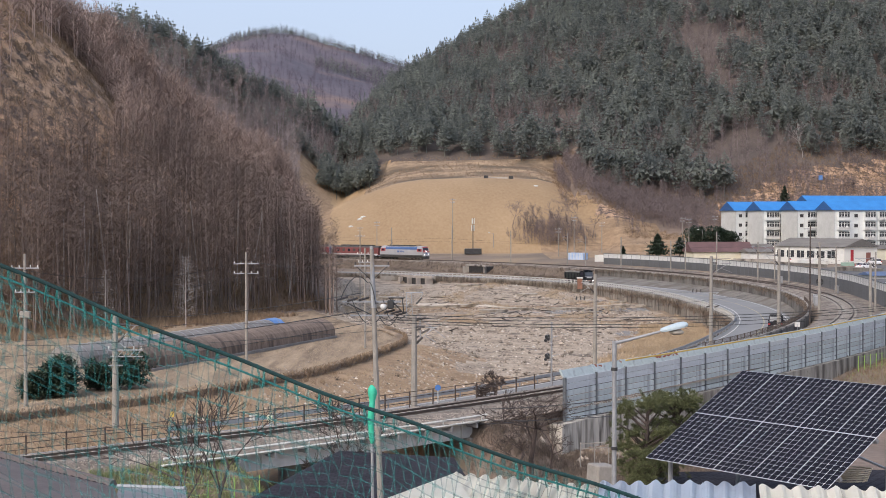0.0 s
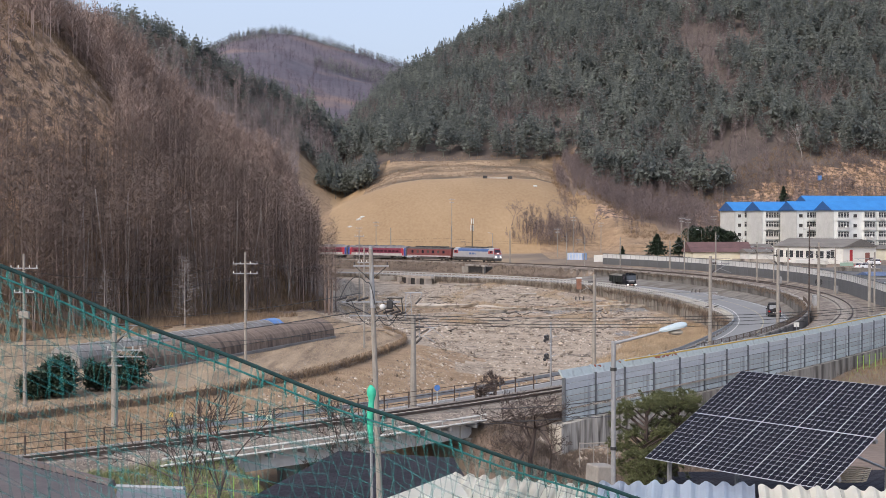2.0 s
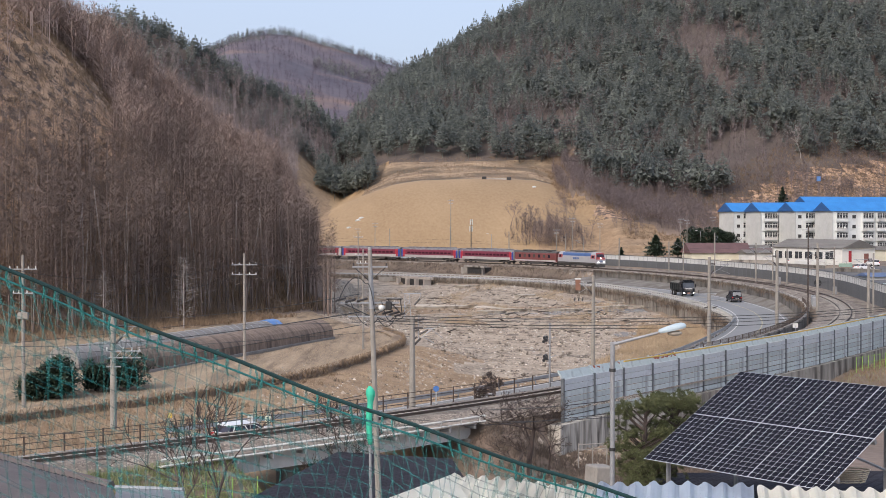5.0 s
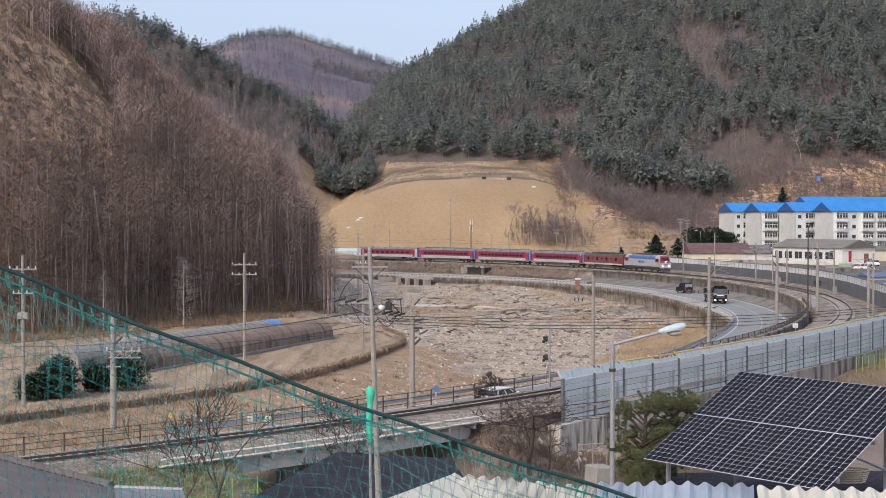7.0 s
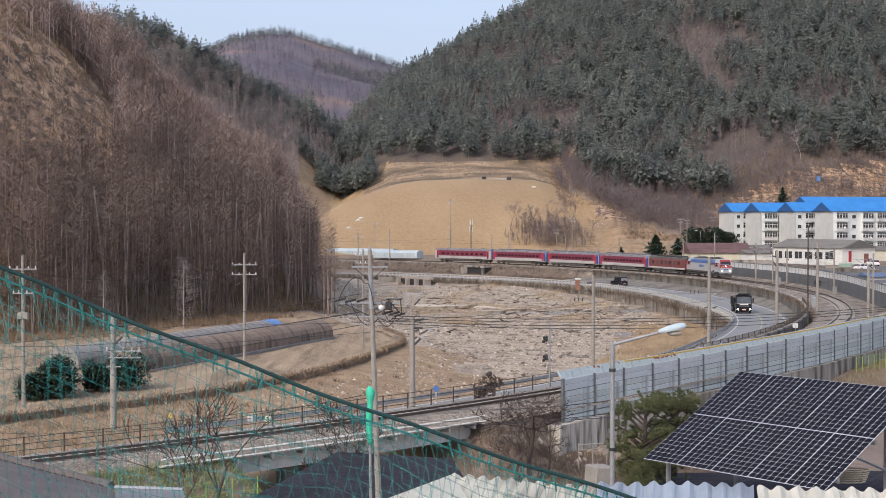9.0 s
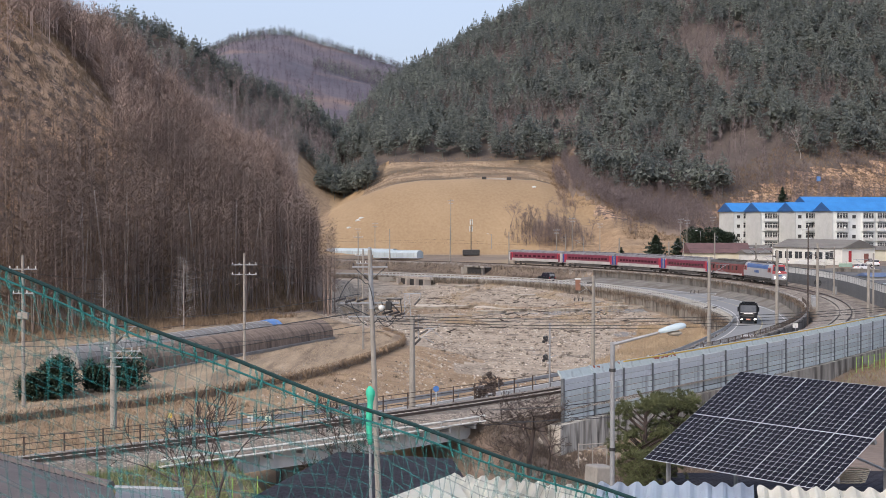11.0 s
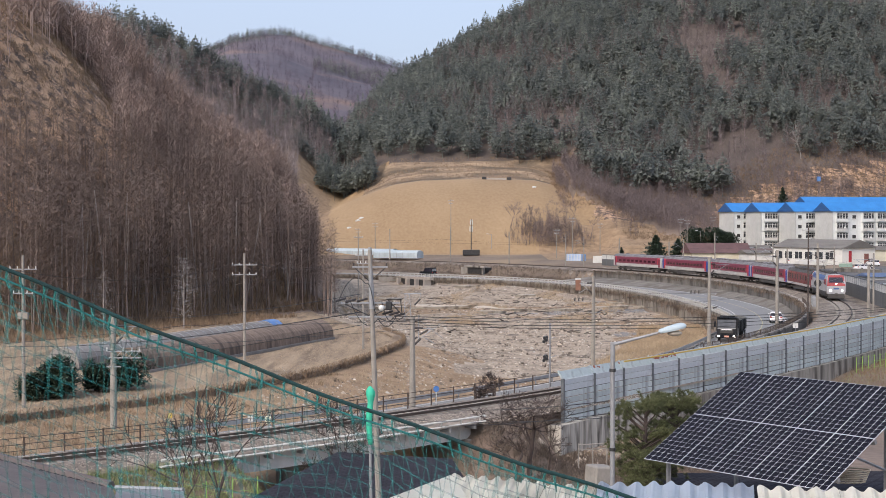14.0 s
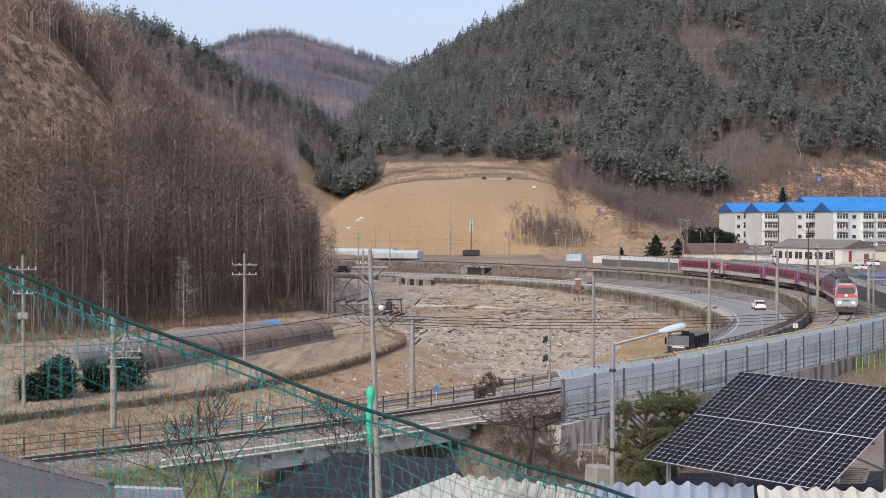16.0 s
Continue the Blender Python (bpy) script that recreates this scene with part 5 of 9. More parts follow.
def coach(old=False, lead=False):
    ob = thing("passenger_coach", Matrix(), "maroon and white passenger coach with a plain window row" if old else "red and white passenger coach with blue ends and tinted windows", "coach", "passenger coaches")
    L = 22.9
    prof = [(1.4, 1.0), (1.45, 1.2), (1.45, 2.9), (1.38, 3.25), (1.12, 3.6), (0.6, 3.78), (0.2, 3.82)]
    part("body", hull(L, [p for p in prof if p[1] < 3.3] + [(0.3, 3.3)]), M_coachwhite, ob, "white body, dusty below")
    part("roof", hull(L - 0.02, [(1.39, 3.24), (1.12, 3.6), (0.6, 3.78), (0.2, 3.82)]), M_coachroof, ob)
    flanks("window_band", M_coachmaroon, ob, (-9.6, 9.6, 1.74, 2.9, 1.475), 0.0, "maroon window band")
    flanks("cant_rail", M_coachmaroon, ob, (-9.6, 9.6, 2.9, 3.23, 1.475), 0.07, "maroon strip below the roof")
    for sx in (-1, 1):
        flanks("red_panel", M_coachred, ob, (*sorted((sx * 9.62, sx * (10.4 if lead else 10.7))), 1.74, 2.9, 1.475), 0.0, "red panel beside the door")
        flanks("red_panel", M_coachred, ob, (*sorted((sx * 9.62, sx * (10.4 if lead else 10.7))), 2.9, 3.23, 1.475), 0.07)
        if not old:
            flanks("end_panel", M_coachblue, ob, (*sorted((sx * 10.75, sx * 11.42)), 1.1, 2.9, 1.472), 0.0, "dark blue end panel")
            flanks("end_panel", M_coachblue, ob, (*sorted((sx * 10.75, sx * 11.42)), 2.9, 3.22, 1.472), 0.07)
        flanks("door", M_coachmaroon if old else M_coachred, ob, (*sorted((sx * 10.0, sx * 10.65)), 1.15, 2.95, 1.485), 0.0)
        part("gangway", boxed(*sorted((sx * 11.4, sx * 11.78)), -0.6, 0.6, 1.1, 3.2, 0.05), M_bogie, ob)
        bogie(ob, sx * 8.0, 2.3)
    n = 9 if old else 12
    for i in range(n):
        x = -8.9 + 17.8 * (i + 0.5) / n
        w = 0.62 if old else 0.6
        flanks("window", M_coachwin, ob, (x - w, x + w, 2.1, 2.88, 1.487), 0.02)
    part("skirt", boxed(-5.6, 5.6, -1.28, 1.28, 0.35, 1.0, 0.05), M_bogie, ob)
    if not old:
        for x in (-8.2, -5.0, -1.7, 1.7, 5.0, 8.2):
            part("roof_unit", boxed(x - 1.0, x + 1.0, -0.7, 0.7, 3.76, 4.02, 0.06), M_coachroof, ob)
    else:
        for x in (-7, 0, 7):
            part("roof_vent", boxed(x - 0.4, x + 0.4, -0.3, 0.3, 3.78, 3.95, 0.04), M_coachroof, ob)
    return ob


def van():
    ob = thing("generator_van", Matrix(), "faded red generator van with louvres and a low pale stripe", "railway van")
    prof = [(1.4, 1.0), (1.45, 1.2), (1.45, 2.9), (1.38, 3.2), (1.1, 3.5), (0.6, 3.66), (0.2, 3.7)]
    part("body", hull(17.9, [p for p in prof if p[1] < 3.25] + [(0.3, 3.25)]), M_vanred, ob)
    part("roof", hull(17.88, [(1.39, 3.19), (1.1, 3.5), (0.6, 3.66), (0.2, 3.7)]), M_bogie, ob, "sooty dark roof")
    flanks("stripe", M_coachwhite, ob, (-8.7, 8.7, 1.05, 1.4, 1.465), 0.0, "pale lower stripe")
    for i in range(7):
        x = -6.6 + 2.1 * i
        flanks("louvre" if i % 2 else "window", M_gloss if i % 2 == 0 else M_bogie, ob, (x - 0.42, x + 0.42, 2.0, 2.8, 1.47), 0.0)
        flanks("post", M_vanred, ob, (x + 0.98, x + 1.06, 1.4, 3.1, 1.47), 0.0)
    for x in (-5, -1.6, 1.6, 5):
        part("roof_unit", boxed(x - 1.1, x + 1.1, -0.8, 0.8, 3.62, 3.98, 0.06), M_bogie, ob)
    for sx in (-1, 1):
        bogie(ob, sx * 5.8, 2.3)
        part("gangway", boxed(*sorted((sx * 8.9, sx * 9.3)), -0.6, 0.6, 1.1, 3.2, 0.05), M_bogie, ob)
    part("skirt", boxed(-3.8, 3.8, -1.28, 1.28, 0.35, 1.0, 0.05), M_bogie, ob)
    return ob


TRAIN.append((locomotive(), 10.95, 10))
TRAIN.append((van(), 20 + 9.31, 11.6))
for i in range(4):
    TRAIN.append((coach(old=(i == 3), lead=(i == 0)), 20 + 18.62 + 23.6 * (i + 0.5), 16))

# ---------------------------------------------------------------- road vehicles
M_black = mat("black_paint", (0.006, 0.008, 0.011), (0.018, 0.02, 0.025), 1, 0.3)
M_black.node_tree.nodes["Principled BSDF"].inputs["Specular IOR Level"].default_value = 0.2
M_carwhite = mat("white_car_paint", (0.72, 0.72, 0.72), (0.8, 0.8, 0.8), 1, 0.3)
M_tyre = mat("black_tyre", (0.012, 0.012, 0.012), (0.03, 0.03, 0.03), 2, 0.9)
M_rim = mat("grey_rim", (0.3, 0.3, 0.31), (0.45, 0.45, 0.46), 2, 0.4, metal=0.6)
M_canvas = mat("grey_canvas", (0.22, 0.21, 0.18), (0.34, 0.32, 0.28), 1.2, 0.9, 0.2)
M_taill = mat("red_tail_lamp", (0.4, 0.02, 0.02), (0.5, 0.03, 0.03), 1, 0.3)
M_orange = mat("orange_plate", (0.68, 0.34, 0.24), (0.78, 0.44, 0.34), 1, 0.5)
M_carlamp = glow("car_headlamp", (1.0, 0.95, 0.85), 4.0)


def wheel(ob, x, y, r, w):
    t = part("wheel", rods([((x, y - w / 2, r), (x, y + w / 2, r), r)], 18), M_tyre, ob)
    part("rim", rods([((x, y - w / 2 - 0.01, r), (x, y + w / 2 + 0.01, r), r * 0.6)], 12), M_rim, t)


def dump_truck():
    ob = thing("dump_truck", Matrix(), "black dump truck with a grey canvas over its load, headlamps on", "truck")
    cab = bmesh.new()
    box(cab, 1.9, 3.9, -1.22, 1.22, 0.75, 2.85, 0.0)
    for v in cab.verts:
        if v.co.z > 2 and v.co.x > 3:
            v.co.x -= 0.28
    bmesh.ops.bevel(cab, geom=cab.edges[:], offset=0.12, segments=2, affect="EDGES")
    part("cab", cab, M_black, ob)
    # glass colour lightened to stand for sky reflected in the windscreen
    part("windscreen", box(bmesh.new(), -0.03, 0.03, -1.08, 1.08, -0.48, 0.46, 0.0, pose(3.79, 0, 2.13, 0, -8)), mat("bright_windscreen", (0.05, 0.058, 0.07), (0.1, 0.108, 0.125), 0.8, 0.1), ob)
    part("roof_lamp_bar", boxed(3.0, 3.25, -0.9, 0.9, 2.9, 3.08, 0.03), M_black, ob)
    part("lower_panel", boxed(3.86, 3.93, -1.1, 1.1, 1.56, 1.64), M_rim, ob)
    part("grille", boxed(3.88, 3.95, -0.8, 0.8, 1.0, 1.55, 0.02), M_bogie, ob)
    part("grille_bar", boxed(3.94, 3.98, -0.62, 0.62, 1.4, 1.52), M_carwhite, ob, "pale grille bar")
    part("bumper", boxed(3.75, 4.08, -1.22, 1.22, 0.45, 0.85, 0.06), M_black, ob)
    part("number_plate", boxed(4.07, 4.1, -0.28, 0.28, 0.55, 0.75), M_orange, ob, "orange plate")
    for y in (-0.92, 0.92):
        part("headlamp", boxed(4.04, 4.11, y - 0.16, y + 0.16, 0.58, 0.76, 0.02), M_carlamp, ob, "lit headlamp")
        part("mirror", boxed(3.7, 3.85, y * 1.52 - 0.1, y * 1.52 + 0.1, 1.7, 2.4, 0.03), M_black, ob)
        part("side_window", boxed(2.4, 3.3, y * 1.325 - 0.02, y * 1.325 + 0.02, 1.75, 2.45), M_gloss, ob)
    part("visor", boxed(3.5, 3.85, -1.15, 1.15, 2.78, 2.92, 0.03), M_black, ob)
    bed = bmesh.new()
    box(bed, -4.0, 1.75, -1.24, 1.24, 1.1, 2.42, 0.06)
    part("tipper_body", bed, mat("dark_green_steel", (0.012, 0.017, 0.016), (0.03, 0.036, 0.033), 1, 0.6), ob, "dark green tipper body")
    for x in (-3.4, -2.2, -1.0, 0.2, 1.3):
        for y in (-1.27, 1.27):
            part("rib", boxed(x - 0.07, x + 0.07, y - 0.05, y + 0.05, 1.1, 2.38), M_black, ob)
    tarp = bmesh.new()
    rows = []
    for i in range(13):
        x = -4.02 + 5.8 * i / 12
        rows.append([tarp.verts.new((x, y, 2.4 + (0.36 - 0.28 * (y / 1.26) ** 2) * (0.75 + 0.25 * math.sin(i * 1.7)) * (0.4 if i in (0, 12) else 1))) for y in (-1.27, -0.9, -0.4, 0, 0.4, 0.9, 1.27)])
    for a, b in zip(rows[:-1], rows[1:]):
        for j in range(6):
            tarp.faces.new((a[j], b[j], b[j + 1], a[j + 1]))
    bmesh.ops.solidify(tarp, geom=tarp.faces[:], thickness=0.03)
    part("canvas", tarp, M_canvas, ob, "grey canvas over the load")
    part("chassis", boxed(-3.9, 3.6, -0.5, 0.5, 0.6, 1.05), M_bogie, ob)
    for x in (2.9, -1.5, -2.85):
        for y in (-1.0, 1.0):
            wheel(ob, x, y, 0.52, 0.32 if x > 0 else 0.5)
    return ob


def car(name, label, paint, L, W, H, boxy):
    """A car in lofted sections: lower body and glasshouse."""
    ob = thing(name, Matrix(), label, "car")
    lo = bmesh.new()
    xs = (-L / 2, -L / 2 + 0.12, -L * 0.3, 0.0, L * 0.22, L * 0.42, L / 2 - 0.08, L / 2)
    tops = (0.8, 0.98, 1.02, 1.0, 0.98, 0.9, 0.76, 0.62) if not boxy else (0.95, 1.08, 1.1, 1.1, 1.1, 1.06, 0.98, 0.85)
    rows = []
    for x, t in zip(xs, tops):
        w = W / 2 * (0.92 if abs(x) > L / 2 - 0.1 else 1.0)
        rows.append([lo.verts.new(p) for p in ((x, -w * 0.94, 0.3), (x, -w, 0.6), (x, -w * 0.96, t), (x, w * 0.96, t), (x, w, 0.6), (x, w * 0.94, 0.3))])
    for a, b in zip(rows[:-1], rows[1:]):
        for j in range(6):
            lo.faces.new((a[j], a[(j + 1) % 6], b[(j + 1) % 6], b[j]))
    lo.faces.new(rows[0])
    lo.faces.new(rows[-1][::-1])
    bmesh.ops.recalc_face_normals(lo, faces=lo.faces)
    part("body", lo, paint, ob)
    a0, a1, b0, b1 = (-L * 0.46, L * 0.24, -L * 0.38, L * 0.06) if not boxy else (-L * 0.47, L * 0.2, -L * 0.45, L * 0.1)
    base = 1.0 if not boxy else 1.09

    def house_(z0, z1, k0, k1, grow):
        bm = bmesh.new()
        vs = []
        for z, k in ((z0, k0), (z1, k1)):
            xa, xb = a0 + (b0 - a0) * k - grow, a1 + (b1 - a1) * k + grow
            w = W / 2 * (0.92 - 0.16 * k) + grow
            vs += [bm.verts.new(p) for p in ((xa, -w, z), (xb, -w, z), (xb, w, z), (xa, w, z))]
        for f in ((0, 1, 2, 3), (4, 5, 6, 7), (0, 1, 5, 4), (1, 2, 6, 5), (2, 3, 7, 6), (3, 0, 4, 7)):
            bm.faces.new([vs[i] for i in f])
        bmesh.ops.recalc_face_normals(bm, faces=bm.faces)
        return bm
    part("glasshouse", house_(base - 0.02, H - 0.1, 0.0, 0.88, 0.0), M_gloss, ob, "tinted windows")
    part("roof", house_(H - 0.1, H, 0.86, 1.0, 0.03), paint, ob)
    for k in (0.12, 0.5, 0.86):
        for sy in (-1, 1):
            x = a0 + (a1 - a0) * k
            xt = b0 + (b1 - b0) * k
            part("pillar", rods([((x, sy * W / 2 * 0.93, base), (xt, sy * W / 2 * 0.785, H - 0.06), 0.055 if boxy else 0.03)], 6), paint, ob)
    for sy in (-1, 1):
        part("headlamp", boxed(L / 2 - 0.22, L / 2 + 0.01, sy * W * 0.36 - 0.2, sy * W * 0.36 + 0.2, 0.6, 0.78, 0.03), M_rim, ob)
        part("tail_lamp", boxed(-L / 2 - 0.02, -L / 2 + 0.15, sy * W * 0.4 - 0.14, sy * W * 0.4 + 0.14, 0.72, 0.95, 0.03), M_taill, ob)
        part("mirror", boxed(a1 - 0.35, a1 - 0.15, sy * W * 0.53 - 0.1, sy * W * 0.53 + 0.1, 1.0, 1.15, 0.03), paint, ob)
        for x in (-L * 0.3, L * 0.31):
            wheel(ob, x, sy * (W / 2 - 0.1), 0.34, 0.22)
    part("bumper", boxed(-L / 2 - 0.05, -L / 2 + 0.2, -W * 0.47, W * 0.47, 0.35, 0.6, 0.05), M_bogie if boxy else paint, ob)
    part("number_plate", boxed(-L / 2 - 0.07, -L / 2 - 0.04, -0.25, 0.25, 0.62, 0.76), M_carwhite, ob)
    return ob


truck = dump_truck()
dark_car = car("off_road_car", "boxy black off-road car with tinted windows", M_black, 4.6, 1.9, 1.95, True)
part("spare_wheel", rods([((-2.42, 0, 1.0), (-2.25, 0, 1.0), 0.34)], 16), M_tyre, dark_car)
# rear glass is pale grey; the reflection is put into its colour
part("rear_window", box(bmesh.new(), -0.02, 0.02, -0.72, 0.72, 0.0, 0.62, 0, pose(-2.17, 0, 1.17, 0, 7)), mat("pale_rear_glass", (0.2, 0.21, 0.22), (0.3, 0.31, 0.32), 1, 0.15), dark_car, "rear window with its reflection painted as pale grey")
part("roof_rack", boxed(-1.9, 0.5, -0.75, 0.75, 1.99, 2.05, 0.02), M_bogie, dark_car)
white_car = car("white_suv", "white family SUV with dark windows", M_carwhite, 4.3, 1.8, 1.46, False)
parked = [((86.75, 352.00, 0.60), 8), ((89.76, 350.00, 0.60), 12), ((84.34, 345.00, 0.50), 100), ((91.03, 305.00, 0.30), 20)]
parked += [((84.16, 350.00, 0.00), 5), ((98.04, 322.00, 0.00), 95)]
for (x, y, z), a in parked:
    c = copy_thing(white_car, pose(x, y, ground_at(x, y), 0, 0, a))
    tagged(c, "white parked car in the village yard", "car", "parked cars")
    c.name = "parked_car"

# ---------------------------------------------------------------- village
M_bluroof = mat("blue_metal_roof", (0.012, 0.165, 0.47), (0.03, 0.25, 0.62), 0.3, 0.45)
M_gable = mat("dark_blue_gable", (0.015, 0.07, 0.2), (0.03, 0.1, 0.27), 0.5, 0.6)
M_flat = mat("cream_render", (0.58, 0.61, 0.6), (0.74, 0.765, 0.75), 0.25, 0.9)
M_greyend = mat("grey_end_wall", (0.4, 0.41, 0.395), (0.54, 0.55, 0.53), 0.25, 0.9)
M_rail2 = mat("balcony_rail", (0.5, 0.5, 0.48), (0.62, 0.62, 0.6), 1, 0.5)


def prism(x0, x1, y0, y1, z0, z1, over=0.0):
    """A gable roof with its ridge along x."""
    bm = bmesh.new()
    x0, x1 = x0 - over, x1 + over
    y0, y1 = y0 - over, y1 + over
    ym = (y0 + y1) / 2
    v = [bm.verts.new(p) for p in ((x0, y0, z0), (x0, y1, z0), (x0, ym, z1), (x1, y0, z0), (x1, y1, z0), (x1, ym, z1))]
    for f in ((0, 3, 5, 2), (1, 2, 5, 4), (0, 1, 4, 3), (0, 2, 1), (3, 4, 5)):
        bm.faces.new([v[i] for i in f])
    bmesh.ops.recalc_face_normals(bm, faces=bm.faces)
    return bm


def apartment(corner, length, turn, label, bays, depth=8.5, storeys=4, z0=2.5):
    """A block of flats from its front left corner. bays: (kind, x, width)."""
    ob = thing("apartment_block", pose(corner[0], corner[1], 0, 0, 0, turn), label, "apartment block", "blocks of flats")
    eave = z0 + 0.6 + storeys * 2.75
    part("wall", boxed(0.02, length, 0, depth, z0 - 2, eave), M_flat, ob)
    part("end_wall", boxed(-0.25, 0.0, -0.2, depth + 0.1, z0 - 2, eave + 0.02), M_greyend, ob, "bare grey end wall")
    roof = part("roof", prism(-0.3, length, -0.1, depth, eave + 0.03, eave + 2.7, 0.45), M_bluroof, ob, "bright blue metal roof")
    gb = bmesh.new()
    vs = [gb.verts.new(p) for p in ((-0.79, -0.5, eave + 0.06), (-0.79, depth + 0.4, eave + 0.06), (-0.79, depth / 2, eave + 2.62))]
    vs2 = [gb.verts.new((v.co.x - 0.05, v.co.y, v.co.z)) for v in vs]
    gb.faces.new(vs)
    gb.faces.new(vs2[::-1])
    for i in range(3):
        gb.faces.new((vs[i], vs[(i + 1) % 3], vs2[(i + 1) % 3], vs2[i]))
    part("gable", gb, M_gable, ob, "dark blue gable boarding")
    for k in range(storeys):
        z = z0 + 0.6 + 2.75 * k
        for kind, x, w in bays:
            if kind == "stair":
                win = part("window", boxed(x, x + w, -0.06, 0.1, z + 0.75, z + 1.75), M_dark, ob)
                part("frame", rods([((x, -0.08, z + 0.75), (x + w, -0.08, z + 0.75), 0.05), ((x, -0.08, z + 1.75), (x + w, -0.08, z + 1.75), 0.05)]), M_white, win)
            else:
                bal = part("balcony", boxed(x, x + w, -1.0, -0.001, z - 0.1, z + 0.08), M_flat, ob)
                part("parapet", boxed(x, x + w, -1.05, -0.95, z + 0.08, z + 0.75), M_rail2 if (k + int(x)) % 3 else M_flat, bal)
                glass = part("window", boxed(x + 0.1, x + w - 0.1, -0.9 if kind == "glazed" else -0.05, -0.84 if kind == "glazed" else 0.1, z + 0.78, z + 2.25), M_glass, ob)
                n = max(2, int(w / 0.85))
                for i in range(n + 1):
                    xx = x + 0.1 + (w - 0.2) * i / n
                    yy = -0.95 if kind == "glazed" else -0.09
                    part("mullion", boxed(xx - 0.06, xx + 0.06, yy, yy + 0.05, z + 0.75, z + 2.3), M_white, glass)
                part("top_rail", rods([((x, -1.02, z + 0.95), (x + w, -1.02, z + 0.95), 0.03)], 5), M_white, bal)
                part("transom", boxed(x + 0.1, x + w - 0.1, -0.93 if kind == "glazed" else -0.08, -0.89 if kind == "glazed" else -0.04, z + 1.72, z + 1.8), M_white, glass)
                if kind == "glazed":
                    for xx in (x, x + w - 0.08):
                        part("side_wall", boxed(xx, xx + 0.08, -0.95, 0, z + 0.08, z + 2.4), M_flat, bal)
                if rr.random() < 0.3:
                    dish = bmesh.new()
                    bmesh.ops.create_cone(dish, cap_ends=True, segments=12, radius1=0.45, radius2=0.1, depth=0.18)
                    dm = pose(x + w * 0.7, -1.25, z + 0.9, 65, 0, 10)
                    for v in dish.verts:
                        v.co = dm @ v.co
                    part("satellite_dish", dish, M_white, bal, "white satellite dish")
    for x_ in {round(b[1] + b[2] + 0.35, 2) for b in bays}:
        part("drainpipe", rods([((x_, -0.08, z0 - 1.5), (x_, -0.08, eave), 0.06)], 6), M_white, ob)
    for k in range(storeys):
        for kind, x, w in bays:
            if kind != "stair" and rr.random() < 0.45:
                part("air_conditioner", boxed(x + w * 0.15, x + w * 0.15 + 0.8, -1.45, -1.06, z0 + 0.75 + 2.75 * k, z0 + 1.35 + 2.75 * k, 0.03), M_rail2, ob)
            elif kind == "stair":
                part("sill", boxed(x - 0.1, x + w + 0.1, -0.16, -0.002, z0 + 1.22 + 2.75 * k, z0 + 1.3 + 2.75 * k), M_greyend, ob)
    return ob


apartment((86.13, 418.00, 3.40), 10.5, 17, "cream four-storey flats with a blue gabled roof", (("stair", 1.0, 1.0), ("open", 3.0, 3.6), ("stair", 7.6, 1.0)))
apartment((92.35, 410.00, 3.40), 13.0, 17, "cream four-storey flats with a blue gabled roof", (("glazed", 0.6, 4.4), ("stair", 5.7, 1.1), ("open", 7.6, 2.2)))
apartment((100.36, 402.00, 3.40), 13.5, 17, "cream four-storey flats with a blue gabled roof", (("stair", 0.8, 1.1), ("open", 3.2, 3.6), ("open", 7.0, 2.4)))
apartment((108.34, 393.00, 3.40), 42.0, 17, "long cream block of flats with glazed balconies and blue roof", (("glazed", 0.8, 3.7), ("glazed", 9.2, 3.6), ("glazed", 13.8, 3.4), ("stair", 6.4, 1.1), ("stair", 18.4, 1.1), ("glazed", 20.6, 3.6), ("glazed", 25.0, 3.6)))
apartment((114.07, 440.00, 3.40), 40.0, 17, "further block of flats behind, its blue roof showing", (("glazed", 3.0, 3.7), ("glazed", 12.0, 3.6)), z0=4.7)


def house(m, w, d, h, rise, wall, roof, label, windows=(), door=None, hip=0.0):
    ob = thing("house", m, label, "house")
    part("wall", boxed(-w / 2, w / 2, -d / 2, d / 2, -1.5, h), wall, ob)
    part("roof", prism(-w / 2, w / 2, -d / 2, d / 2, h + 0.02, h + rise, 0.5), roof, ob)
    for x, z0, ww, hh in windows:
        win = part("window", boxed(x - ww / 2, x + ww / 2, -d / 2 - 0.05, -d / 2 + 0.1, z0, z0 + hh), M_glass, ob)
        part("frame", rods([((x - ww / 2, -d / 2 - 0.07, z), (x + ww / 2, -d / 2 - 0.07, z), 0.06) for z in (z0, z0 + hh)] + [((x + k * ww / 2, -d / 2 - 0.07, z0), (x + k * ww / 2, -d / 2 - 0.07, z0 + hh), 0.05) for k in (-1, 0, 1)]), M_white, win)
    if door:
        x, ww, hh = door
        part("door", boxed(x - ww / 2, x + ww / 2, -d / 2 - 0.06, -d / 2 + 0.1, 0, hh), mat("brown_door", (0.2, 0.07, 0.05), (0.28, 0.11, 0.08), 1, 0.6), ob)
    return ob


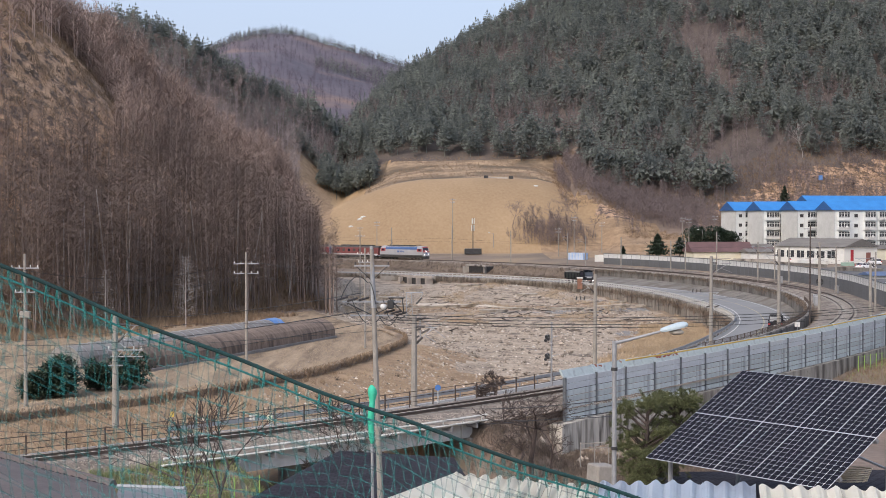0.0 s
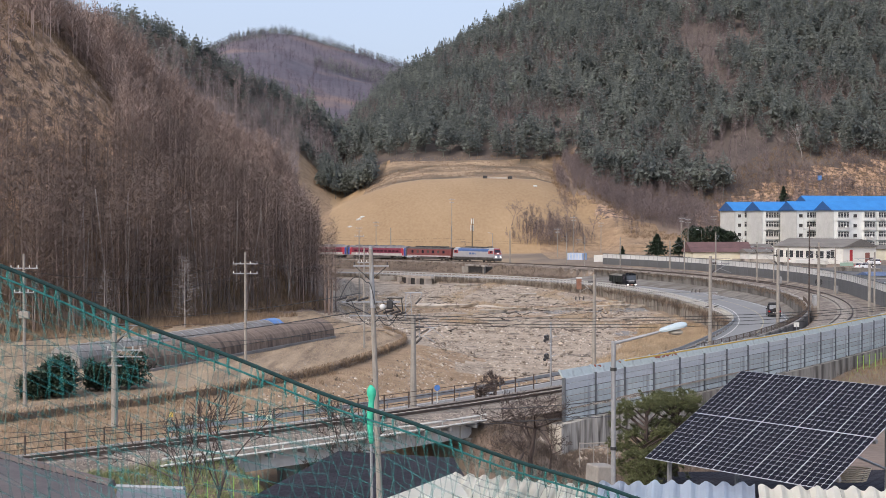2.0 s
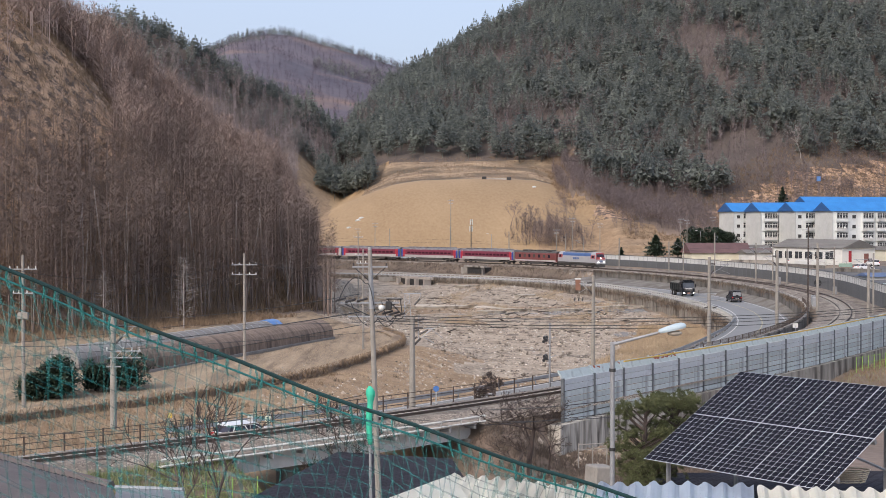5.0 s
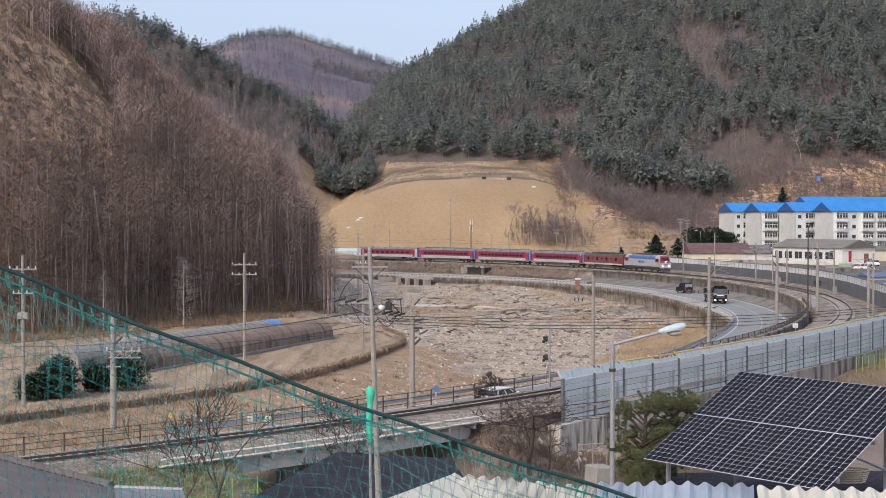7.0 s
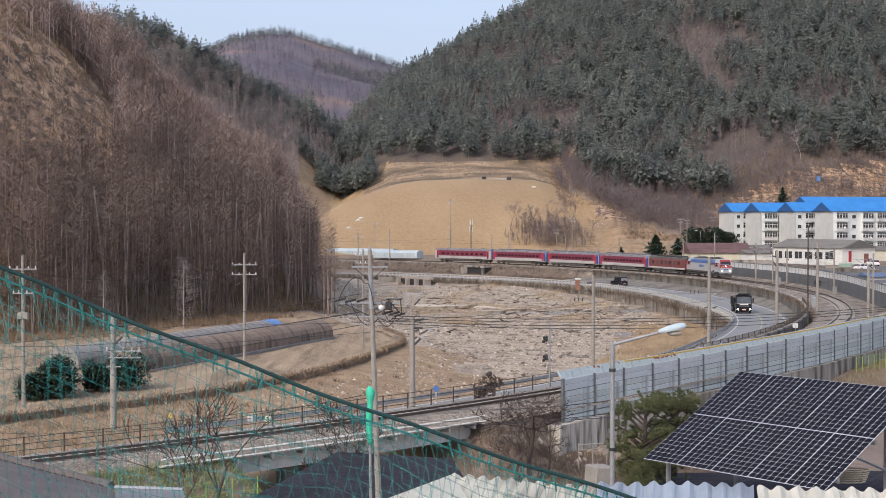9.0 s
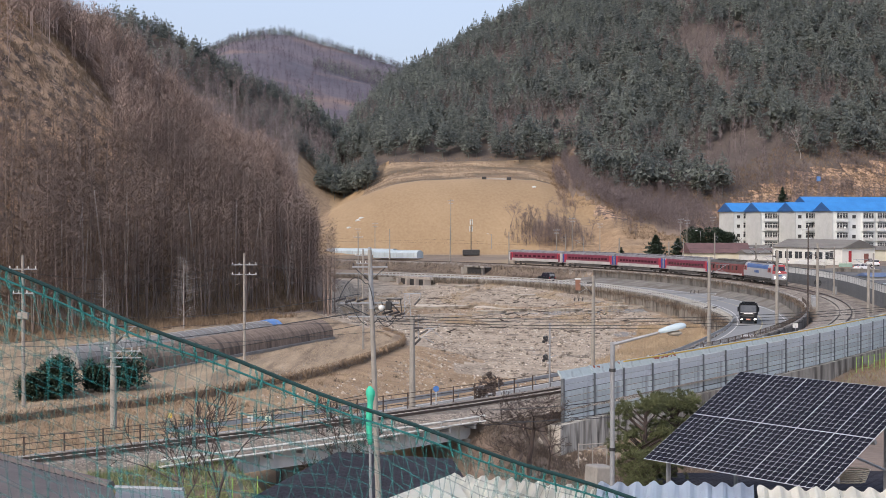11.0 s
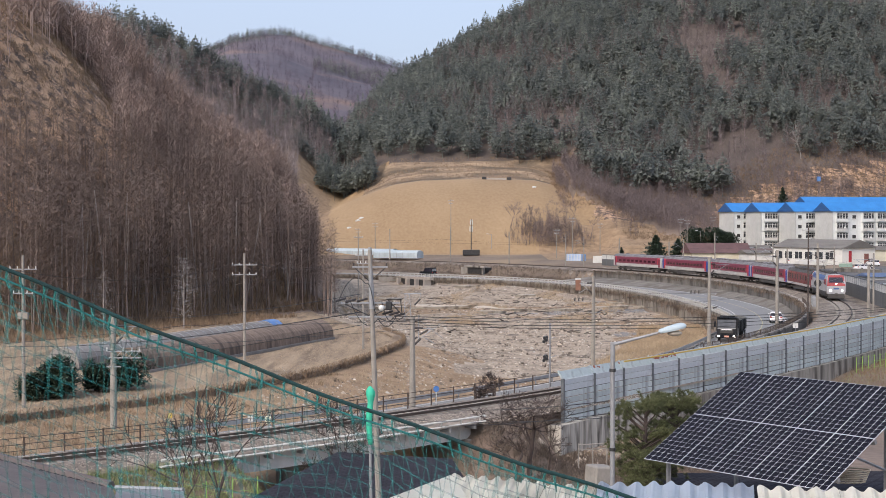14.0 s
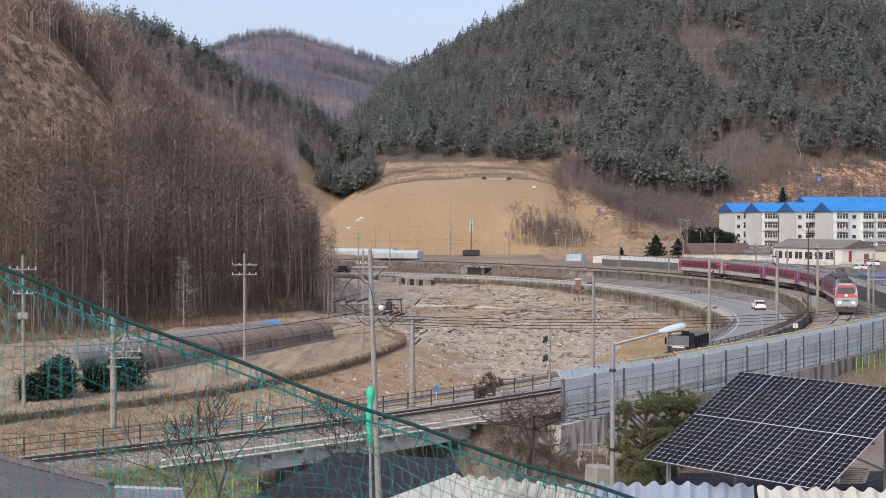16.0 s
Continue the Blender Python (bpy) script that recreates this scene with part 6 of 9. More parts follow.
M_greyroof = mat("grey_slate_roof", (0.13, 0.12, 0.105), (0.21, 0.195, 0.175), 0.4, 0.9, 0.2, stretch=(0.3, 1, 1))
M_brownroof = mat("maroon_roof", (0.1, 0.055, 0.055), (0.16, 0.09, 0.085), 0.4, 0.8, 0.1)
M_cream = mat("cream_wall", (0.6, 0.56, 0.42), (0.72, 0.68, 0.54), 0.5, 0.85)
white_house = house(pose(92.1, 342.0, 0.9, 0, 0, -55), 21, 12, 4.2, 2.0, M_white, M_greyroof, "long white house with a grey slate roof and bright gable", [(-8.6 + 3.1 * i, 1.55, 2.35, 1.75) for i in range(6)])
part("door", boxed(10.4, 10.62, 2.0, 3.6, 0, 2.9), mat("brown_door", (0.2, 0.07, 0.05), (0.28, 0.11, 0.08), 1, 0.6), white_house, "brown door")
part("red_sign", boxed(10.4, 10.62, -3.6, -2.6, 1.0, 3.6), mat("red_sign", (0.45, 0.03, 0.04), (0.52, 0.05, 0.05), 1, 0.6), white_house, "narrow red sign")
gw = bmesh.new()
ring_ = [[gw.verts.new((x, y, z)) for y, z in ((-6.05, -1.4), (6.05, -1.4), (6.05, 4.15), (0, 6.0), (-6.05, 4.15))] for x in (10.505, 10.56)]
gw.faces.new(ring_[0])
gw.faces.new(ring_[1])
for k in range(5):
    gw.faces.new((ring_[0][k], ring_[0][(k + 1) % 5], ring_[1][(k + 1) % 5], ring_[1][k]))
bmesh.ops.recalc_face_normals(gw, faces=gw.faces)
# cream gable, its paint brightened as direct sun would on this side
part("gable_wall", gw, mat("bright_cream_wall", (0.8, 0.76, 0.66), (0.86, 0.83, 0.75), 0.4, 0.85), white_house, "cream gable wall, painted brighter as if sunlit")
g = (72.04, 372.00, 1.20)
house(pose(g[0], g[1], g[2], 0, 0, 8), 16, 8, 1.9, 2.6, M_cream, M_brownroof, "low cream house with a maroon roof")
g = (81.93, 365.00, 1.00)
house(pose(g[0], g[1], g[2], 0, 0, 10), 9, 6, 2.2, 0.9, M_white, M_greyroof, "small white shed with a grey roof")
g = (84.67, 272.00, -0.60)
house(pose(g[0], g[1], g[2], 0, 0, 5), 7, 6, 1.6, 0.7, M_greyend, mat("dull_blue_roof", (0.07, 0.11, 0.2), (0.12, 0.17, 0.28), 0.5, 0.7), "low shed with a dull blue roof")


def container(m, l, w, h, material, label, band=None):
    ob = thing("container", m, label, "container")
    part("body", boxed(-l / 2, l / 2, -w / 2, w / 2, 0.1, h, 0.05), material, ob)
    for i in range(int(l / 0.5)):
        part("rib", boxed(-l / 2 + 0.2 + 0.5 * i, -l / 2 + 0.32 + 0.5 * i, -w / 2 - 0.04, -w / 2 - 0.001, 0.2, h - 0.1), band or material, ob)
    return ob


M_sheet = mat("pale_blue_sheet", (0.34, 0.41, 0.44), (0.5, 0.57, 0.6), 0.4, 0.5)
M_bluebox = mat("blue_white_box", (0.25, 0.38, 0.6), (0.5, 0.6, 0.75), 0.4, 0.6)
container(pose(*(37.01, 392.00, -0.20), 0, 0, -40), 5.0, 2.4, 2.5, M_bluebox, "pale blue and white metal container by the line", M_white)
container(pose(*(42.04, 378.00, -0.20), 0, 0, -40), 3.0, 2.4, 2.3, M_white, "white metal container by the line")
container(pose(86.2, 331.0, ground_at(86.2, 331.0), 0, 0, 12), 7.0, 2.2, 1.35, M_white, "long low white covered trailer in the yard")
# long sheeted sheds beyond the line
for x_, d_, l_ in ((640, 438, 24.0), (705, 424, 15.0)):
    g = (-25.23, 438.00, 0.90) if x_ == 640 else (-13.40, 424.00, 0.70)
    shed = thing("storage_tunnel", pose(*g, 0, 0, -28), "long low shed wrapped in pale blue sheeting", "shed", "sheeted sheds")
    bm = sweep([(-l_ / 2, 0, 0), (l_ / 2, 0, 0)], [(-2.0, -0.4), (-2.0, 1.2), (-1.2, 1.75), (0, 1.95), (1.2, 1.75), (2.0, 1.2), (2.0, -0.4)])
    part("sheet", bm, M_sheet, shed)
    for i in range(int(l_ / 2) + 1):
        part("hoop", boxed(-l_ / 2 + 2 * i - 0.05, -l_ / 2 + 2 * i + 0.05, -2.06, -2.0, -0.3, 1.2), M_steel, shed)

# ---------------------------------------------------------------- field tunnels
M_net2 = mat("faded_cover", (0.17, 0.16, 0.15), (0.27, 0.255, 0.24), 0.3, 0.9, 0.2, stretch=(1, 3, 1))
M_haul = mat("reed_side", (0.13, 0.095, 0.075), (0.29, 0.215, 0.165), 1.2, 0.95, 0.5, fine=7, stretch=(2.5, 0.5, 0.5), spot=(0.1, 0.075, 0.06), spot_scale=0.5)
M_tarp = mat("blue_tarpaulin", (0.05, 0.16, 0.42), (0.14, 0.28, 0.55), 0.7, 0.5)


def tunnel(a, b, width, h, label, cover=None, hoops=True):
    """A hooped field tunnel between two points of its middle line."""
    a, b = Vector(a), Vector(b)
    d = b - a
    ob = thing("field_tunnel", pose(a.x, a.y, a.z, 0, 0, math.degrees(math.atan2(d.y, d.x))), label, "polytunnel", "field tunnels")
    L = d.length
    prof = [(width / 2 * math.cos(math.pi * i / 10), h * (0.25 + 0.75 * math.sin(math.pi * i / 10)) if 0 < i < 10 else 0.0) for i in range(11)]
    part("cover", sweep([(0, 0, 0), (L, 0, 0)], prof), cover or M_net2, ob)
    for i in range(int(L / 1.5) + 1 if hoops else 0):
        bm = bmesh.new()
        x = min(L, 1.5 * i)
        pts = [Vector((x, o * 1.02, u * 1.02 + 0.02)) for o, u in prof]
        rings = [[bm.verts.new(p + Vector((dx, 0, dz))) for dx, dz in ((-0.03, 0.03), (0.03, 0.03), (0.03, -0.03), (-0.03, -0.03))] for p in pts]
        for r0_, r1_ in zip(rings[:-1], rings[1:]):
            for k in range(4):
                bm.faces.new((r0_[k], r0_[(k + 1) % 4], r1_[(k + 1) % 4], r1_[k]))
        part("hoop", bm, M_steel, ob)
    return ob


tn = tunnel((-37.70, 140.00, -2.80), (-21.60, 178.00, -2.80), 3.8, 2.1, "long grey hooped field tunnel with a faded cover")
part("tarpaulin", sweep([(tn.matrix_basis.inverted() @ Vector((-22.35, 176.20, -2.80))).to_tuple(), (tn.matrix_basis.inverted() @ Vector((-21.45, 178.30, -2.80))).to_tuple()],
     [(2.0 * math.cos(math.pi * i / 8), 2.2 * math.sin(math.pi * i / 8) + 0.05) for i in range(9)]), M_tarp, tn, "blue tarpaulin over its end")
store = tunnel((-30.50, 137.00, -2.80), (-15.50, 175.70, -2.80), 4.2, 2.35, "long low field store thatched with brown reed", M_haul, False)
part("sheet_edge", boxed(-0.1, 41.4, -2.35, -2.2, -0.1, 0.28, 0.03), M_net2, store, "pale sheet along its foot")

# ---------------------------------------------------------------- village clutter
cl = random.Random(17)


def low_wall(a, b, h, material, label):
    a, b = Vector(a), Vector(b)
    d = b - a
    ob = thing("garden_wall", pose(a.x, a.y, 0, 0, 0, math.degrees(math.atan2(d.y, d.x))), label, "wall", "village walls")
    z = ground_at(a.x, a.y)
    part("wall", boxed(0, d.length, -0.12, 0.12, z - 1.5, z + h, 0.02), material, ob)
    part("coping", boxed(-0.05, d.length + 0.05, -0.17, 0.17, z + h + 0.002, z + h + 0.1, 0.02), M_concrete, ob)


low_wall((71.97, 352.00, 0.00), (80.89, 345.00, 0.00), 1.0, M_concrete, "grey block garden wall")
low_wall((79.52, 338.00, 0.00), (86.01, 318.00, 0.00), 0.6, M_wallweed, "grey block yard wall")
low_wall((62.08, 360.00, 0.00), (71.46, 353.00, 0.00), 1.2, M_cream, "cream block garden wall")
low_wall((84.32, 305.00, 0.00), (90.66, 292.00, 0.00), 0.8, M_wallweed, "grey concrete yard wall")
for x_, d_, w_, h_ in ((1352, 366, 6, 2.0), (1335, 382, 7, 2.4), (1568, 345, 8, 2.6)):
    gx_ = (x_ - 784) * d_ / 2500
    house(pose(gx_, d_, ground_at(gx_, d_), 0, 0, 8 + cl.uniform(-6, 6)), w_, 5, h_, 1.0, cl.choice((M_greyend, M_cream, M_concrete)), cl.choice((M_greyroof, M_brownroof, M_greyroof)),
          "small village outbuilding with a low pitched roof", [(0, 0.8, 1.2, 1.0)])
# green-topped board and stacked goods by the yard
bd = thing("notice_board", pose(*(90.71, 318.00, 0.40), 0, 0, 10), "pale green notice board on two posts", "board")
part("board", boxed(-1.6, 1.6, -0.05, 0.05, 0.8, 1.6), mat("pale_green", (0.25, 0.36, 0.28), (0.33, 0.44, 0.36), 1, 0.7), bd)
for sx in (-1.3, 1.3):
    part("post", rods([((sx, 0, -0.6), (sx, 0, 0.85), 0.05)]), M_steel, bd)
# steel gantry with lamp beside the far barrier
gan = thing("signal_gantry", pose(*on_track(222, 7.0, -0.3)), "steel post with a small platform and blue cover beside the line", "signal post")
part("post", rods([((0, 0, -0.5), (0, 0, 6.2), 0.12)], 8), M_steel, gan)
part("platform", boxed(-1.4, 1.4, -0.5, 0.5, 3.2, 3.35, 0.03), M_sheet, gan)
part("box", boxed(-0.35, 0.35, -0.3, 0.3, 0.2, 1.5, 0.04), M_sheet, gan)
# lineside relay boxes
for s_, o_ in ((214, -3.4), (219, -3.6), (186, 4.2), (150, 4.8)):
    rb2 = thing("relay_box", pose(*on_track(s_, o_, -0.6), 0, 0, math.degrees(heading(s_))), "small grey lineside relay cabinet", "cabinet", "relay cabinets")
    part("cabinet", boxed(-0.4, 0.4, -0.3, 0.3, 0.1, 1.4, 0.04), M_steel, rb2)
    part("plinth", boxed(-0.45, 0.45, -0.35, 0.35, -0.2, 0.1, 0.02), M_concrete, rb2)
# round black signal back on the mast near the bend
sg2 = thing("railway_signal", pose(*(54.61, 205.71, -0.50)), "railway signal with a round black backboard", "signal")
part("post", rods([((0, 0, -0.4), (0, 0, 3.6), 0.07)], 8), M_steel, sg2)
part("backboard", rods([((0, -0.1, 3.2), (0, -0.02, 3.2), 0.55)], 18), M_dark, sg2)
part("lamp", rods([((0, -0.2, 3.2), (0, -0.1, 3.2), 0.14)], 12), M_bogie, sg2)
# masts on the far side of the line with cantilevers
for s_ in (60, 105, 150, 188, 232):
    b_ = on_track(s_, 3.6, -0.5)
    mast(b_, 8.0, -2.6, 0.15, "pale concrete railway mast with a cantilever arm", math.degrees(heading(s_)) + 90)
# wicker basket and timber by the solar array
bk = thing("basket", pose(*(8.89, 31.00, 6.31)), "pale woven basket on the roof edge", "basket")
bb_ = bmesh.new()
for i in range(6):
    z0, z1 = 0.05 * i, 0.05 * i + 0.035
    for k in range(14):
        a0, a1 = 6.2832 * k / 14, 6.2832 * (k + 1) / 14
        r_ = 0.42 + 0.02 * i
        rod(bb_, (r_ * math.cos(a0), 0.5 * r_ * math.sin(a0), z0), (r_ * math.cos(a1), 0.5 * r_ * math.sin(a1), z0 + 0.01), 0.018, n=4, caps=False)
part("weave", bb_, mat("wicker", (0.4, 0.34, 0.25), (0.55, 0.48, 0.38), 3, 0.9), bk)
# concrete block and rubble by the retaining wall
cb = thing("concrete_block", pose(*(6.92, 62.00, 0.83)), "pale concrete block among rubble below the wall", "concrete block")
part("block", boxed(-0.5, 0.45, -0.5, 0.5, -1.6, 0.4, 0.06, pose(0, 0, 0, 0, 4, 25)), M_pole, cb)
rl = thing("hand_rail", pose(*(7.75, 70.00, 0.50)), "bent white hand rail above the rubble", "hand rail")
part("rail", rods([((-1.0, 0, 0.35), (0.9, 0, 0.45), 0.03), ((-1.0, 0, 0.1), (0.9, 0, 0.2), 0.025)]), M_pole, rl)
for x in (-1.0, -0.3, 0.4, 0.9):
    part("post", rods([((x, 0, -0.8), (x, 0, 0.42), 0.025)]), M_pole, rl)
# line brackets with dark insulators on the river-bed mast and on the near mast
for base_, zs in (((17.03, 160.00, 0.00), ((17.04, 160.00, 2.75), (17.04, 160.00, 1.47))), ((30.72, 163.00, 0.00), ((30.74, 163.00, 3.42), (30.74, 163.00, 1.72)))):
    br = thing("line_bracket", pose(base_[0], base_[1], 0), "steel brackets with dark insulators on a line mast", "bracket")
    for k, p in enumerate(zs):
        part("arm", boxed(-2.2 if k == 0 else -0.6, 0.9, -0.03, 0.03, p[2] - 0.03, p[2] + 0.03), M_steel, br)
        for dx in ((-2.1, -1.65, -1.2) if k == 0 else (-0.5, 0.45)):
            tip_ = (dx + 0.06, 0, p[2] + 0.42) if k == 0 else (dx + 0.55, 0, p[2] + 0.22)
            part("insulator", rods([((dx, 0, p[2] + 0.03), tip_, 0.08, 0.06)], 8), M_insul, br)
        part("strut", rods([((0, 0, p[2] - 0.6), (0.85, 0, p[2]), 0.025)], 6), M_steel, br)

# ---------------------------------------------------------------- close by
M_cell = mat("solar_cell", (0.007, 0.0075, 0.0115), (0.018, 0.019, 0.029), 0.5, 0.3)
M_cell.node_tree.nodes["Principled BSDF"].inputs["Specular IOR Level"].default_value = 0.22
M_cell.node_tree.nodes["Principled BSDF"].inputs["IOR"].default_value = 1.15
M_grid = mat("solar_gridline", (0.52, 0.53, 0.57), (0.66, 0.67, 0.72), 1, 0.4)
M_alu = mat("aluminium_frame", (0.4, 0.41, 0.43), (0.54, 0.55, 0.57), 1, 0.35, metal=0.7)
solar = thing("solar_array", pose(4.765, 33.348, 6.413, 0, 0, -50.74) @ pose(0, 0, 0, 27.11), "tilted solar array of ten dark panels on steel legs", "solar array")
cell = bmesh.new()
c0, ch = 0.0744, 0.014
outline = ((-c0 + ch, -c0), (c0 - ch, -c0), (c0, -c0 + ch), (c0, c0 - ch), (c0 - ch, c0), (-c0 + ch, c0), (-c0, c0 - ch), (-c0, -c0 + ch))
top = [cell.verts.new((x, y, 0.004)) for x, y in outline]
low = [cell.verts.new((x, y, -0.004)) for x, y in outline]
cell.faces.new(top)
cell.faces.new(low[::-1])
for i in range(8):
    cell.faces.new((low[i], low[(i + 1) % 8], top[(i + 1) % 8], top[i]))
cell_me = shared("cell", cell, M_cell)
for i in range(5):
    for j in range(2):
        x0, y0 = 1.02 * i, 2.0 * j
        pn = part("panel", boxed(x0, x0 + 1.012, y0, y0 + 1.99, -0.006, 0.0), M_grid, solar)
        part("frame", rods([((x0, y0, 0), (x0 + 1.012, y0, 0), 0.004), ((x0, y0 + 1.99, 0), (x0 + 1.012, y0 + 1.99, 0), 0.008), ((x0, y0, 0), (x0, y0 + 1.99, 0), 0.004), ((x0 + 1.012, y0, 0), (x0 + 1.012, y0 + 1.99, 0), 0.004)], 4), M_alu, pn)
        for a in range(6):
            for b in range(12):
                place(cell_me, pn, pose(x0 + 0.006 + 0.1667 * (a + 0.5), y0 + 0.008 + 0.1645 * (b + 0.5), 0.006))
inv = solar.matrix_basis.inverted()
for x, y in ((0.35, 0.5), (4.6, 0.5), (0.35, 3.3), (4.6, 3.3)):
    top = solar.matrix_basis @ Vector((x, y, -0.06))
    foot = Vector((top.x, top.y, 4.4))
    part("leg", rods([(inv @ top, inv @ foot, 0.06)]), M_steel, solar)
for y in (0.5, 1.99, 3.3):
    part("purlin", boxed(0, 5.1, y - 0.04, y + 0.04, -0.13, -0.036), M_steel, solar)
for x in (0.35, 4.6):
    part("brace", rods([(inv @ (solar.matrix_basis @ Vector((x, 1.5, -0.1))), inv @ (solar.matrix_basis @ Vector((x, 3.3, -0.1)) - Vector((0, 0, 1.4))), 0.03)]), M_steel, solar)

M_shingle = mat("dark_shingle", (0.03, 0.029, 0.036), (0.07, 0.066, 0.078), 1.5, 0.9, 0.3, fine=9)
M_brownshingle = mat("grey_brown_shingle", (0.085, 0.07, 0.068), (0.15, 0.124, 0.118), 1.2, 0.9, 0.3, fine=8)


M_shingle.node_tree.nodes["Principled BSDF"].inputs["Specular IOR Level"].default_value = 0.08


def courses(m, width, height, gap, dark):
    """Lay staggered shingle courses over a roof material."""
    n, l = m.node_tree.nodes, m.node_tree.links
    b = n["Principled BSDF"]
    br = n.new("ShaderNodeTexBrick")
    br.inputs["Scale"].default_value, br.inputs["Brick Width"].default_value, br.inputs["Row Height"].default_value = 1.0, width, height
    br.inputs["Mortar Size"].default_value = gap
    br.inputs["Color1"].default_value, br.inputs["Color2"].default_value, br.inputs["Mortar"].default_value = (1, 1, 1, 1), (0.72, 0.72, 0.74, 1), (dark, dark, dark, 1)
    l.new(n["Texture Coordinate"].outputs["Object"], br.inputs["Vector"])
    mx = n.new("ShaderNodeMix")
    mx.data_type, mx.blend_type = "RGBA", "MULTIPLY"
    mx.inputs["Factor"].default_value = 1.0
    l.new(b.inputs["Base Color"].links[0].from_socket, mx.inputs["A"])
    l.new(br.outputs["Color"], mx.inputs["B"])
    l.new(mx.outputs["Result"], b.inputs["Base Color"])


courses(M_shingle, 0.3, 0.32, 0.03, 0.45)


def slab_roof(name, corners, thick, material, label, wall_down, wall):
    """A house whose roof plane has four given corners."""
    ob = thing(name, Matrix(), label, "house")
    bm = bmesh.new()
    up = [bm.verts.new(c) for c in corners]
    dn = [bm.verts.new((c[0], c[1], c[2] - thick)) for c in corners]
    bm.faces.new(up)
    bm.faces.new(dn[::-1])
    for i in range(4):
        bm.faces.new((up[i], dn[i], dn[(i + 1) % 4], up[(i + 1) % 4]))
    bmesh.ops.recalc_face_normals(bm, faces=bm.faces)
    part("roof", bm, material, ob)
    cen = sum((Vector(c) for c in corners), Vector()) / 4
    wb = bmesh.new()
    lo = [Vector(c).lerp(cen, 0.08) for c in corners]
    a = [wb.verts.new((c.x, c.y, c.z - thick - 0.01)) for c in lo]
    b = [wb.verts.new((c.x, c.y, wall_down)) for c in lo]
    for i in range(4):
        wb.faces.new((a[i], b[i], b[(i + 1) % 4], a[(i + 1) % 4]))
    bmesh.ops.recalc_face_normals(wb, faces=wb.faces)
    part("wall", wb, wall, ob)
    return ob


# shed roof raised to fill the gap; its dark doubles as the array's shade
slab_roof("shed", [(5.40, 40.00, 4.86), (15.51, 40.00, 4.96), (11.64, 30.00, 6.02), (4.05, 30.00, 5.86)], 0.12, M_shingle, "dark shingled shed roof, also standing for shade under the solar array", 1.0, M_concrete)
slab_roof("house", [(-4.50, 60.00, 2.16), (0.39, 60.00, 1.87), (1.43, 47.00, 2.32), (-7.25, 47.00, 2.32)], 0.2, M_shingle, "house with a dark purple-grey shingled roof", -3.5, M_concrete)
left_house = slab_roof("house", [(-9.79, 27.00, 7.82), (-5.66, 24.00, 7.52), (-3.94, 18.00, 7.96), (-6.54, 18.00, 7.96)], 0.15, M_brownshingle, "house with a worn grey-brown shingle roof", 1.0, M_concrete)
part("ridge_cap", rods([((-9.79, 27.00, 7.84), (-5.66, 24.00, 7.54), 0.09)], 6), M_brownshingle, left_house)
for i in range(26):
    p = Vector((-9.76, 26.90, 7.82)).lerp(Vector((-5.63, 23.90, 7.52)), i / 26)
    part("tile", boxed(-0.09, 0.09, -0.06, 0.06, -0.06, 0.02, 0.01, pose(p.x, p.y, p.z, 0, 10, -38)), M_shingle, left_house)
# rows of dark tab slots over the worn roof
ra, rb_, rc, rd_ = (Vector(p) for p in ((-9.79, 27.00, 7.82), (-5.66, 24.00, 7.52), (-3.94, 18.00, 7.96), (-6.54, 18.00, 7.96)))
slots = bmesh.new()
for row in range(26):
    v0 = (row + 0.5) / 26
    for col in range(40):
        u0 = (col + (0.5 if row % 2 else 0.0)) / 40 + 0.004
        u1 = u0 + 0.006
        q4 = [ra.lerp(rb_, u).lerp(rd_.lerp(rc, u), v) + Vector((0, 0, dz)) for u, v in ((u0, v0), (u1, v0), (u1, v0 + 0.008), (u0, v0 + 0.008)) for dz in (0.012,)]
        slots.faces.new([slots.verts.new(p) for p in q4])
bmesh.ops.solidify(slots, geom=slots.faces[:], thickness=0.01)
tagged(part("tab_slots", slots, M_dark, left_house), "rows of dark slots between shingle tabs", kind="stuff")
grey_shed = slab_roof("shed", [(-6.95, 30.00, 6.36), (-5.35, 29.00, 6.50), (-4.33, 24.00, 6.87), (-5.73, 24.00, 6.87)], 0.12, mat("grey_sheet", (0.13, 0.13, 0.135), (0.2, 0.2, 0.205), 0.8, 0.6), "low shed with a flat grey sheet roof", 1.0, M_concrete)
part("edge_trim", rods([((-6.98, 30.00, 6.37), (-5.35, 29.00, 6.51), 0.05)], 6), M_steel, grey_shed, "grey metal edge")


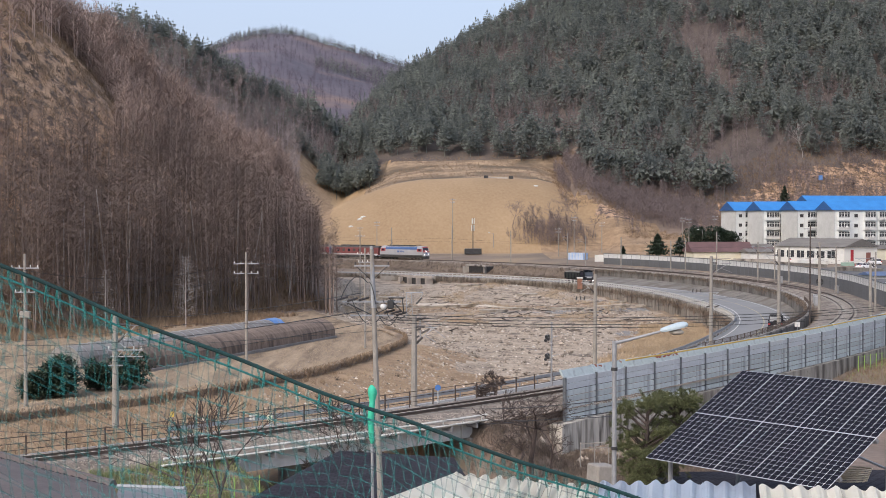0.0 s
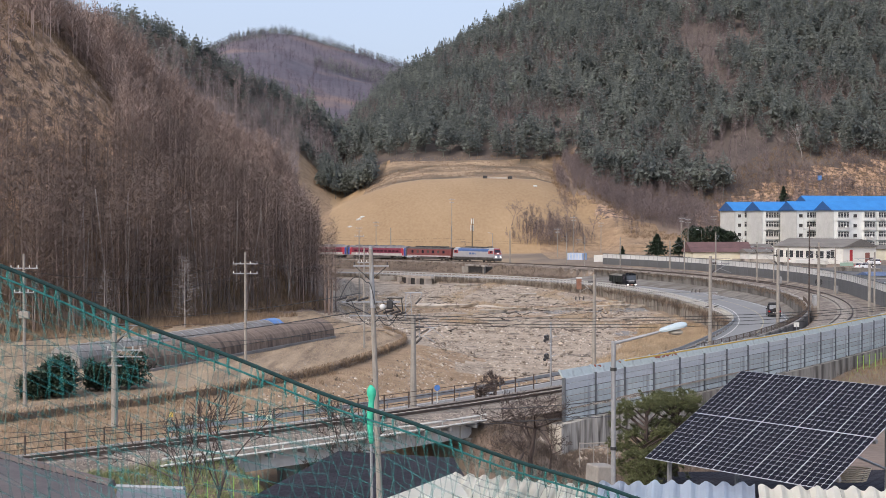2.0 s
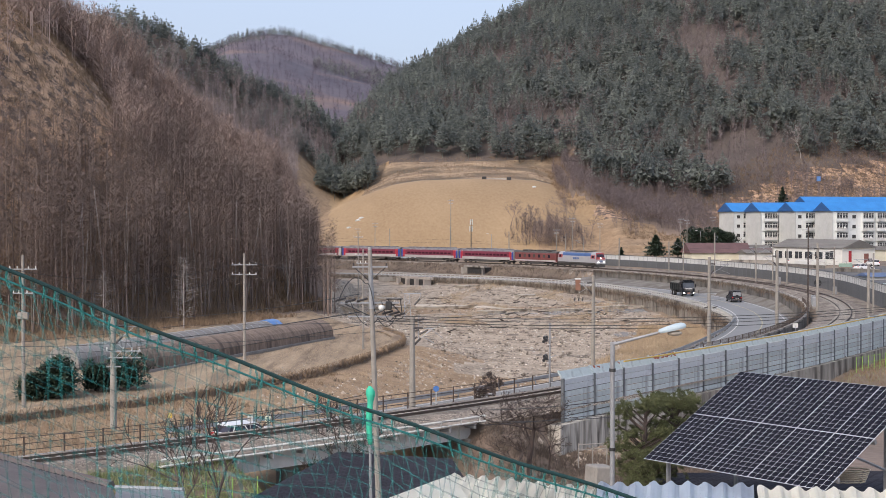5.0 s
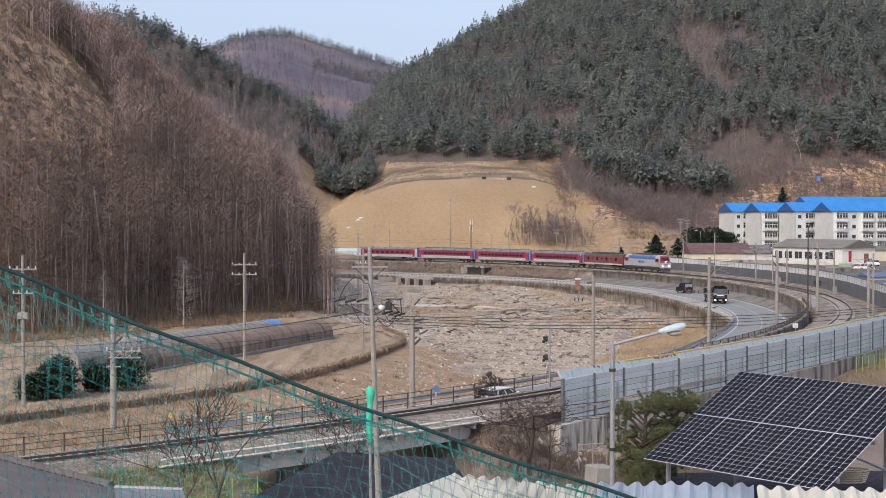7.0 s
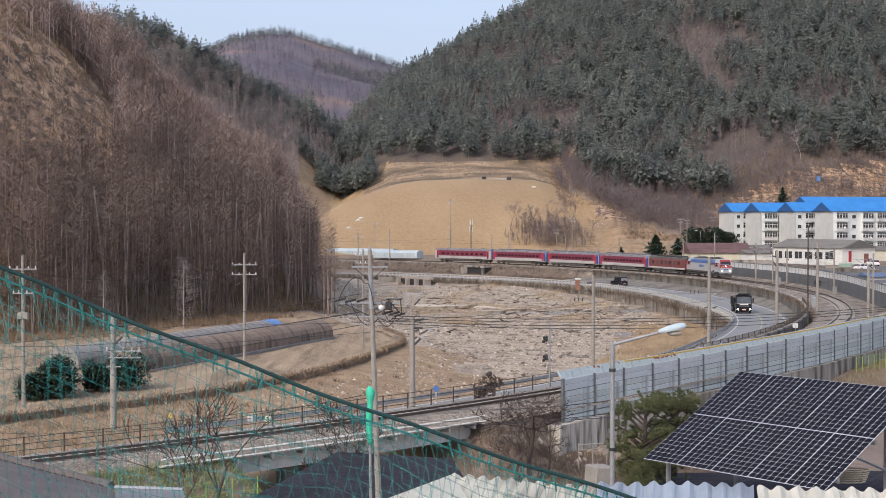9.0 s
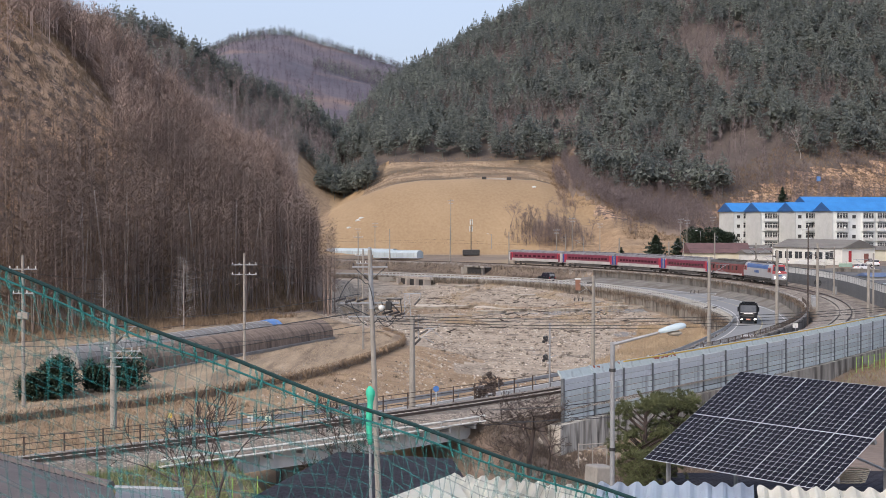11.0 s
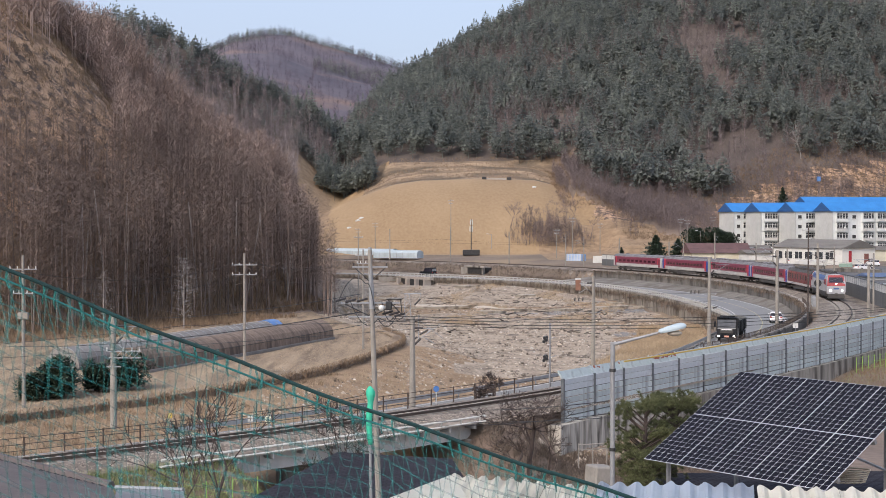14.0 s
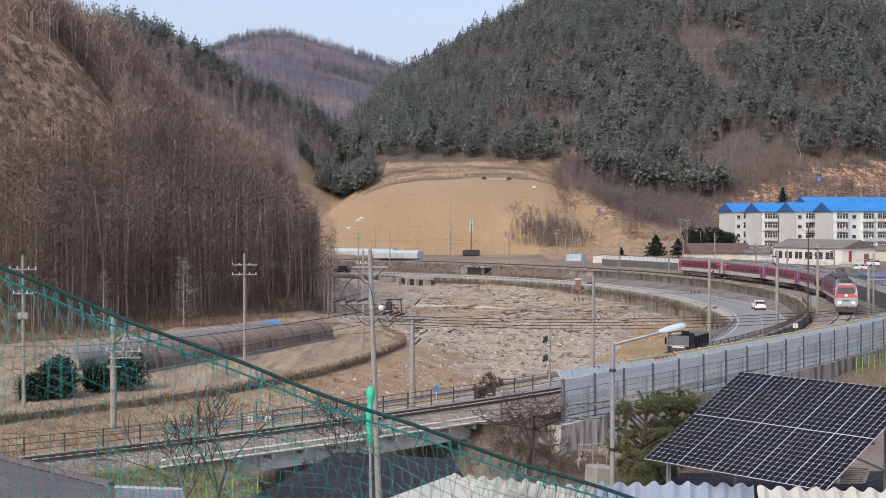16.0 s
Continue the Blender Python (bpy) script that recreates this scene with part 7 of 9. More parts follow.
def corrugated(name, p_left, p_right, d_back, drop, pitch, amp, material, label, parts):
    """A corrugated roof; waves run away from the edge p_left-p_right, towards the viewer, falling by drop."""
    ob = thing(name, Matrix(), label, "roof")
    a, b = Vector(p_left), Vector(p_right)
    e = b - a
    L = e.length
    e.normalize()
    back = Vector((e.y, -e.x, 0)).normalized()
    n = int(L / pitch)
    for k in range(parts):
        bm = bmesh.new()
        i0, i1 = int(n * 8 * k / parts), int(n * 8 * (k + 1) / parts)
        rows = []
        for i in range(i0, i1 + 1):
            s = i * pitch / 8
            w = amp * math.sin(6.28319 * s / pitch) + (0.006 if k % 2 else 0)
            p = a + e * s
            ragged = 0.02 * math.sin(i * 1.7) if i % 8 else 0.0
            rows.append([bm.verts.new(p + back * (u * d_back - (ragged if u == 0 else 0)) + Vector((0, 0, w - drop * u))) for u in (0, 0.35, 0.7, 1)])
        for r0, r1 in zip(rows[:-1], rows[1:]):
            for j in range(3):
                bm.faces.new((r0[j], r1[j], r1[j + 1], r0[j + 1]))
        bmesh.ops.solidify(bm, geom=bm.faces[:], thickness=0.008)
        part("sheet", bm, material, ob)
    return ob


M_wave = mat("white_slate_sheet", (0.74, 0.73, 0.65), (0.86, 0.85, 0.78), 0.6, 0.85, 0.1, spot=(0.42, 0.4, 0.34), spot_scale=1.2, spot_cut=(0.5, 0.8))
M_bluewave = mat("bluish_plastic_sheet", (0.48, 0.56, 0.66), (0.62, 0.7, 0.77), 0.7, 0.4, spot=(0.3, 0.34, 0.42), spot_scale=1.0)
white_roof = corrugated("corrugated_roof", (0.08, 12.60, 9.81), (1.36, 12.20, 9.76), 3.5, 0.95, 0.13, 0.019, M_wave, "weathered white corrugated slate roof", 3)
side = bmesh.new()
pa, pb = Vector((0.08, 12.60, 9.81)), Vector((-0.52, 11.60, 9.77))
pc = Vector((0.26, 11.40, 9.75))
vs = [side.verts.new(p) for p in (pa, pb, pc)]
side.faces.new(vs)
bmesh.ops.solidify(side, geom=side.faces[:], thickness=0.02)
part("hip_sheet", side, M_wave, white_roof)
corrugated("corrugated_roof", (1.24, 11.24, 9.985), (2.48, 11.00, 10.02), 3.0, 0.9, 0.135, 0.019, M_bluewave, "translucent bluish corrugated plastic roof", 3)
corrugated("corrugated_roof", (2.41, 10.80, 10.04), (3.64, 10.60, 10.04), 3.0, 0.9, 0.135, 0.019, M_wave, "weathered white corrugated roof beside the plastic one", 2)

# green wire fence on the bank below the barrier
M_greenwire = mat("green_wire", (0.22, 0.36, 0.08), (0.32, 0.48, 0.14), 2, 0.6)
gf = thing("garden_fence", Matrix(), "light green wire fence on a dry grassy bank", "fence", "garden fences")
ga, gb_ = Vector((39.9, 136.0, 0)), Vector((47.5, 144.0, 0))
for k in range(10):
    p = ga.lerp(gb_, k / 9)
    part("post", rods([((p.x, p.y, ground_at(p.x, p.y) - 0.2), (p.x, p.y, ground_at(p.x, p.y) + 1.5), 0.045)], 6), M_greenwire, gf)
for h_ in (0.3, 0.85, 1.4):
    part("wire", rods([((*ga.lerp(gb_, k / 9).to_2d(), ground_at(*ga.lerp(gb_, k / 9).to_2d()) + h_), (*ga.lerp(gb_, (k + 1) / 9).to_2d(), ground_at(*ga.lerp(gb_, (k + 1) / 9).to_2d()) + h_), 0.015) for k in range(9)], 4), M_greenwire, gf)
gf2 = thing("garden_fence", Matrix(), "thin light green wire fence before the near railway", "fence", "garden fences")
for s_ in np.arange(363, 374, 1.5):
    p = on_track(float(s_), 6.2)
    part("post", rods([((p[0], p[1], ground_at(p[0], p[1]) - 0.2), (p[0], p[1], ground_at(p[0], p[1]) + 1.3), 0.03)], 6), M_greenwire, gf2)
for h_ in (0.6, 1.2):
    pts_ = [on_track(float(q), 6.2) for q in np.arange(363, 374, 1.5)]
    part("wire", rods([((a[0], a[1], ground_at(a[0], a[1]) + h_), (b[0], b[1], ground_at(b[0], b[1]) + h_), 0.01) for a, b in zip(pts_[:-1], pts_[1:])], 4), M_greenwire, gf2)

# street lamp
lamp = thing("street_lamp", pose(*(3.61, 30.00, 4.00)), "grey steel street lamp with a long slanting arm", "street lamp")
z_lo = (3.62, 30.00, 9.47)
part("pole", rods([((0, 0, -2), (0, 0, z_lo[2] - 4.0), 0.058, 0.048)], 12), M_steel, lamp)
tip = Vector((4.58, 30.00, 9.67)) - Vector((3.61, 30.00, 4.00))
part("arm", rods([((0, 0, z_lo[2] - 4.05), tip.to_tuple(), 0.036, 0.026)], 10), M_steel, lamp)
hd = bmesh.new()
bmesh.ops.create_uvsphere(hd, u_segments=16, v_segments=8, radius=1.0)
hm = Matrix.Translation(Vector((4.88, 30.00, 9.76)) - Vector((3.61, 30.00, 4.00))) @ pose(0, 0, 0, 0, -13, 0) @ Matrix.Diagonal((0.31, 0.14, 0.115, 1))
for v in hd.verts:
    v.co.z = max(min(v.co.z, 0.62 + 0.25 * v.co.x), -0.35)
    v.co = hm @ v.co
part("head", hd, mat("lamp_shell", (0.4, 0.5, 0.55), (0.5, 0.6, 0.65), 1, 0.45), lamp, "pale rounded lamp head")
gl = bmesh.new()
bmesh.ops.create_uvsphere(gl, u_segments=12, v_segments=6, radius=1.0)
gm = Matrix.Translation(Vector((4.93, 30.00, 9.66)) - Vector((3.61, 30.00, 4.00))) @ Matrix.Diagonal((0.16, 0.1, 0.06, 1))
for v in gl.verts:
    v.co = gm @ v.co
part("lens", gl, mat("smoked_lens", (0.3, 0.27, 0.22), (0.4, 0.36, 0.3), 1, 0.3), lamp, "smoky glass bowl")
for yy in (655, 795):
    p = Vector((3.62, 30.00, 8.88)) - Vector((3.61, 30.00, 4.00)) if yy == 655 else Vector((3.62, 30.00, 7.19)) - Vector((3.61, 30.00, 4.00))
    part("band", rods([((0, 0, p.z - 0.04), (0, 0, p.z + 0.03), 0.07)], 12), M_dark, lamp)

# big utility pole with its switchgear
utility((-9.10, 161.00, -2.80), 11.4, ((-0.7, 1.8), (-1.6, 1.5)), 0.14, "slim concrete utility pole beside the field's stone wall")
utility((-15.0, 250.00, -3.0), 12.5, ((-0.7, 1.6),), 0.13, "slim pale utility pole beyond the river gravel")
gear = utility((-1.62, 36.00, 4.25), 7.05, (), 0.088, "tall grey concrete utility pole carrying tangled switchgear", lean=-2.0)
part("steel_top", rods([((0, 0, 5.55), (0, 0, 7.12), 0.075, 0.045)], 8), M_steel, gear, "pale steel extension")
gear2 = thing("switchgear", pose(*(-1.86, 36.00, 9.89)), "grey brackets, insulators and looping cables on a pole", "switchgear")
part("crossarm", boxed(-0.75, 0.75, -0.03, 0.03, 0.04, 0.085), M_steel, gear2)
part("crossarm", boxed(-0.45, 0.45, -0.03, 0.03, 0.96, 1.0), M_steel, gear2)
for x in (-0.42, 0.42):
    part("insulator", rods([((x, 0, 1.0), (x, 0, 1.08), 0.02)]), M_insul, gear2)
part("crossarm", boxed(-0.55, 0.55, -0.03, 0.03, -0.31, -0.27), M_steel, gear2)
part("brace", rods([((-0.7, 0, 0.06), (0, 0, -0.28), 0.014), ((0.7, 0, 0.06), (0.05, 0, -0.28), 0.014), ((-0.4, 0, 0.97), (0, 0, 0.6), 0.012), ((0.4, 0, 0.97), (0, 0, 0.6), 0.012), ((0.45, -0.05, 0.15), (0.8, -0.05, -0.22), 0.016), ((0.78, -0.05, 0.15), (0.82, -0.05, -0.24), 0.016), ((0.42, -0.05, 0.16), (0.8, -0.05, 0.16), 0.016)]), M_dark, gear2, "dark angle-iron braces")
tf = bmesh.new()
bmesh.ops.create_uvsphere(tf, u_segments=12, v_segments=8, radius=0.08)
for v in tf.verts:
    v.co += Vector((0.3, -0.15, -0.06))
part("tank", tf, M_white, gear2, "round white tank")
for x, z in ((-0.75, 0.15), (-0.5, 0.12), (-0.2, 0.14), (0.45, -0.18), (0.62, -0.2), (0.75, -0.24)):
    part("insulator", rods([((x - 0.13, -0.05, z - 0.04), (x + 0.13, 0.05, z + 0.03), 0.03)]), M_insul, gear2)
part("box", boxed(0.4, 0.56, -0.09, 0.09, -0.12, 0.1, 0.02), M_dark, gear2, "dark switch box")
for k, (x0, z0, x1, z1, sag) in enumerate(((-0.8, 0.1, -0.1, 0.55, -0.35), (-0.1, 0.55, 0.1, 0.0, -0.2), (0.3, 0.1, 0.6, -0.3, 0.25), (-0.5, 0.1, 0.2, -0.35, 0.35), (0.2, -0.3, 0.85, -0.3, 0.12), (0.1, -0.1, 0.7, -0.2, 0.4))):
    lp, last = bmesh.new(), None
    for i in range(9):
        u = i / 8
        p = (x0 + (x1 - x0) * u, -0.12 + 0.03 * k, z0 + (z1 - z0) * u - 4 * sag * u * (1 - u))
        if last:
            rod(lp, last, p, 0.011, n=5, caps=False)
        last = p
    bmesh.ops.remove_doubles(lp, verts=lp.verts, dist=0.012)
    part("loop_cable", lp, M_cable, gear2, "black looping cable")
# green-sleeved flagpole
M_green = mat("green_cloth", (0.02, 0.42, 0.25), (0.06, 0.58, 0.38), 1.5, 0.8, 0.2)
flag = thing("flagpole", pose(*(-1.35, 27.00, 6.21)), "thin steel pole with a furled bright green banner", "flagpole")
part("pole", rods([((0, 0, -2), (-0.06, 0, 2.65), 0.035, 0.025)], 8), M_steel, flag)
bn = bmesh.new()
rings = []
girth = (0.02, 0.06, 0.084, 0.086, 0.07, 0.055, 0.052, 0.056, 0.058, 0.06, 0.058, 0.055, 0.056, 0.052, 0.05, 0.046, 0.04)
for i, r in enumerate(girth):
    u = i / (len(girth) - 1)
    z = 2.68 - 1.12 * u ** 1.15
    rings.append([bn.verts.new((-0.05 + 0.018 * math.sin(u * 7) + r * math.cos(6.283 * k / 14) * (1 + 0.1 * math.sin(3 * k)), r * math.sin(6.283 * k / 14), z)) for k in range(14)])
for r0, r1 in zip(rings[:-1], rings[1:]):
    for k in range(14):
        bn.faces.new((r0[k], r0[(k + 1) % 14], r1[(k + 1) % 14], r1[k]))
bn.faces.new(rings[0][::-1])
bn.faces.new(rings[-1])
bmesh.ops.recalc_face_normals(bn, faces=bn.faces)
for f in bn.faces:
    f.smooth = True
part("banner", bn, M_green, flag, "furled bright green banner")

# safety net
M_net = mat("teal_net", (0.015, 0.18, 0.175), (0.04, 0.31, 0.3), 6, 0.7, alpha=0.16)
net = thing("safety_net", Matrix(), "sagging teal safety net hung from a dark rope", "net")
r0, r1 = Vector((-1.30, 4.00, 11.98)), Vector((0.69, 4.30, 11.21))
rope = bmesh.new()
N = 93
rope_pts = []
for i in range(N + 1):
    u = (i - 31) / 62
    rope_pts.append(r0.lerp(r1, u) - Vector((0, 0, 0.028 * 4 * u * (1 - u) - 0.004 * math.sin(u * 23))))
for a, b in zip(rope_pts[:-1], rope_pts[1:]):
    rod(rope, a, b, 0.006, n=7, caps=False)
part("rope", rope, mat("dark_teal_rope", (0.004, 0.022, 0.023), (0.01, 0.06, 0.06), 8, 0.8), net, "dark teal edge rope")
cord = bmesh.new()
for a, b in zip(rope_pts[:-1], rope_pts[1:]):
    rod(cord, a + Vector((0, 0.01, -0.034)), b + Vector((0, 0.01, -0.034)), 0.0034, n=5, caps=False)
part("edge_cord", cord, mat("teal_cord", (0.012, 0.12, 0.12), (0.03, 0.22, 0.21), 8, 0.8), net, "thin teal cord under the rope")
rn = random.Random(11)


def netting(phase, slant, fall, rows, strand):
    """One layer of the net: square meshes hung from the rope, sagging in long folds."""
    mesh = bmesh.new()
    knots = []
    for i in range(N + 1):
        col = []
        for j in range(rows + 1):
            fold = min(1, j / 4)
            sway = 0.024 * math.sin(i * 0.19 + j * 0.33 + phase) + 0.004 * math.sin(i * 0.83 - j * 0.6) + rn.gauss(0, 0.001)
            dz = fall * j * (1 + 0.1 * math.sin(i * 0.17 + phase)) + 0.004 * math.sin(i * 0.6 + j * 0.9) + rn.gauss(0, 0.001)
            col.append(rope_pts[i] + Vector((slant * j + sway * fold, 0.04 * phase + 0.05 * math.sin(i * 0.31 + j * 0.2) * fold, -dz)))
        knots.append(col)
    for i in range(N + 1):
        for j in range(rows):
            if knots[i][j].z < 8.9:
                continue
            fold_ = max(0.0, math.sin(i * 0.31 + j * 0.62 + 2.1 * phase)) * max(0.0, math.sin(i * 0.83 - j * 0.5 + phase))
            r = strand * (1.0 if j < 1 else 0.6 + 1.2 * fold_)
            if j < 2 or rn.random() < 0.8 + fold_:
                rod(mesh, knots[i][j], knots[i][j + 1], r, r * rn.uniform(0.5, 1.0), n=3, caps=False)
            if i < N and j and rn.random() < 0.75 + fold_:
                rod(mesh, knots[i][j], knots[i + 1][j], r * rn.uniform(0.7, 1.2), r * rn.uniform(0.4, 1.0), n=3, caps=False)
    tagged(part("netting", mesh, M_net, net), kind="stuff")


loops = bmesh.new()
for i in range(N + 1):
    if i % 3 == 2:
        continue
    p = rope_pts[i] + Vector((rn.gauss(0, 0.004), 0, 0))
    for k in range(4):
        q4 = p + Vector((0.004 * math.sin(i * 1.3 + k), 0.002 * k, -0.0145))
        rod(loops, p, q4, 0.0042 - 0.0005 * k, 0.0037 - 0.0005 * k, n=5, caps=False)
        p = q4
tagged(part("loop_fringe", loops, mat("teal_loop", (0.015, 0.2, 0.19), (0.04, 0.33, 0.31), 6, 0.7, alpha=0.5), net), kind="stuff")
netting(0.0, 0.006, 0.046, 18, 0.0046)
netting(1.0, -0.006, 0.05, 17, 0.0042)

# ---------------------------------------------------------------- plants and stones
def grow(rg, start, way, length, radius, depth, out, spread=0.55, shrink=0.68, kids=3, droop=0.0):
    """Branches of a leafless tree, as (start, end, radius, radius) in out."""
    p, d = Vector(start), Vector(way).normalized()
    n = 3
    for i in range(n):
        d = (d + Vector((rg.gauss(0, 0.12), rg.gauss(0, 0.12), rg.gauss(0, 0.08) - droop))).normalized()
        e = p + d * (length / n)
        r1 = radius * (1 - 0.35 * (i + 1) / n)
        out.append((p.copy(), e.copy(), radius * (1 - 0.35 * i / n), r1, depth))
        if depth > 0 and i > 0:
            for _ in range(kids - 1 if i < n - 1 else kids):
                side = Vector((rg.gauss(0, 1), rg.gauss(0, 1), rg.gauss(0.35, 0.5))).normalized()
                grow(rg, e, (d * (1 - spread) + side * spread), length * shrink * rg.uniform(0.7, 1.1), r1 * 0.6, depth - 1, out, spread, shrink, kids, droop)
        p = e


def bare_tree_thing(base, height, seed, label, depth=3, kids=3, spread=0.5, material=None, trunk=0.35, radius=0.1, name="bare_tree", category="tree"):
    rg = random.Random(seed)
    ob = thing(name, pose(*base), label, category)
    out = []
    grow(rg, (0, 0, -0.2), (rg.gauss(0, 0.06), rg.gauss(0, 0.06), 1), height * trunk * 1.5, radius, depth, out, spread, 0.66, kids)
    top = max(b.z for _, b, *_ in out)
    k = height / top
    trunk_bm, twig_bm = bmesh.new(), bmesh.new()
    for a, b, r0, r1, d in out:
        if d == depth:
            rod(trunk_bm, a * k, b * k, r0, r1, n=7)
        else:
            rod(twig_bm, a * k, b * k, max(0.014, r0), max(0.011, r1), n=3, caps=False)
    part("trunk", trunk_bm, material or M_bark, ob)
    tagged(part("branchwork", twig_bm, material or M_bark, ob), kind="stuff")
    return ob


M_darkbark = mat("dark_bark", (0.04, 0.03, 0.027), (0.09, 0.068, 0.06), 2, 0.95)
bare_tree_thing((-8.21, 45.00, 1.60), 5.0, 3, "leafless dark young tree behind the net", 3, 3, 0.42, M_darkbark, 0.36, 0.075)
bare_tree_thing((-7.69, 46.00, 1.60), 5.0, 8, "leafless dark young tree with spreading twigs", 3, 3, 0.45, M_darkbark, 0.36, 0.07)
bare_tree_thing((-4.27, 62.00, -1.20), 5.6, 12, "leafless bushy tree beside the bridge", 4, 3, 0.55, M_darkbark, 0.3, 0.08)
bare_tree_thing((5.18, 84.00, -3.00), 5.4, 21, "twisted leafless tree hung with dark vines", 4, 3, 0.68, M_darkbark, 0.3, 0.17)
bare_tree_thing((4.20, 82.00, -3.00), 3.4, 24, "tangled leafless bush on the brown bank", 3, 3, 0.7, M_darkbark, 0.28, 0.08, "bush", "bush")
bare_tree_thing((6.32, 84.00, -3.00), 3.2, 27, "tangled leafless bush on the brown bank", 3, 3, 0.7, M_darkbark, 0.28, 0.07, "bush", "bush")
bare_tree_thing((17.29, 88.00, -3.00), 3.2, 23, "small leafless bush below the noise barrier", 3, 3, 0.5, M_bark, 0.3, 0.04)
bare_tree_thing((3.93, 108.00, -1.80), 2.3, 31, "dense leafless bush behind the railway fence", 3, 5, 0.6, M_darkbark, 0.25, 0.05, "bush", "bush")
bare_tree_thing((3.25, 104.00, -1.80), 1.8, 37, "dense leafless bush behind the railway fence", 3, 5, 0.6, M_darkbark, 0.25, 0.05, "bush", "bush")
for x_, seed in ((905, 1), (930, 2), (948, 3), (985, 4), (1000, 5), (1025, 6), (1045, 7)):
    d_ = 448 + (seed * 7) % 12
    bx = (x_ - 784) * d_ / 2500
    bare_tree_thing((bx, d_, ground_at(bx, d_)), (10 if seed > 3 else 6) + (seed * 3) % 4, 50 + seed, "leafless scrubby tree on the slope behind the line", 3, 4, 0.5, M_thick, 0.3, 0.09)
# two pale birches at the wood's edge and one above the flats
M_birch = mat("pale_birch_bark", (0.3, 0.27, 0.25), (0.45, 0.41, 0.38), 1, 0.9)
for x_, d_, h in ((1030, 545, 14), (1044, 545, 14), (1417, 535, 14)):
    bx = (x_ - 784) * d_ / 2500
    bare_tree_thing((bx, d_, ground_at(bx, d_)), h, int(x_), "slender pale birch without leaves", 3, 3, 0.35, M_birch, 0.4, 0.14)
# fine-twigged young larches standing before the wood
for (x, y, z), h in (((-34.89, 190.00, -2.60), 9.5), ((-44.48, 185.00, -2.60), 8.0)):
    v, t = bare_tree(np.random.default_rng(int(h * 10)), 420, 0.34, 0.12, 0.25, 0.0022)
    lr = thing("young_larch", pose(x, y, ground_at(x, y)), "fine-twigged pale young larch before the wood", "tree", "young larches")
    tagged(soup("crown", v[4:] * h, t[3:] - 4, M_birch, lr), kind="stuff")
    part("trunk", rods([((0, 0, -0.3), (0, 0, h), 0.09, 0.02)], 6), M_birch, lr)

# pale trunks at the edge of the larch wood
tr = random.Random(4)
stem_me = shared("trunk", rods([((0, 0, -0.5), (0.1, 0, 13), 0.13, 0.06)], 6), M_birch)
for i in range(26):
    x_, d_ = tr.uniform(60, 570), 0
    u = x_ / 580
    p = Vector((-52, 180, 0)).lerp(Vector((-20.5, 236, 0)), u) + Vector((tr.gauss(-3, 1.5), tr.gauss(3, 2), 0))
    st = thing("larch_trunk", pose(p.x, p.y, ground_at(p.x, p.y), tr.gauss(0, 2.5), tr.gauss(0, 3.5), 0), "thin pale bare trunk at the edge of the wood", "tree trunk", "pale trunks")
    o = place(stem_me, st, Matrix.Diagonal((1, 1, tr.uniform(0.6, 1.1), 1)))


# pine beside the solar array
def pine_near(base, height, seed):
    rg = random.Random(seed)
    ob = thing("pine_tree", pose(*base), "small garden pine with dense olive-green needle tufts", "tree")
    tb = bmesh.new()
    rod(tb, (0, 0, -0.5), (0.12, 0.05, height * 0.9), 0.12, 0.04, n=8)
    nv, nt = [], []
    for i in range(36):
        z = height * (0.2 + 0.78 * rg.random())
        a = rg.uniform(0, 6.283)
        ln = (0.74 - 0.3 * (z / height) ** 2) * rg.uniform(0.45, 1.0)
        tip = Vector((math.cos(a) * ln * 1.15, math.sin(a) * ln, z + 0.25 * ln + 0.1))
        rod(tb, (0.08 * z / height, 0, z - 0.15), tip, 0.03, 0.012, n=4)
        for _ in range(17):
            c = tip + Vector((rg.gauss(0, 0.17), rg.gauss(0, 0.17), rg.gauss(0.02, 0.07)))
            for _ in range(60):
                d = Vector((rg.gauss(0, 1), rg.gauss(0, 1), rg.gauss(0.7, 0.8))).normalized()
                w = d.cross(Vector((rg.gauss(0, 1), rg.gauss(0, 1), rg.gauss(0, 1)))).normalized() * 0.0055
                e = c + d * rg.uniform(0.07, 0.13)
                k = len(nv)
                nv += [c - w, c + w, e]
                nt.append((k, k + 1, k + 2))
    part("trunk", tb, M_darkbark, ob)
    crown = soup("needles", [tuple(v) for v in nv], nt, mat("olive_needles", (0.052, 0.065, 0.026), (0.155, 0.165, 0.073), 1.5, 0.8, island=0.45), ob)
    tagged(crown, "olive-green needle tufts", kind="stuff")


pine_near((5.08, 36.00, 5.05), 2.3, 2)
pine_near((6.12, 37.50, 5.75), 1.55, 6)
pine_near((5.10, 35.00, 4.60), 1.5, 9)


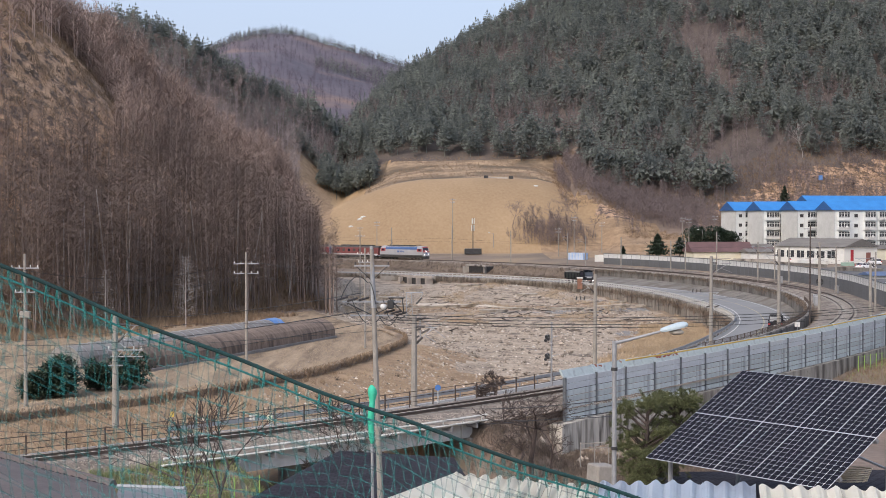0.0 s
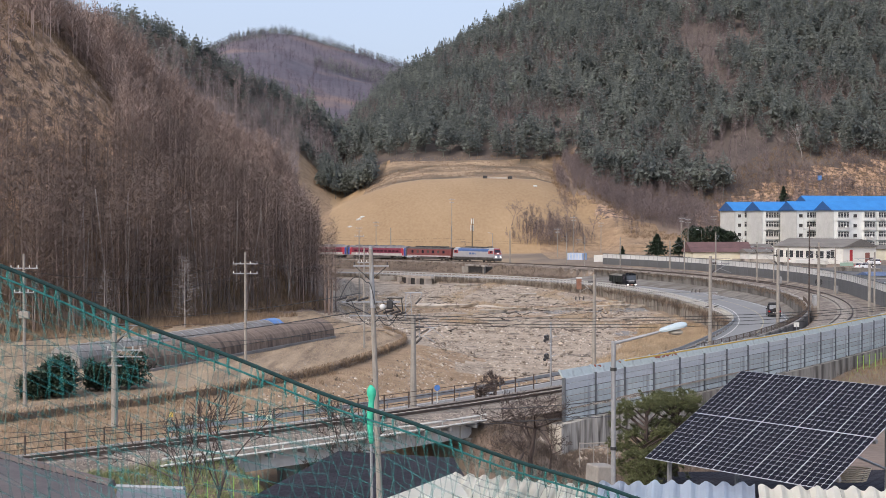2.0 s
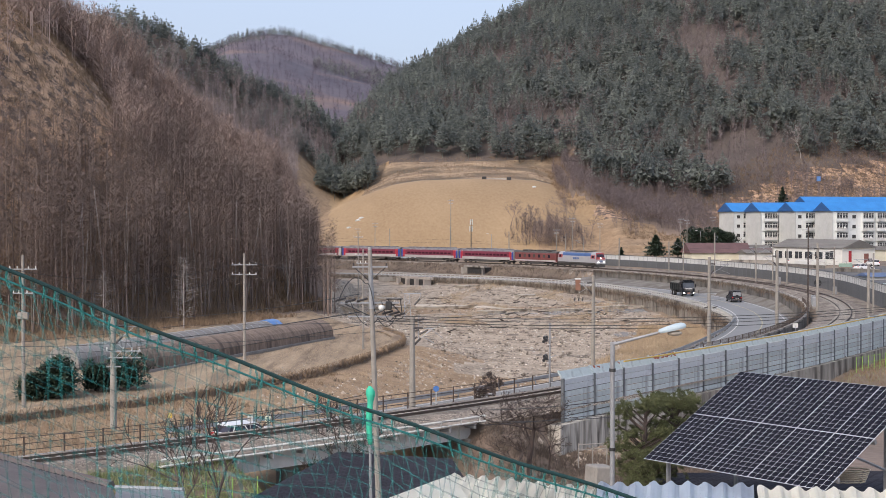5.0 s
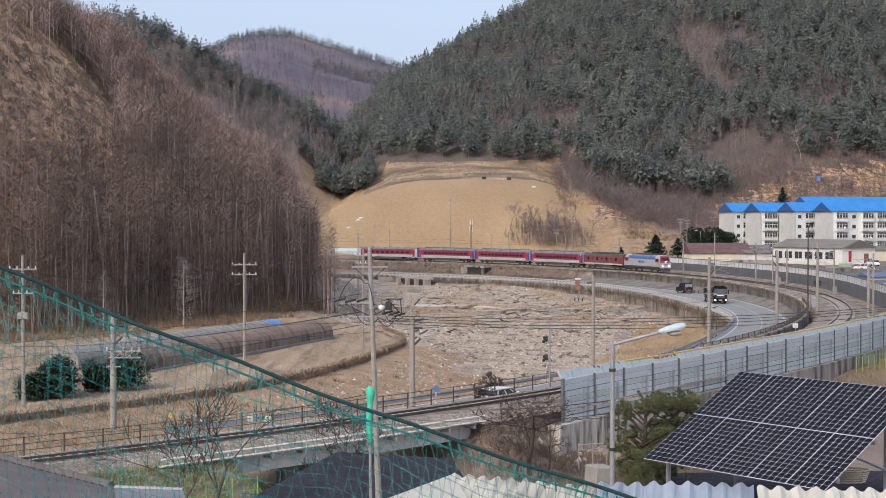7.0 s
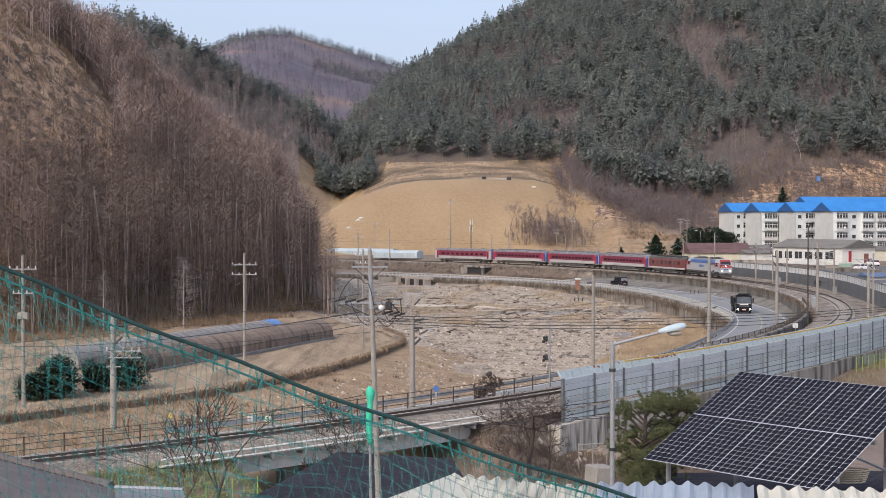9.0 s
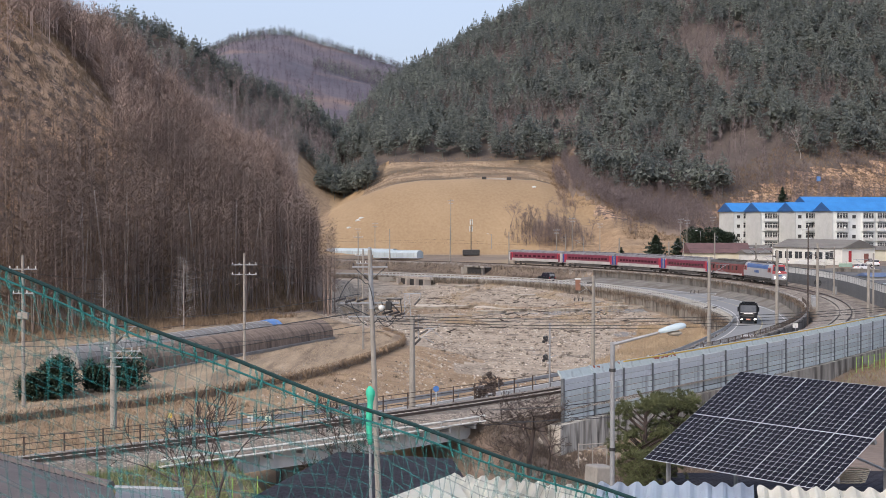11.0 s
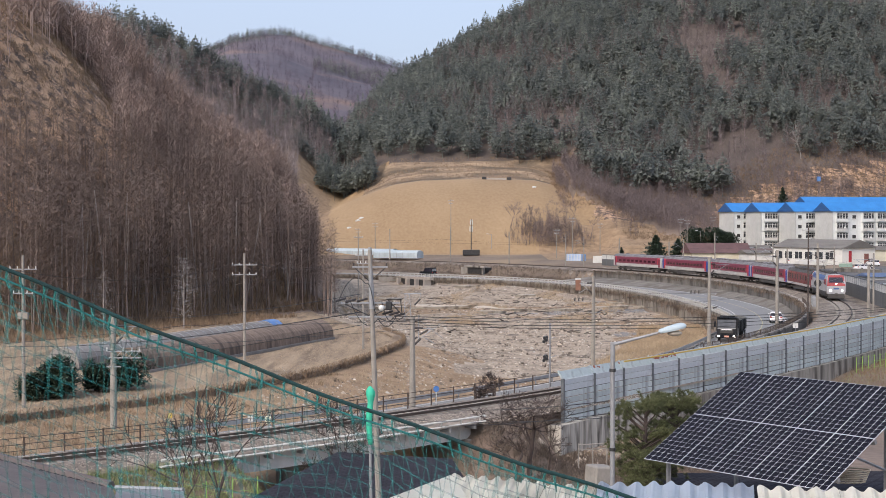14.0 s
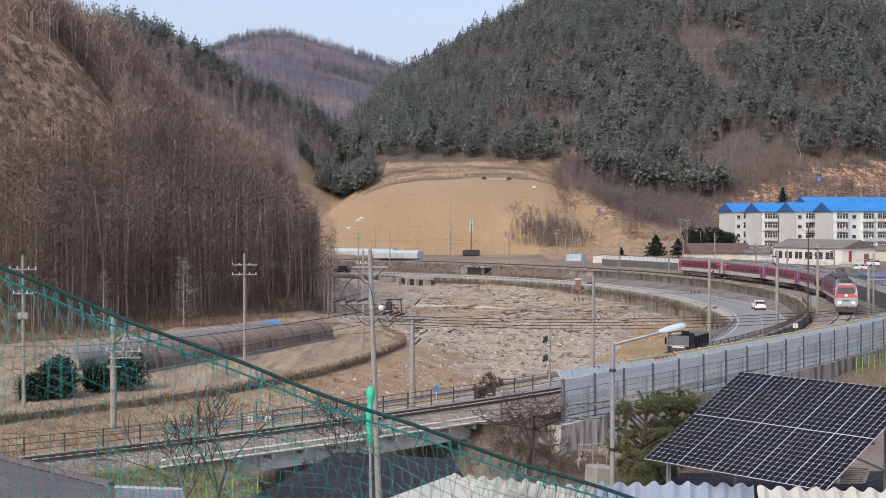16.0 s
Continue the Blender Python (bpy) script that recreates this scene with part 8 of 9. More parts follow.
# rounded evergreen shrubs in the field
def evergreen(base, w, h, seed, label, cone=False):
    rg = random.Random(seed)
    ob = thing("evergreen_shrub", pose(*base), label, "shrub", "evergreen shrubs")
    tb = bmesh.new()
    for _ in range(5):
        rod(tb, (0, 0, -0.2), (rg.gauss(0, w * 0.2), rg.gauss(0, w * 0.2), h * 0.7), 0.08, 0.03, n=5)
    part("stems", tb, M_darkbark, ob)
    nv, nt = [], []
    lobes = [(rg.gauss(0, w * 0.16), rg.gauss(0, w * 0.16), rg.uniform(0.55, 1.0)) for _ in range(6)]
    for _ in range(3000):
        a, u = rg.uniform(0, 6.283), rg.random()
        z = h * (0.08 + 0.92 * u)
        rad = w / 2 * math.sqrt(max(0.03, 1 - (2 * u - 0.9) ** 2 * 0.8)) * (0.75 + 0.25 * math.sin(a * 5 + z * 3)) * rg.uniform(0.6, 1.05)
        if cone:
            rad = w / 2 * (1.02 - u) * (0.75 + 0.35 * math.sin(z * 5.5)) * rg.uniform(0.5, 1.1)
        lx, ly, lk = rg.choice(lobes)
        c = Vector((rad * math.cos(a), rad * math.sin(a), z)) if cone else Vector((lx + 0.72 * rad * math.cos(a), ly + 0.72 * rad * math.sin(a), z * (0.55 + 0.45 * lk)))
        d = Vector((math.cos(a) + rg.gauss(0, 0.5), math.sin(a) + rg.gauss(0, 0.5), rg.gauss(0.3, 0.6))).normalized()
        s_ = d.cross(Vector((0, 0, 1))).normalized() * 0.1 * max(1, w / 3.2)
        k = len(nv)
        nv += [c - s_, c + s_, c + d * rg.uniform(0.2, 0.42) * max(1, w / 3.6)]
        nt.append((k, k + 1, k + 2))
    tagged(soup("foliage", [tuple(v) for v in nv], nt, mat("dark_evergreen", (0.026, 0.046, 0.03), (0.055, 0.085, 0.052), 1, 0.7, island=0.4), ob), "dark green foliage", kind="stuff")


evergreen((-32.53, 117.24, -2.80), 4.8, 3.3, 1, "dark green rounded evergreen in the field")
evergreen((-30.00, 121.87, -2.80), 3.0, 2.6, 2, "dark green rounded evergreen in the field")
evergreen((-27.68, 123.49, -2.80), 3.6, 3.3, 3, "dark green rounded evergreen in the field")
evergreen((-33.85, 115.78, -2.80), 3.0, 2.2, 4, "low dark green evergreen in the field")
for x_, d_, w, h in ((1161, 392, 8.0, 5.8), (1200, 392, 6.4, 4.8), (1222, 412, 6.0, 8.2), (1236, 408, 6.5, 7.6), (1256, 404, 7.5, 7.5), (1276, 404, 7.0, 6.8), (1296, 402, 6.5, 6.2), (1385, 480, 6.5, 8.5), (1100, 400, 2.2, 2.6)):
    bx = (x_ - 784) * d_ / 2500
    evergreen((bx, d_, ground_at(bx, d_) + 0.3), w, h, int(x_), "dark evergreen tree by the village", x_ < 1210 or x_ == 1385)


def tufts(name, spots, size, material, label, blades=5, seed=1, lift=1.0, wf=0.045):
    rg = np.random.default_rng(seed)
    pts = np.repeat(np.array(spots), blades, axis=0)
    n = len(pts)
    pts = pts + rg.normal(0, size * 0.35, (n, 2))
    z = land(pts[:, 0], pts[:, 1]) - 0.03
    a = rg.uniform(0, 6.283, n)
    h = size * rg.uniform(0.5, 1.3, n) * lift
    w = size * wf
    base = np.stack([pts[:, 0], pts[:, 1], z], -1)
    side = np.stack([np.cos(a) * w, np.sin(a) * w, np.zeros(n)], -1)
    tip = base + np.stack([rg.normal(0, size * 0.4, n), rg.normal(0, size * 0.4, n), h], -1)
    v = np.stack([base - side, base + side, tip], 1).reshape(-1, 3)
    return tagged(soup(name, v, np.arange(3 * n).reshape(-1, 3), material), label, "weeds", kind="stuff")


rng = np.random.default_rng(21)
M_tan = mat("tan_grass", (0.31, 0.23, 0.145), (0.5, 0.39, 0.265), 0.3, 0.95, island=0.3)
M_darkweed = mat("dark_dead_weeds", (0.085, 0.065, 0.05), (0.2, 0.155, 0.12), 0.4, 0.95, island=0.4)
M_fresh = mat("fresh_grass", (0.18, 0.205, 0.095), (0.31, 0.33, 0.165), 0.3, 0.95, island=0.3)


def by_track(n, s0, s1, o0, o1):
    return [on_track(float(s), float(o))[:2] for s, o in zip(rng.uniform(s0, s1, n), rng.uniform(o0, o1, n))]


tufts("dry_weeds", by_track(2600, -60, 78, -11, -4), 0.7, M_darkweed, "brown dead weeds on the railway bank", 5, 2)
tufts("dry_weeds", by_track(1800, 78, 300, -6.4, -4.3), 0.45, M_darkweed, "brown dead weeds along the retaining wall", 5, 3)
tufts("dry_grass", by_track(2600, 196, 262, -29, -19), 0.6, M_tan, "tall tan dry grass on the river bank", 10, 4)
tufts("dry_grass", by_track(5000, 285, 400, -40, -15), 0.24, M_tan, "tan dry grass beside the stream", 6, 5)
tufts("dry_weeds", by_track(1300, 322, 338, 3.6, 18), 0.3, M_weed, "short brown dead weeds below the stained wall", 7, 6)
tufts("dry_weeds", by_track(4400, 337.5, 351, 3.6, 18), 0.32, M_darkweed, "short brown dead weeds on the bank below the railway", 10, 16)
tufts("dry_weeds", by_track(2200, 250, 318, 4.5, 14), 0.5, M_weed, "dead weeds below the noise barrier", 5, 7)
tufts("grass", by_track(5000, 362, 400, 3.2, 16), 0.3, M_fresh, "thin fresh grass on the bank before the railway", 14, 8, 1.0, 0.07)
tufts("grass", by_track(3500, 366, 382, 2.9, 9), 0.22, M_fresh, "short fresh grass beside the near rails", 8, 19, 1.0, 0.07)
tufts("grass", by_track(900, 255, 300, 6, 18), 0.35, M_fresh, "thin fresh grass below the noise barrier", 6, 18)
fx, fyy = rng.uniform(-60, 0, 16000), rng.uniform(88, 200, 16000)
fdist, _ = off_line(fx, fyy, [p[0] for p in FIELD_EDGE], [p[1] for p in FIELD_EDGE])
edge_spots = [(x, y) for x, y, k in zip(fx, fyy, fdist) if -1.3 < k < -0.3][::2]
tufts("dry_weeds", edge_spots, 0.32, M_tan, "dead weeds at the foot of the field's stone edge", 6, 9)
wall_pts = curve_through(FIELD_EDGE[2:9], 1.0)
field_wall = part("field_wall", sweep([(x, y, 0) for x, y in wall_pts], [(-0.1, -4.4), (0.05, -2.78), (0.45, -2.78), (0.45, -4.4)]), mat("dark_stone", (0.13, 0.1, 0.078), (0.27, 0.212, 0.163), 1.2, 0.95, 0.5))
tagged(field_wall, "low dark rubble wall holding up the field", "retaining wall", kind="structure")
part("verge", sweep([(x, y, 0) for x, y in wall_pts], [(0.4, -2.9), (0.4, -2.765), (1.3, -2.74), (1.3, -2.9)]), M_field, field_wall, "trodden tan grass verge")
wk = rng.integers(0, len(wall_pts) - 1, 1500)
wu = rng.random(1500)
wxy = wall_pts[wk] * (1 - wu[:, None]) + wall_pts[wk + 1] * wu[:, None]
wz = rng.uniform(-4.1, -2.8, 1500)
way_ = wall_pts[wk + 1] - wall_pts[wk]
way_ = np.stack([way_[:, 1], -way_[:, 0]], -1) / np.hypot(way_[:, 0], way_[:, 1])[:, None]
stones_later = [tuple(p + w * 0.03) for p, w in zip(wxy, way_)]
wz = wz[wxy[:, 0] > -19]
stones_later = [p for p, k in zip(stones_later, wxy[:, 0] > -19) if k]
slope_spots = [(x, y) for x, y, k in zip(fx, fyy, fdist) if -13 < k < -2 and y < 172]
tufts("dry_grass", slope_spots, 0.28, M_tan, "tan dry grass between field and gravel", 6, 10)
hill_spots = scatter(rng, 9000, -125, -40, 165, 330, lambda x, y: on_hill(x, y))
tufts("dry_weeds", hill_spots, 1.0, M_weed, "low brown scrub over the steep hillside", 12, 11)
slope = scatter(rng, 12000, 40, 190, 430, 560, lambda x, y: seen(x, y) & (y < foot_line(x) + 25) & ((y > 476 - 0.25 * (x - 45)) | (lumps(x, y, 11, 6) > 0.35)))
tufts("dry_weeds", slope, 1.0, M_weed, "brown scrub on the slope behind the village", 10, 12)
upper = scatter(rng, 3000, -30, 60, 520, 560, lambda x, y: y > 526)
tufts("dry_weeds", upper, 0.8, M_weed, "brown scrub above the mown slope", 4, 13)


# stones of the river bed
def stones(name, spots, sizes, material, label, seed, heights=None, whole=False):
    rg = np.random.default_rng(seed)
    oct_v = np.array([(1, 0, -0.35), (-1, 0, -0.35), (0, 1, -0.35), (0, -1, -0.35), (0, 0, 1), (0, 0, -1)], float)
    oct_t = np.array([(0, 2, 4), (2, 1, 4), (1, 3, 4), (3, 0, 4)] + ([(2, 0, 5), (1, 2, 5), (3, 1, 5), (0, 3, 5)] if whole else []))
    n = len(spots)
    pts = np.array(spots)
    z = land(pts[:, 0], pts[:, 1]) if heights is None else np.asarray(heights)
    v = oct_v[None] * rg.uniform(0.6, 1.3, (n, 6, 1)) * np.array(sizes)[:, None, None] * np.array((1, 1, 0.6))
    z = z - 0.12 * np.array(sizes)
    v = v + np.stack([pts[:, 0], pts[:, 1], z], -1)[:, None]
    t = oct_t[None] + 6 * np.arange(n)[:, None, None]
    return tagged(soup(name, v.reshape(-1, 3), t.reshape(-1, 3), material), label, "stones", kind="stuff")


stones("wall_stones", stones_later, rng.uniform(0.07, 0.14, len(stones_later)), mat("wall_stone", (0.14, 0.117, 0.097), (0.29, 0.242, 0.2), 0.7, 0.95, island=0.3), "uneven stones of the field's rubble wall", 30, wz, True)
M_stone = mat("pale_stone", (0.22, 0.175, 0.132), (0.46, 0.375, 0.29), 0.5, 0.95, island=0.6)
rx, ry = rng.uniform(-28, 45, 48000), rng.uniform(110, 330, 48000)
rd, rs = off_line(rx, ry, _x[::8], _y[::8])
rf, _ = off_line(rx, ry, [p[0] for p in FIELD_EDGE], [p[1] for p in FIELD_EDGE])
ok = (rd < 0) & (-rd > -np.interp(rs - 160, *ROAD_EDGE) + 2) & (rf < -3)
bed_spots = [(x, y) for x, y, k in zip(rx, ry, ok) if k]
stones("river_stones", bed_spots, np.clip(rng.lognormal(-1.98, 0.52, len(bed_spots)), 0.05, 0.55), M_stone, "grey and brown cobbles of a dry river bed", 31)
pebble_rng = np.random.default_rng(92)
pick = pebble_rng.permutation(len(bed_spots))
stones("pale_cobbles", [(bed_spots[k][0] + 0.4, bed_spots[k][1] - 0.3) for k in pick[:2600]], np.clip(pebble_rng.lognormal(-1.75, 0.4, 2600), 0.1, 0.5), mat("white_cobble", (0.46, 0.41, 0.345), (0.72, 0.66, 0.57), 0.6, 0.95, island=0.3), "pale washed cobbles strewn over the river bed", 36)
stones("dark_cobbles", [(bed_spots[k][0] - 0.4, bed_spots[k][1] + 0.3) for k in pick[2600:4800]], np.clip(pebble_rng.lognormal(-1.8, 0.4, 2200), 0.1, 0.45), mat("dark_cobble", (0.06, 0.048, 0.038), (0.15, 0.12, 0.095), 0.6, 0.95, island=0.4), "dark damp cobbles strewn over the river bed", 37)

# ---------------------------------------------------------------- signals, signs and litter
sig = thing("railway_signal", pose(*(7.92, 104.56, -0.60)), "railway signal post with dark lamp heads", "signal")
part("post", rods([((0, 0, -0.5), (0, 0, 4.95), 0.07)], 8), M_steel, sig)
for h_ in (3.78, 2.39):
    part("lamp_head", boxed(-0.38, -0.14, -0.12, 0.12, h_ - 0.2, h_ + 0.24, 0.05), M_dark, sig, "black lamp head")
    for dx_, dz_ in ((-0.38, 0.16), (-0.28, 0.02), (-0.42, -0.12)):
        part("hood", rods([((dx_, -0.05, h_ + dz_), (dx_ - 0.05, -0.4, h_ + dz_ - 0.06), 0.1, 0.12)], 10), M_dark, sig)
    part("bracket", rods([((0, 0, h_), (0.45, 0, h_ + 0.15), 0.025), ((-0.15, 0, h_ - 0.2), (0, 0, h_ - 0.32), 0.03)]), M_steel, sig)
    part("step", boxed(-0.2, 0.02, -0.15, 0.15, h_ - 0.42, h_ - 0.38), M_white, sig)
sign = thing("round_sign", pose(*(-0.45, 93.98, -0.60)), "small blue round sign on a white post", "sign")
part("post", rods([((0, 0, -0.3), (0, 0, 1.2), 0.03)]), M_white, sign)
part("disc", rods([((0, -0.03, 1.35), (0, 0.03, 1.35), 0.2)], 16), mat("sign_blue", (0.05, 0.15, 0.4), (0.08, 0.2, 0.48), 1, 0.5), sign, "blue disc")
pillar = thing("pillar", pose(*(28.11, 293.82, -2.60)), "red-brown brick pillar with a pale cap by the road", "pillar")
part("shaft", boxed(-0.5, 0.5, -0.5, 0.5, -0.2, 2.0, 0.02), mat("red_brick", (0.2, 0.1, 0.07), (0.3, 0.16, 0.11), 1, 0.9, 0.2), pillar)
part("cap", boxed(-0.6, 0.6, -0.6, 0.6, 2.0, 2.25, 0.04), M_white, pillar)
plate = thing("track_sign", pose(*(39.88, 159.55, -1.00)), "small white trackside plate on a post", "sign")
part("post", rods([((0, 0, -0.6), (0, 0, 1.0), 0.03)]), M_steel, plate)
part("board", boxed(-0.3, 0.3, -0.02, 0.02, 0.75, 1.25), M_white, plate)
# low weirs and slabs across the gravel
sr = random.Random(9)
M_pale = mat("broken_concrete", (0.36, 0.325, 0.275), (0.6, 0.55, 0.475), 0.5, 0.95, 0.3, spot=(0.22, 0.195, 0.165), spot_scale=0.6)
bar_pts = curve_through([(-5.5, 282), (2, 280), (9, 274), (13.5, 271)], 1.5)
sand_bar = part("sand_bar", sweep([(x, y, ground_at(x, y) + 0.26 + 0.05 * math.sin(x)) for x, y in bar_pts], [(-1.7, -0.35), (-0.9, 0.0), (0.8, 0.06), (1.9, -0.35)]), mat("pale_sand", (0.42, 0.36, 0.29), (0.66, 0.58, 0.475), 0.6, 0.95, 0.3, fine=4))
tagged(sand_bar, "narrow pale bar of sand across the gravel", "sand bar", kind="structure")
for x_, y_, l_ in ((640, 541, 9), (700, 545, 12), (790, 546, 14), (870, 553, 6), (905, 549, 8), (1000, 547, 8), (1080, 545, 9), (830, 520, 7), (930, 531, 6), (690, 528, 7), (1140, 545, 5), (1090, 540, 4)):
    k_ = (12.1 + 5.2) * 2500 / (y_ - 387)
    gx_ = (x_ - 784) * k_ / 2500
    sl = thing("concrete_slab", pose(gx_, k_, ground_at(gx_, k_) + 0.32, 0, sr.uniform(-3, 3), sr.uniform(-14, 10)), "broken pale concrete slab lying on the gravel", "slab", "broken slabs")
    sb = bmesh.new()
    rim = [(l_ / 2 * (0.75 + 0.3 * sr.random()) * math.cos(0.7854 * k), (0.7 + 0.5 * sr.random()) * math.sin(0.7854 * k)) for k in range(8)]
    lo_, up_ = [sb.verts.new((x * 0.82, y * 0.7, -0.4)) for x, y in rim], [sb.verts.new((x, y, 0.06 + 0.12 * sr.random())) for x, y in rim]
    sb.faces.new(up_)
    sb.faces.new(lo_[::-1])
    for k in range(8):
        sb.faces.new((lo_[k], lo_[(k + 1) % 8], up_[(k + 1) % 8], up_[k]))
    part("slab", sb, M_pale, sl)
tarp_t = thing("tarpaulin", pose(*(19.44, 339.63, -5.30)), "crumpled blue tarpaulin on the gravel", "tarpaulin")
tb_ = bmesh.new()
bmesh.ops.create_icosphere(tb_, subdivisions=2, radius=1.0)
for v in tb_.verts:
    v.co = Vector((v.co.x * 1.2, v.co.y * 0.9, max(-0.1, v.co.z) * 0.5)) * (1 + 0.25 * sr.random())
part("sheet", tb_, M_tarp, tarp_t)
bush_spots = [(x, y) for x, y, k in zip(rx[:20000], ry[:20000], ok[:20000]) if k and math.sin(x * 0.31 + 1.7 * math.sin(y * 0.11)) > 0.72]
tufts("dry_weeds", bush_spots[::8], 0.42, M_weed, "scattered dead weeds over the river gravel", 5, 33)
tufts("dry_weeds", [(x + 1.7 * math.sin(y), y) for x, y in bed_spots[::100]], 0.5, M_darkweed, "small dark bushes dotted over the river gravel", 22, 35, 0.8, 0.06)
far_bed = [(x, y) for x, y in bush_spots if y > 230]
tufts("dry_grass", [(x + 2, y + 3) for x, y in far_bed], 0.6, M_tan, "tan grass over the far river bank", 6, 34)
# dome furnishings
for x_ in (857, 901):
    gx_ = (x_ - 784) * 519 / 2500
    bn_ = thing("stone_bench", pose(gx_, 519, ground_at(gx_, 519)), "dark stone block at the top of the mown slope", "stone block", "stone blocks")
    part("block", boxed(-0.8, 0.8, -0.4, 0.4, -0.3, 1.0, 0.1), M_dark, bn_)
wl_ = thing("low_wall", pose(19.5, 519.6, ground_at(19.5, 519.6)), "low pale stone wall between two dark blocks", "wall")
part("wall", boxed(-3.6, 3.6, -0.3, 0.3, -0.5, 0.5, 0.1), M_slab, wl_)
for x_, d_ in ((640, 470), (634, 468), (618, 462), (945, 498)):
    gx_ = (x_ - 784) * d_ / 2500
    rk = thing("pale_rock", pose(gx_, d_, ground_at(gx_, d_)), "pale rock on the mown slope", "rock", "pale rocks")
    rb_ = bmesh.new()
    bmesh.ops.create_icosphere(rb_, subdivisions=1, radius=0.7)
    for v in rb_.verts:
        v.co = Vector((v.co.x * 1.4, v.co.y, v.co.z * 0.6)) * (0.8 + 0.4 * sr.random())
    part("rock", rb_, M_white, rk)
box_b = thing("blue_crate", pose(*(134.22, 505.00, 26.22)), "small bright blue hut on the hillside", "hut")
part("body", boxed(-0.6, 0.6, -0.5, 0.5, -0.8, 0.9, 0.05), M_tarp, box_b)
# rough ground and rubble between the field and the near line
fx2, fy2 = rng.uniform(-46, 4, 16000), rng.uniform(84, 150, 16000)
fd2, _ = off_line(fx2, fy2, [p[0] for p in FIELD_EDGE], [p[1] for p in FIELD_EDGE])
td2, _ = off_line(fx2, fy2, _x[::8], _y[::8])
rough_spots = [(x, y) for x, y, k, t in zip(fx2, fy2, fd2, td2) if -10 < k < -0.2 and t < -18 and x < -13 + 3 * math.sin(y) and math.sin(x * 0.45 + 2 * math.sin(y * 0.2)) > -0.1]
bank_spots = [(x, y) for x, y, k in zip(fx, fyy, fdist) if -1.0 < k < 1.4 and x < -20]
tufts("dry_weeds", bank_spots, 0.35, M_tan, "dead weeds on the grassy bank below the field", 9, 46)
tufts("dry_weeds", rough_spots, 0.4, M_weed, "tangled dead weeds below the field", 5, 41)
rub = [(x, y) for x, y, k, t in zip(fx2, fy2, fd2, td2) if -1.0 < k < 4.5 and t < -18 and x < -14][::2]
stones("rubble", rub, np.clip(rng.lognormal(-2.5, 0.4, len(rub)), 0.05, 0.14), mat("pale_rubble", (0.22, 0.195, 0.165), (0.42, 0.38, 0.33), 0.5, 0.95, island=0.4), "pale rubble along the edge of the field", 43)
fieldw = [(x, y) for x, y, k in zip(rng.uniform(-60, -6, 9000), rng.uniform(100, 215, 9000), range(9000))]
fw = np.array(fieldw)
fk, _ = off_line(fw[:, 0], fw[:, 1], [p[0] for p in FIELD_EDGE], [p[1] for p in FIELD_EDGE])
hk, _ = off_line(fw[:, 0], fw[:, 1], [p[0] for p in HILL_FOOT], [p[1] for p in HILL_FOOT])
tufts("stubble", [tuple(p) for p, a, b in zip(fw, fk, hk) if a > 0.5 and b < 1], 0.22, M_tan, "short tan stubble over the field", 6, 44)
tufts("dry_weeds", [tuple(p) for p, a, b in zip(fw, fk, hk) if a > 0.5 and -7 < b < 3], 0.8, M_weed, "brown weeds along the foot of the wood", 12, 45)
under_spots = scatter(rng, 6000, -75, -16, 165, 262, lambda x, y: on_hill(x, y) & (off_line(x, y, [p[0] for p in HILL_FOOT], [p[1] for p in HILL_FOOT])[0] < 16))
tufts("undergrowth", under_spots, 1.5, M_weed, "brown leafless undergrowth between the larch trunks", 9, 47)


# dead creepers hanging over the walls
def fringe(name, spots, drop, n, material, label, seed):
    """Thin dead stems hung from a line of wall-top points."""
    rg = np.random.default_rng(seed)
    p = np.array(spots)
    k = rg.integers(0, len(p) - 1, n)
    u = rg.random((n, 1))
    top = p[k] * (1 - u) + p[k + 1] * u
    patch_ = 0.5 + 0.5 * np.sin(k * 0.9) * np.sin(k * 0.37 + 1)
    ln = drop * rg.uniform(0.15, 1.0, n) * (0.25 + 0.75 * patch_)
    top = top + np.stack([rg.normal(0, 0.12, n), rg.normal(0, 0.12, n), rg.uniform(-0.3, 0.35, n)], -1)
    tip = top + np.stack([rg.normal(0, 0.25, n), rg.normal(-0.25, 0.2, n), -ln], -1)
    a = rg.uniform(0, 6.283, n)
    side = np.stack([np.cos(a) * 0.035, np.sin(a) * 0.035, np.zeros(n)], -1)
    v = np.stack([top - side, top + side, tip], 1).reshape(-1, 3)
    return tagged(soup(name, v, np.arange(3 * n).reshape(-1, 3), material), label, "creepers", kind="stuff")


fringe("dead_creepers", along(78, 300, -5.25, -0.3), 1.3, 5000, M_darkweed, "brown dead creepers over the retaining wall", 51)
fringe("dead_creepers", along_road(-20, 300, ROAD_EDGE, -0.3, -3.05), 2.0, 8000, M_darkweed, "brown dead creepers over the river wall", 52)
fringe("dead_creepers", [(p[0] - 0.4, p[1] - 0.4, -1.6) for p in bar_line], 1.2, 2500, M_darkweed, "dead creepers on the wall below the barrier", 53)

fringe("dead_creepers", [(x, y, -2.7) for x, y in wall_pts], 1.2, 5200, M_weed, "dead grass hanging over the field's stone wall", 54)

# loose ballast on the nearest stretch
bspots = by_track(2500, 328, 346, 1.7, 4.1) + by_track(3600, 346, 371, 1.7, 2.9) + by_track(1600, 371, 398, 1.7, 3.1) + by_track(4000, 328, 398, -4.0, -1.7) + by_track(2500, 328, 398, -0.6, 0.6)
bxy = np.array(bspots)
boff, _ = off_line(bxy[:, 0], bxy[:, 1], _x[::8], _y[::8])
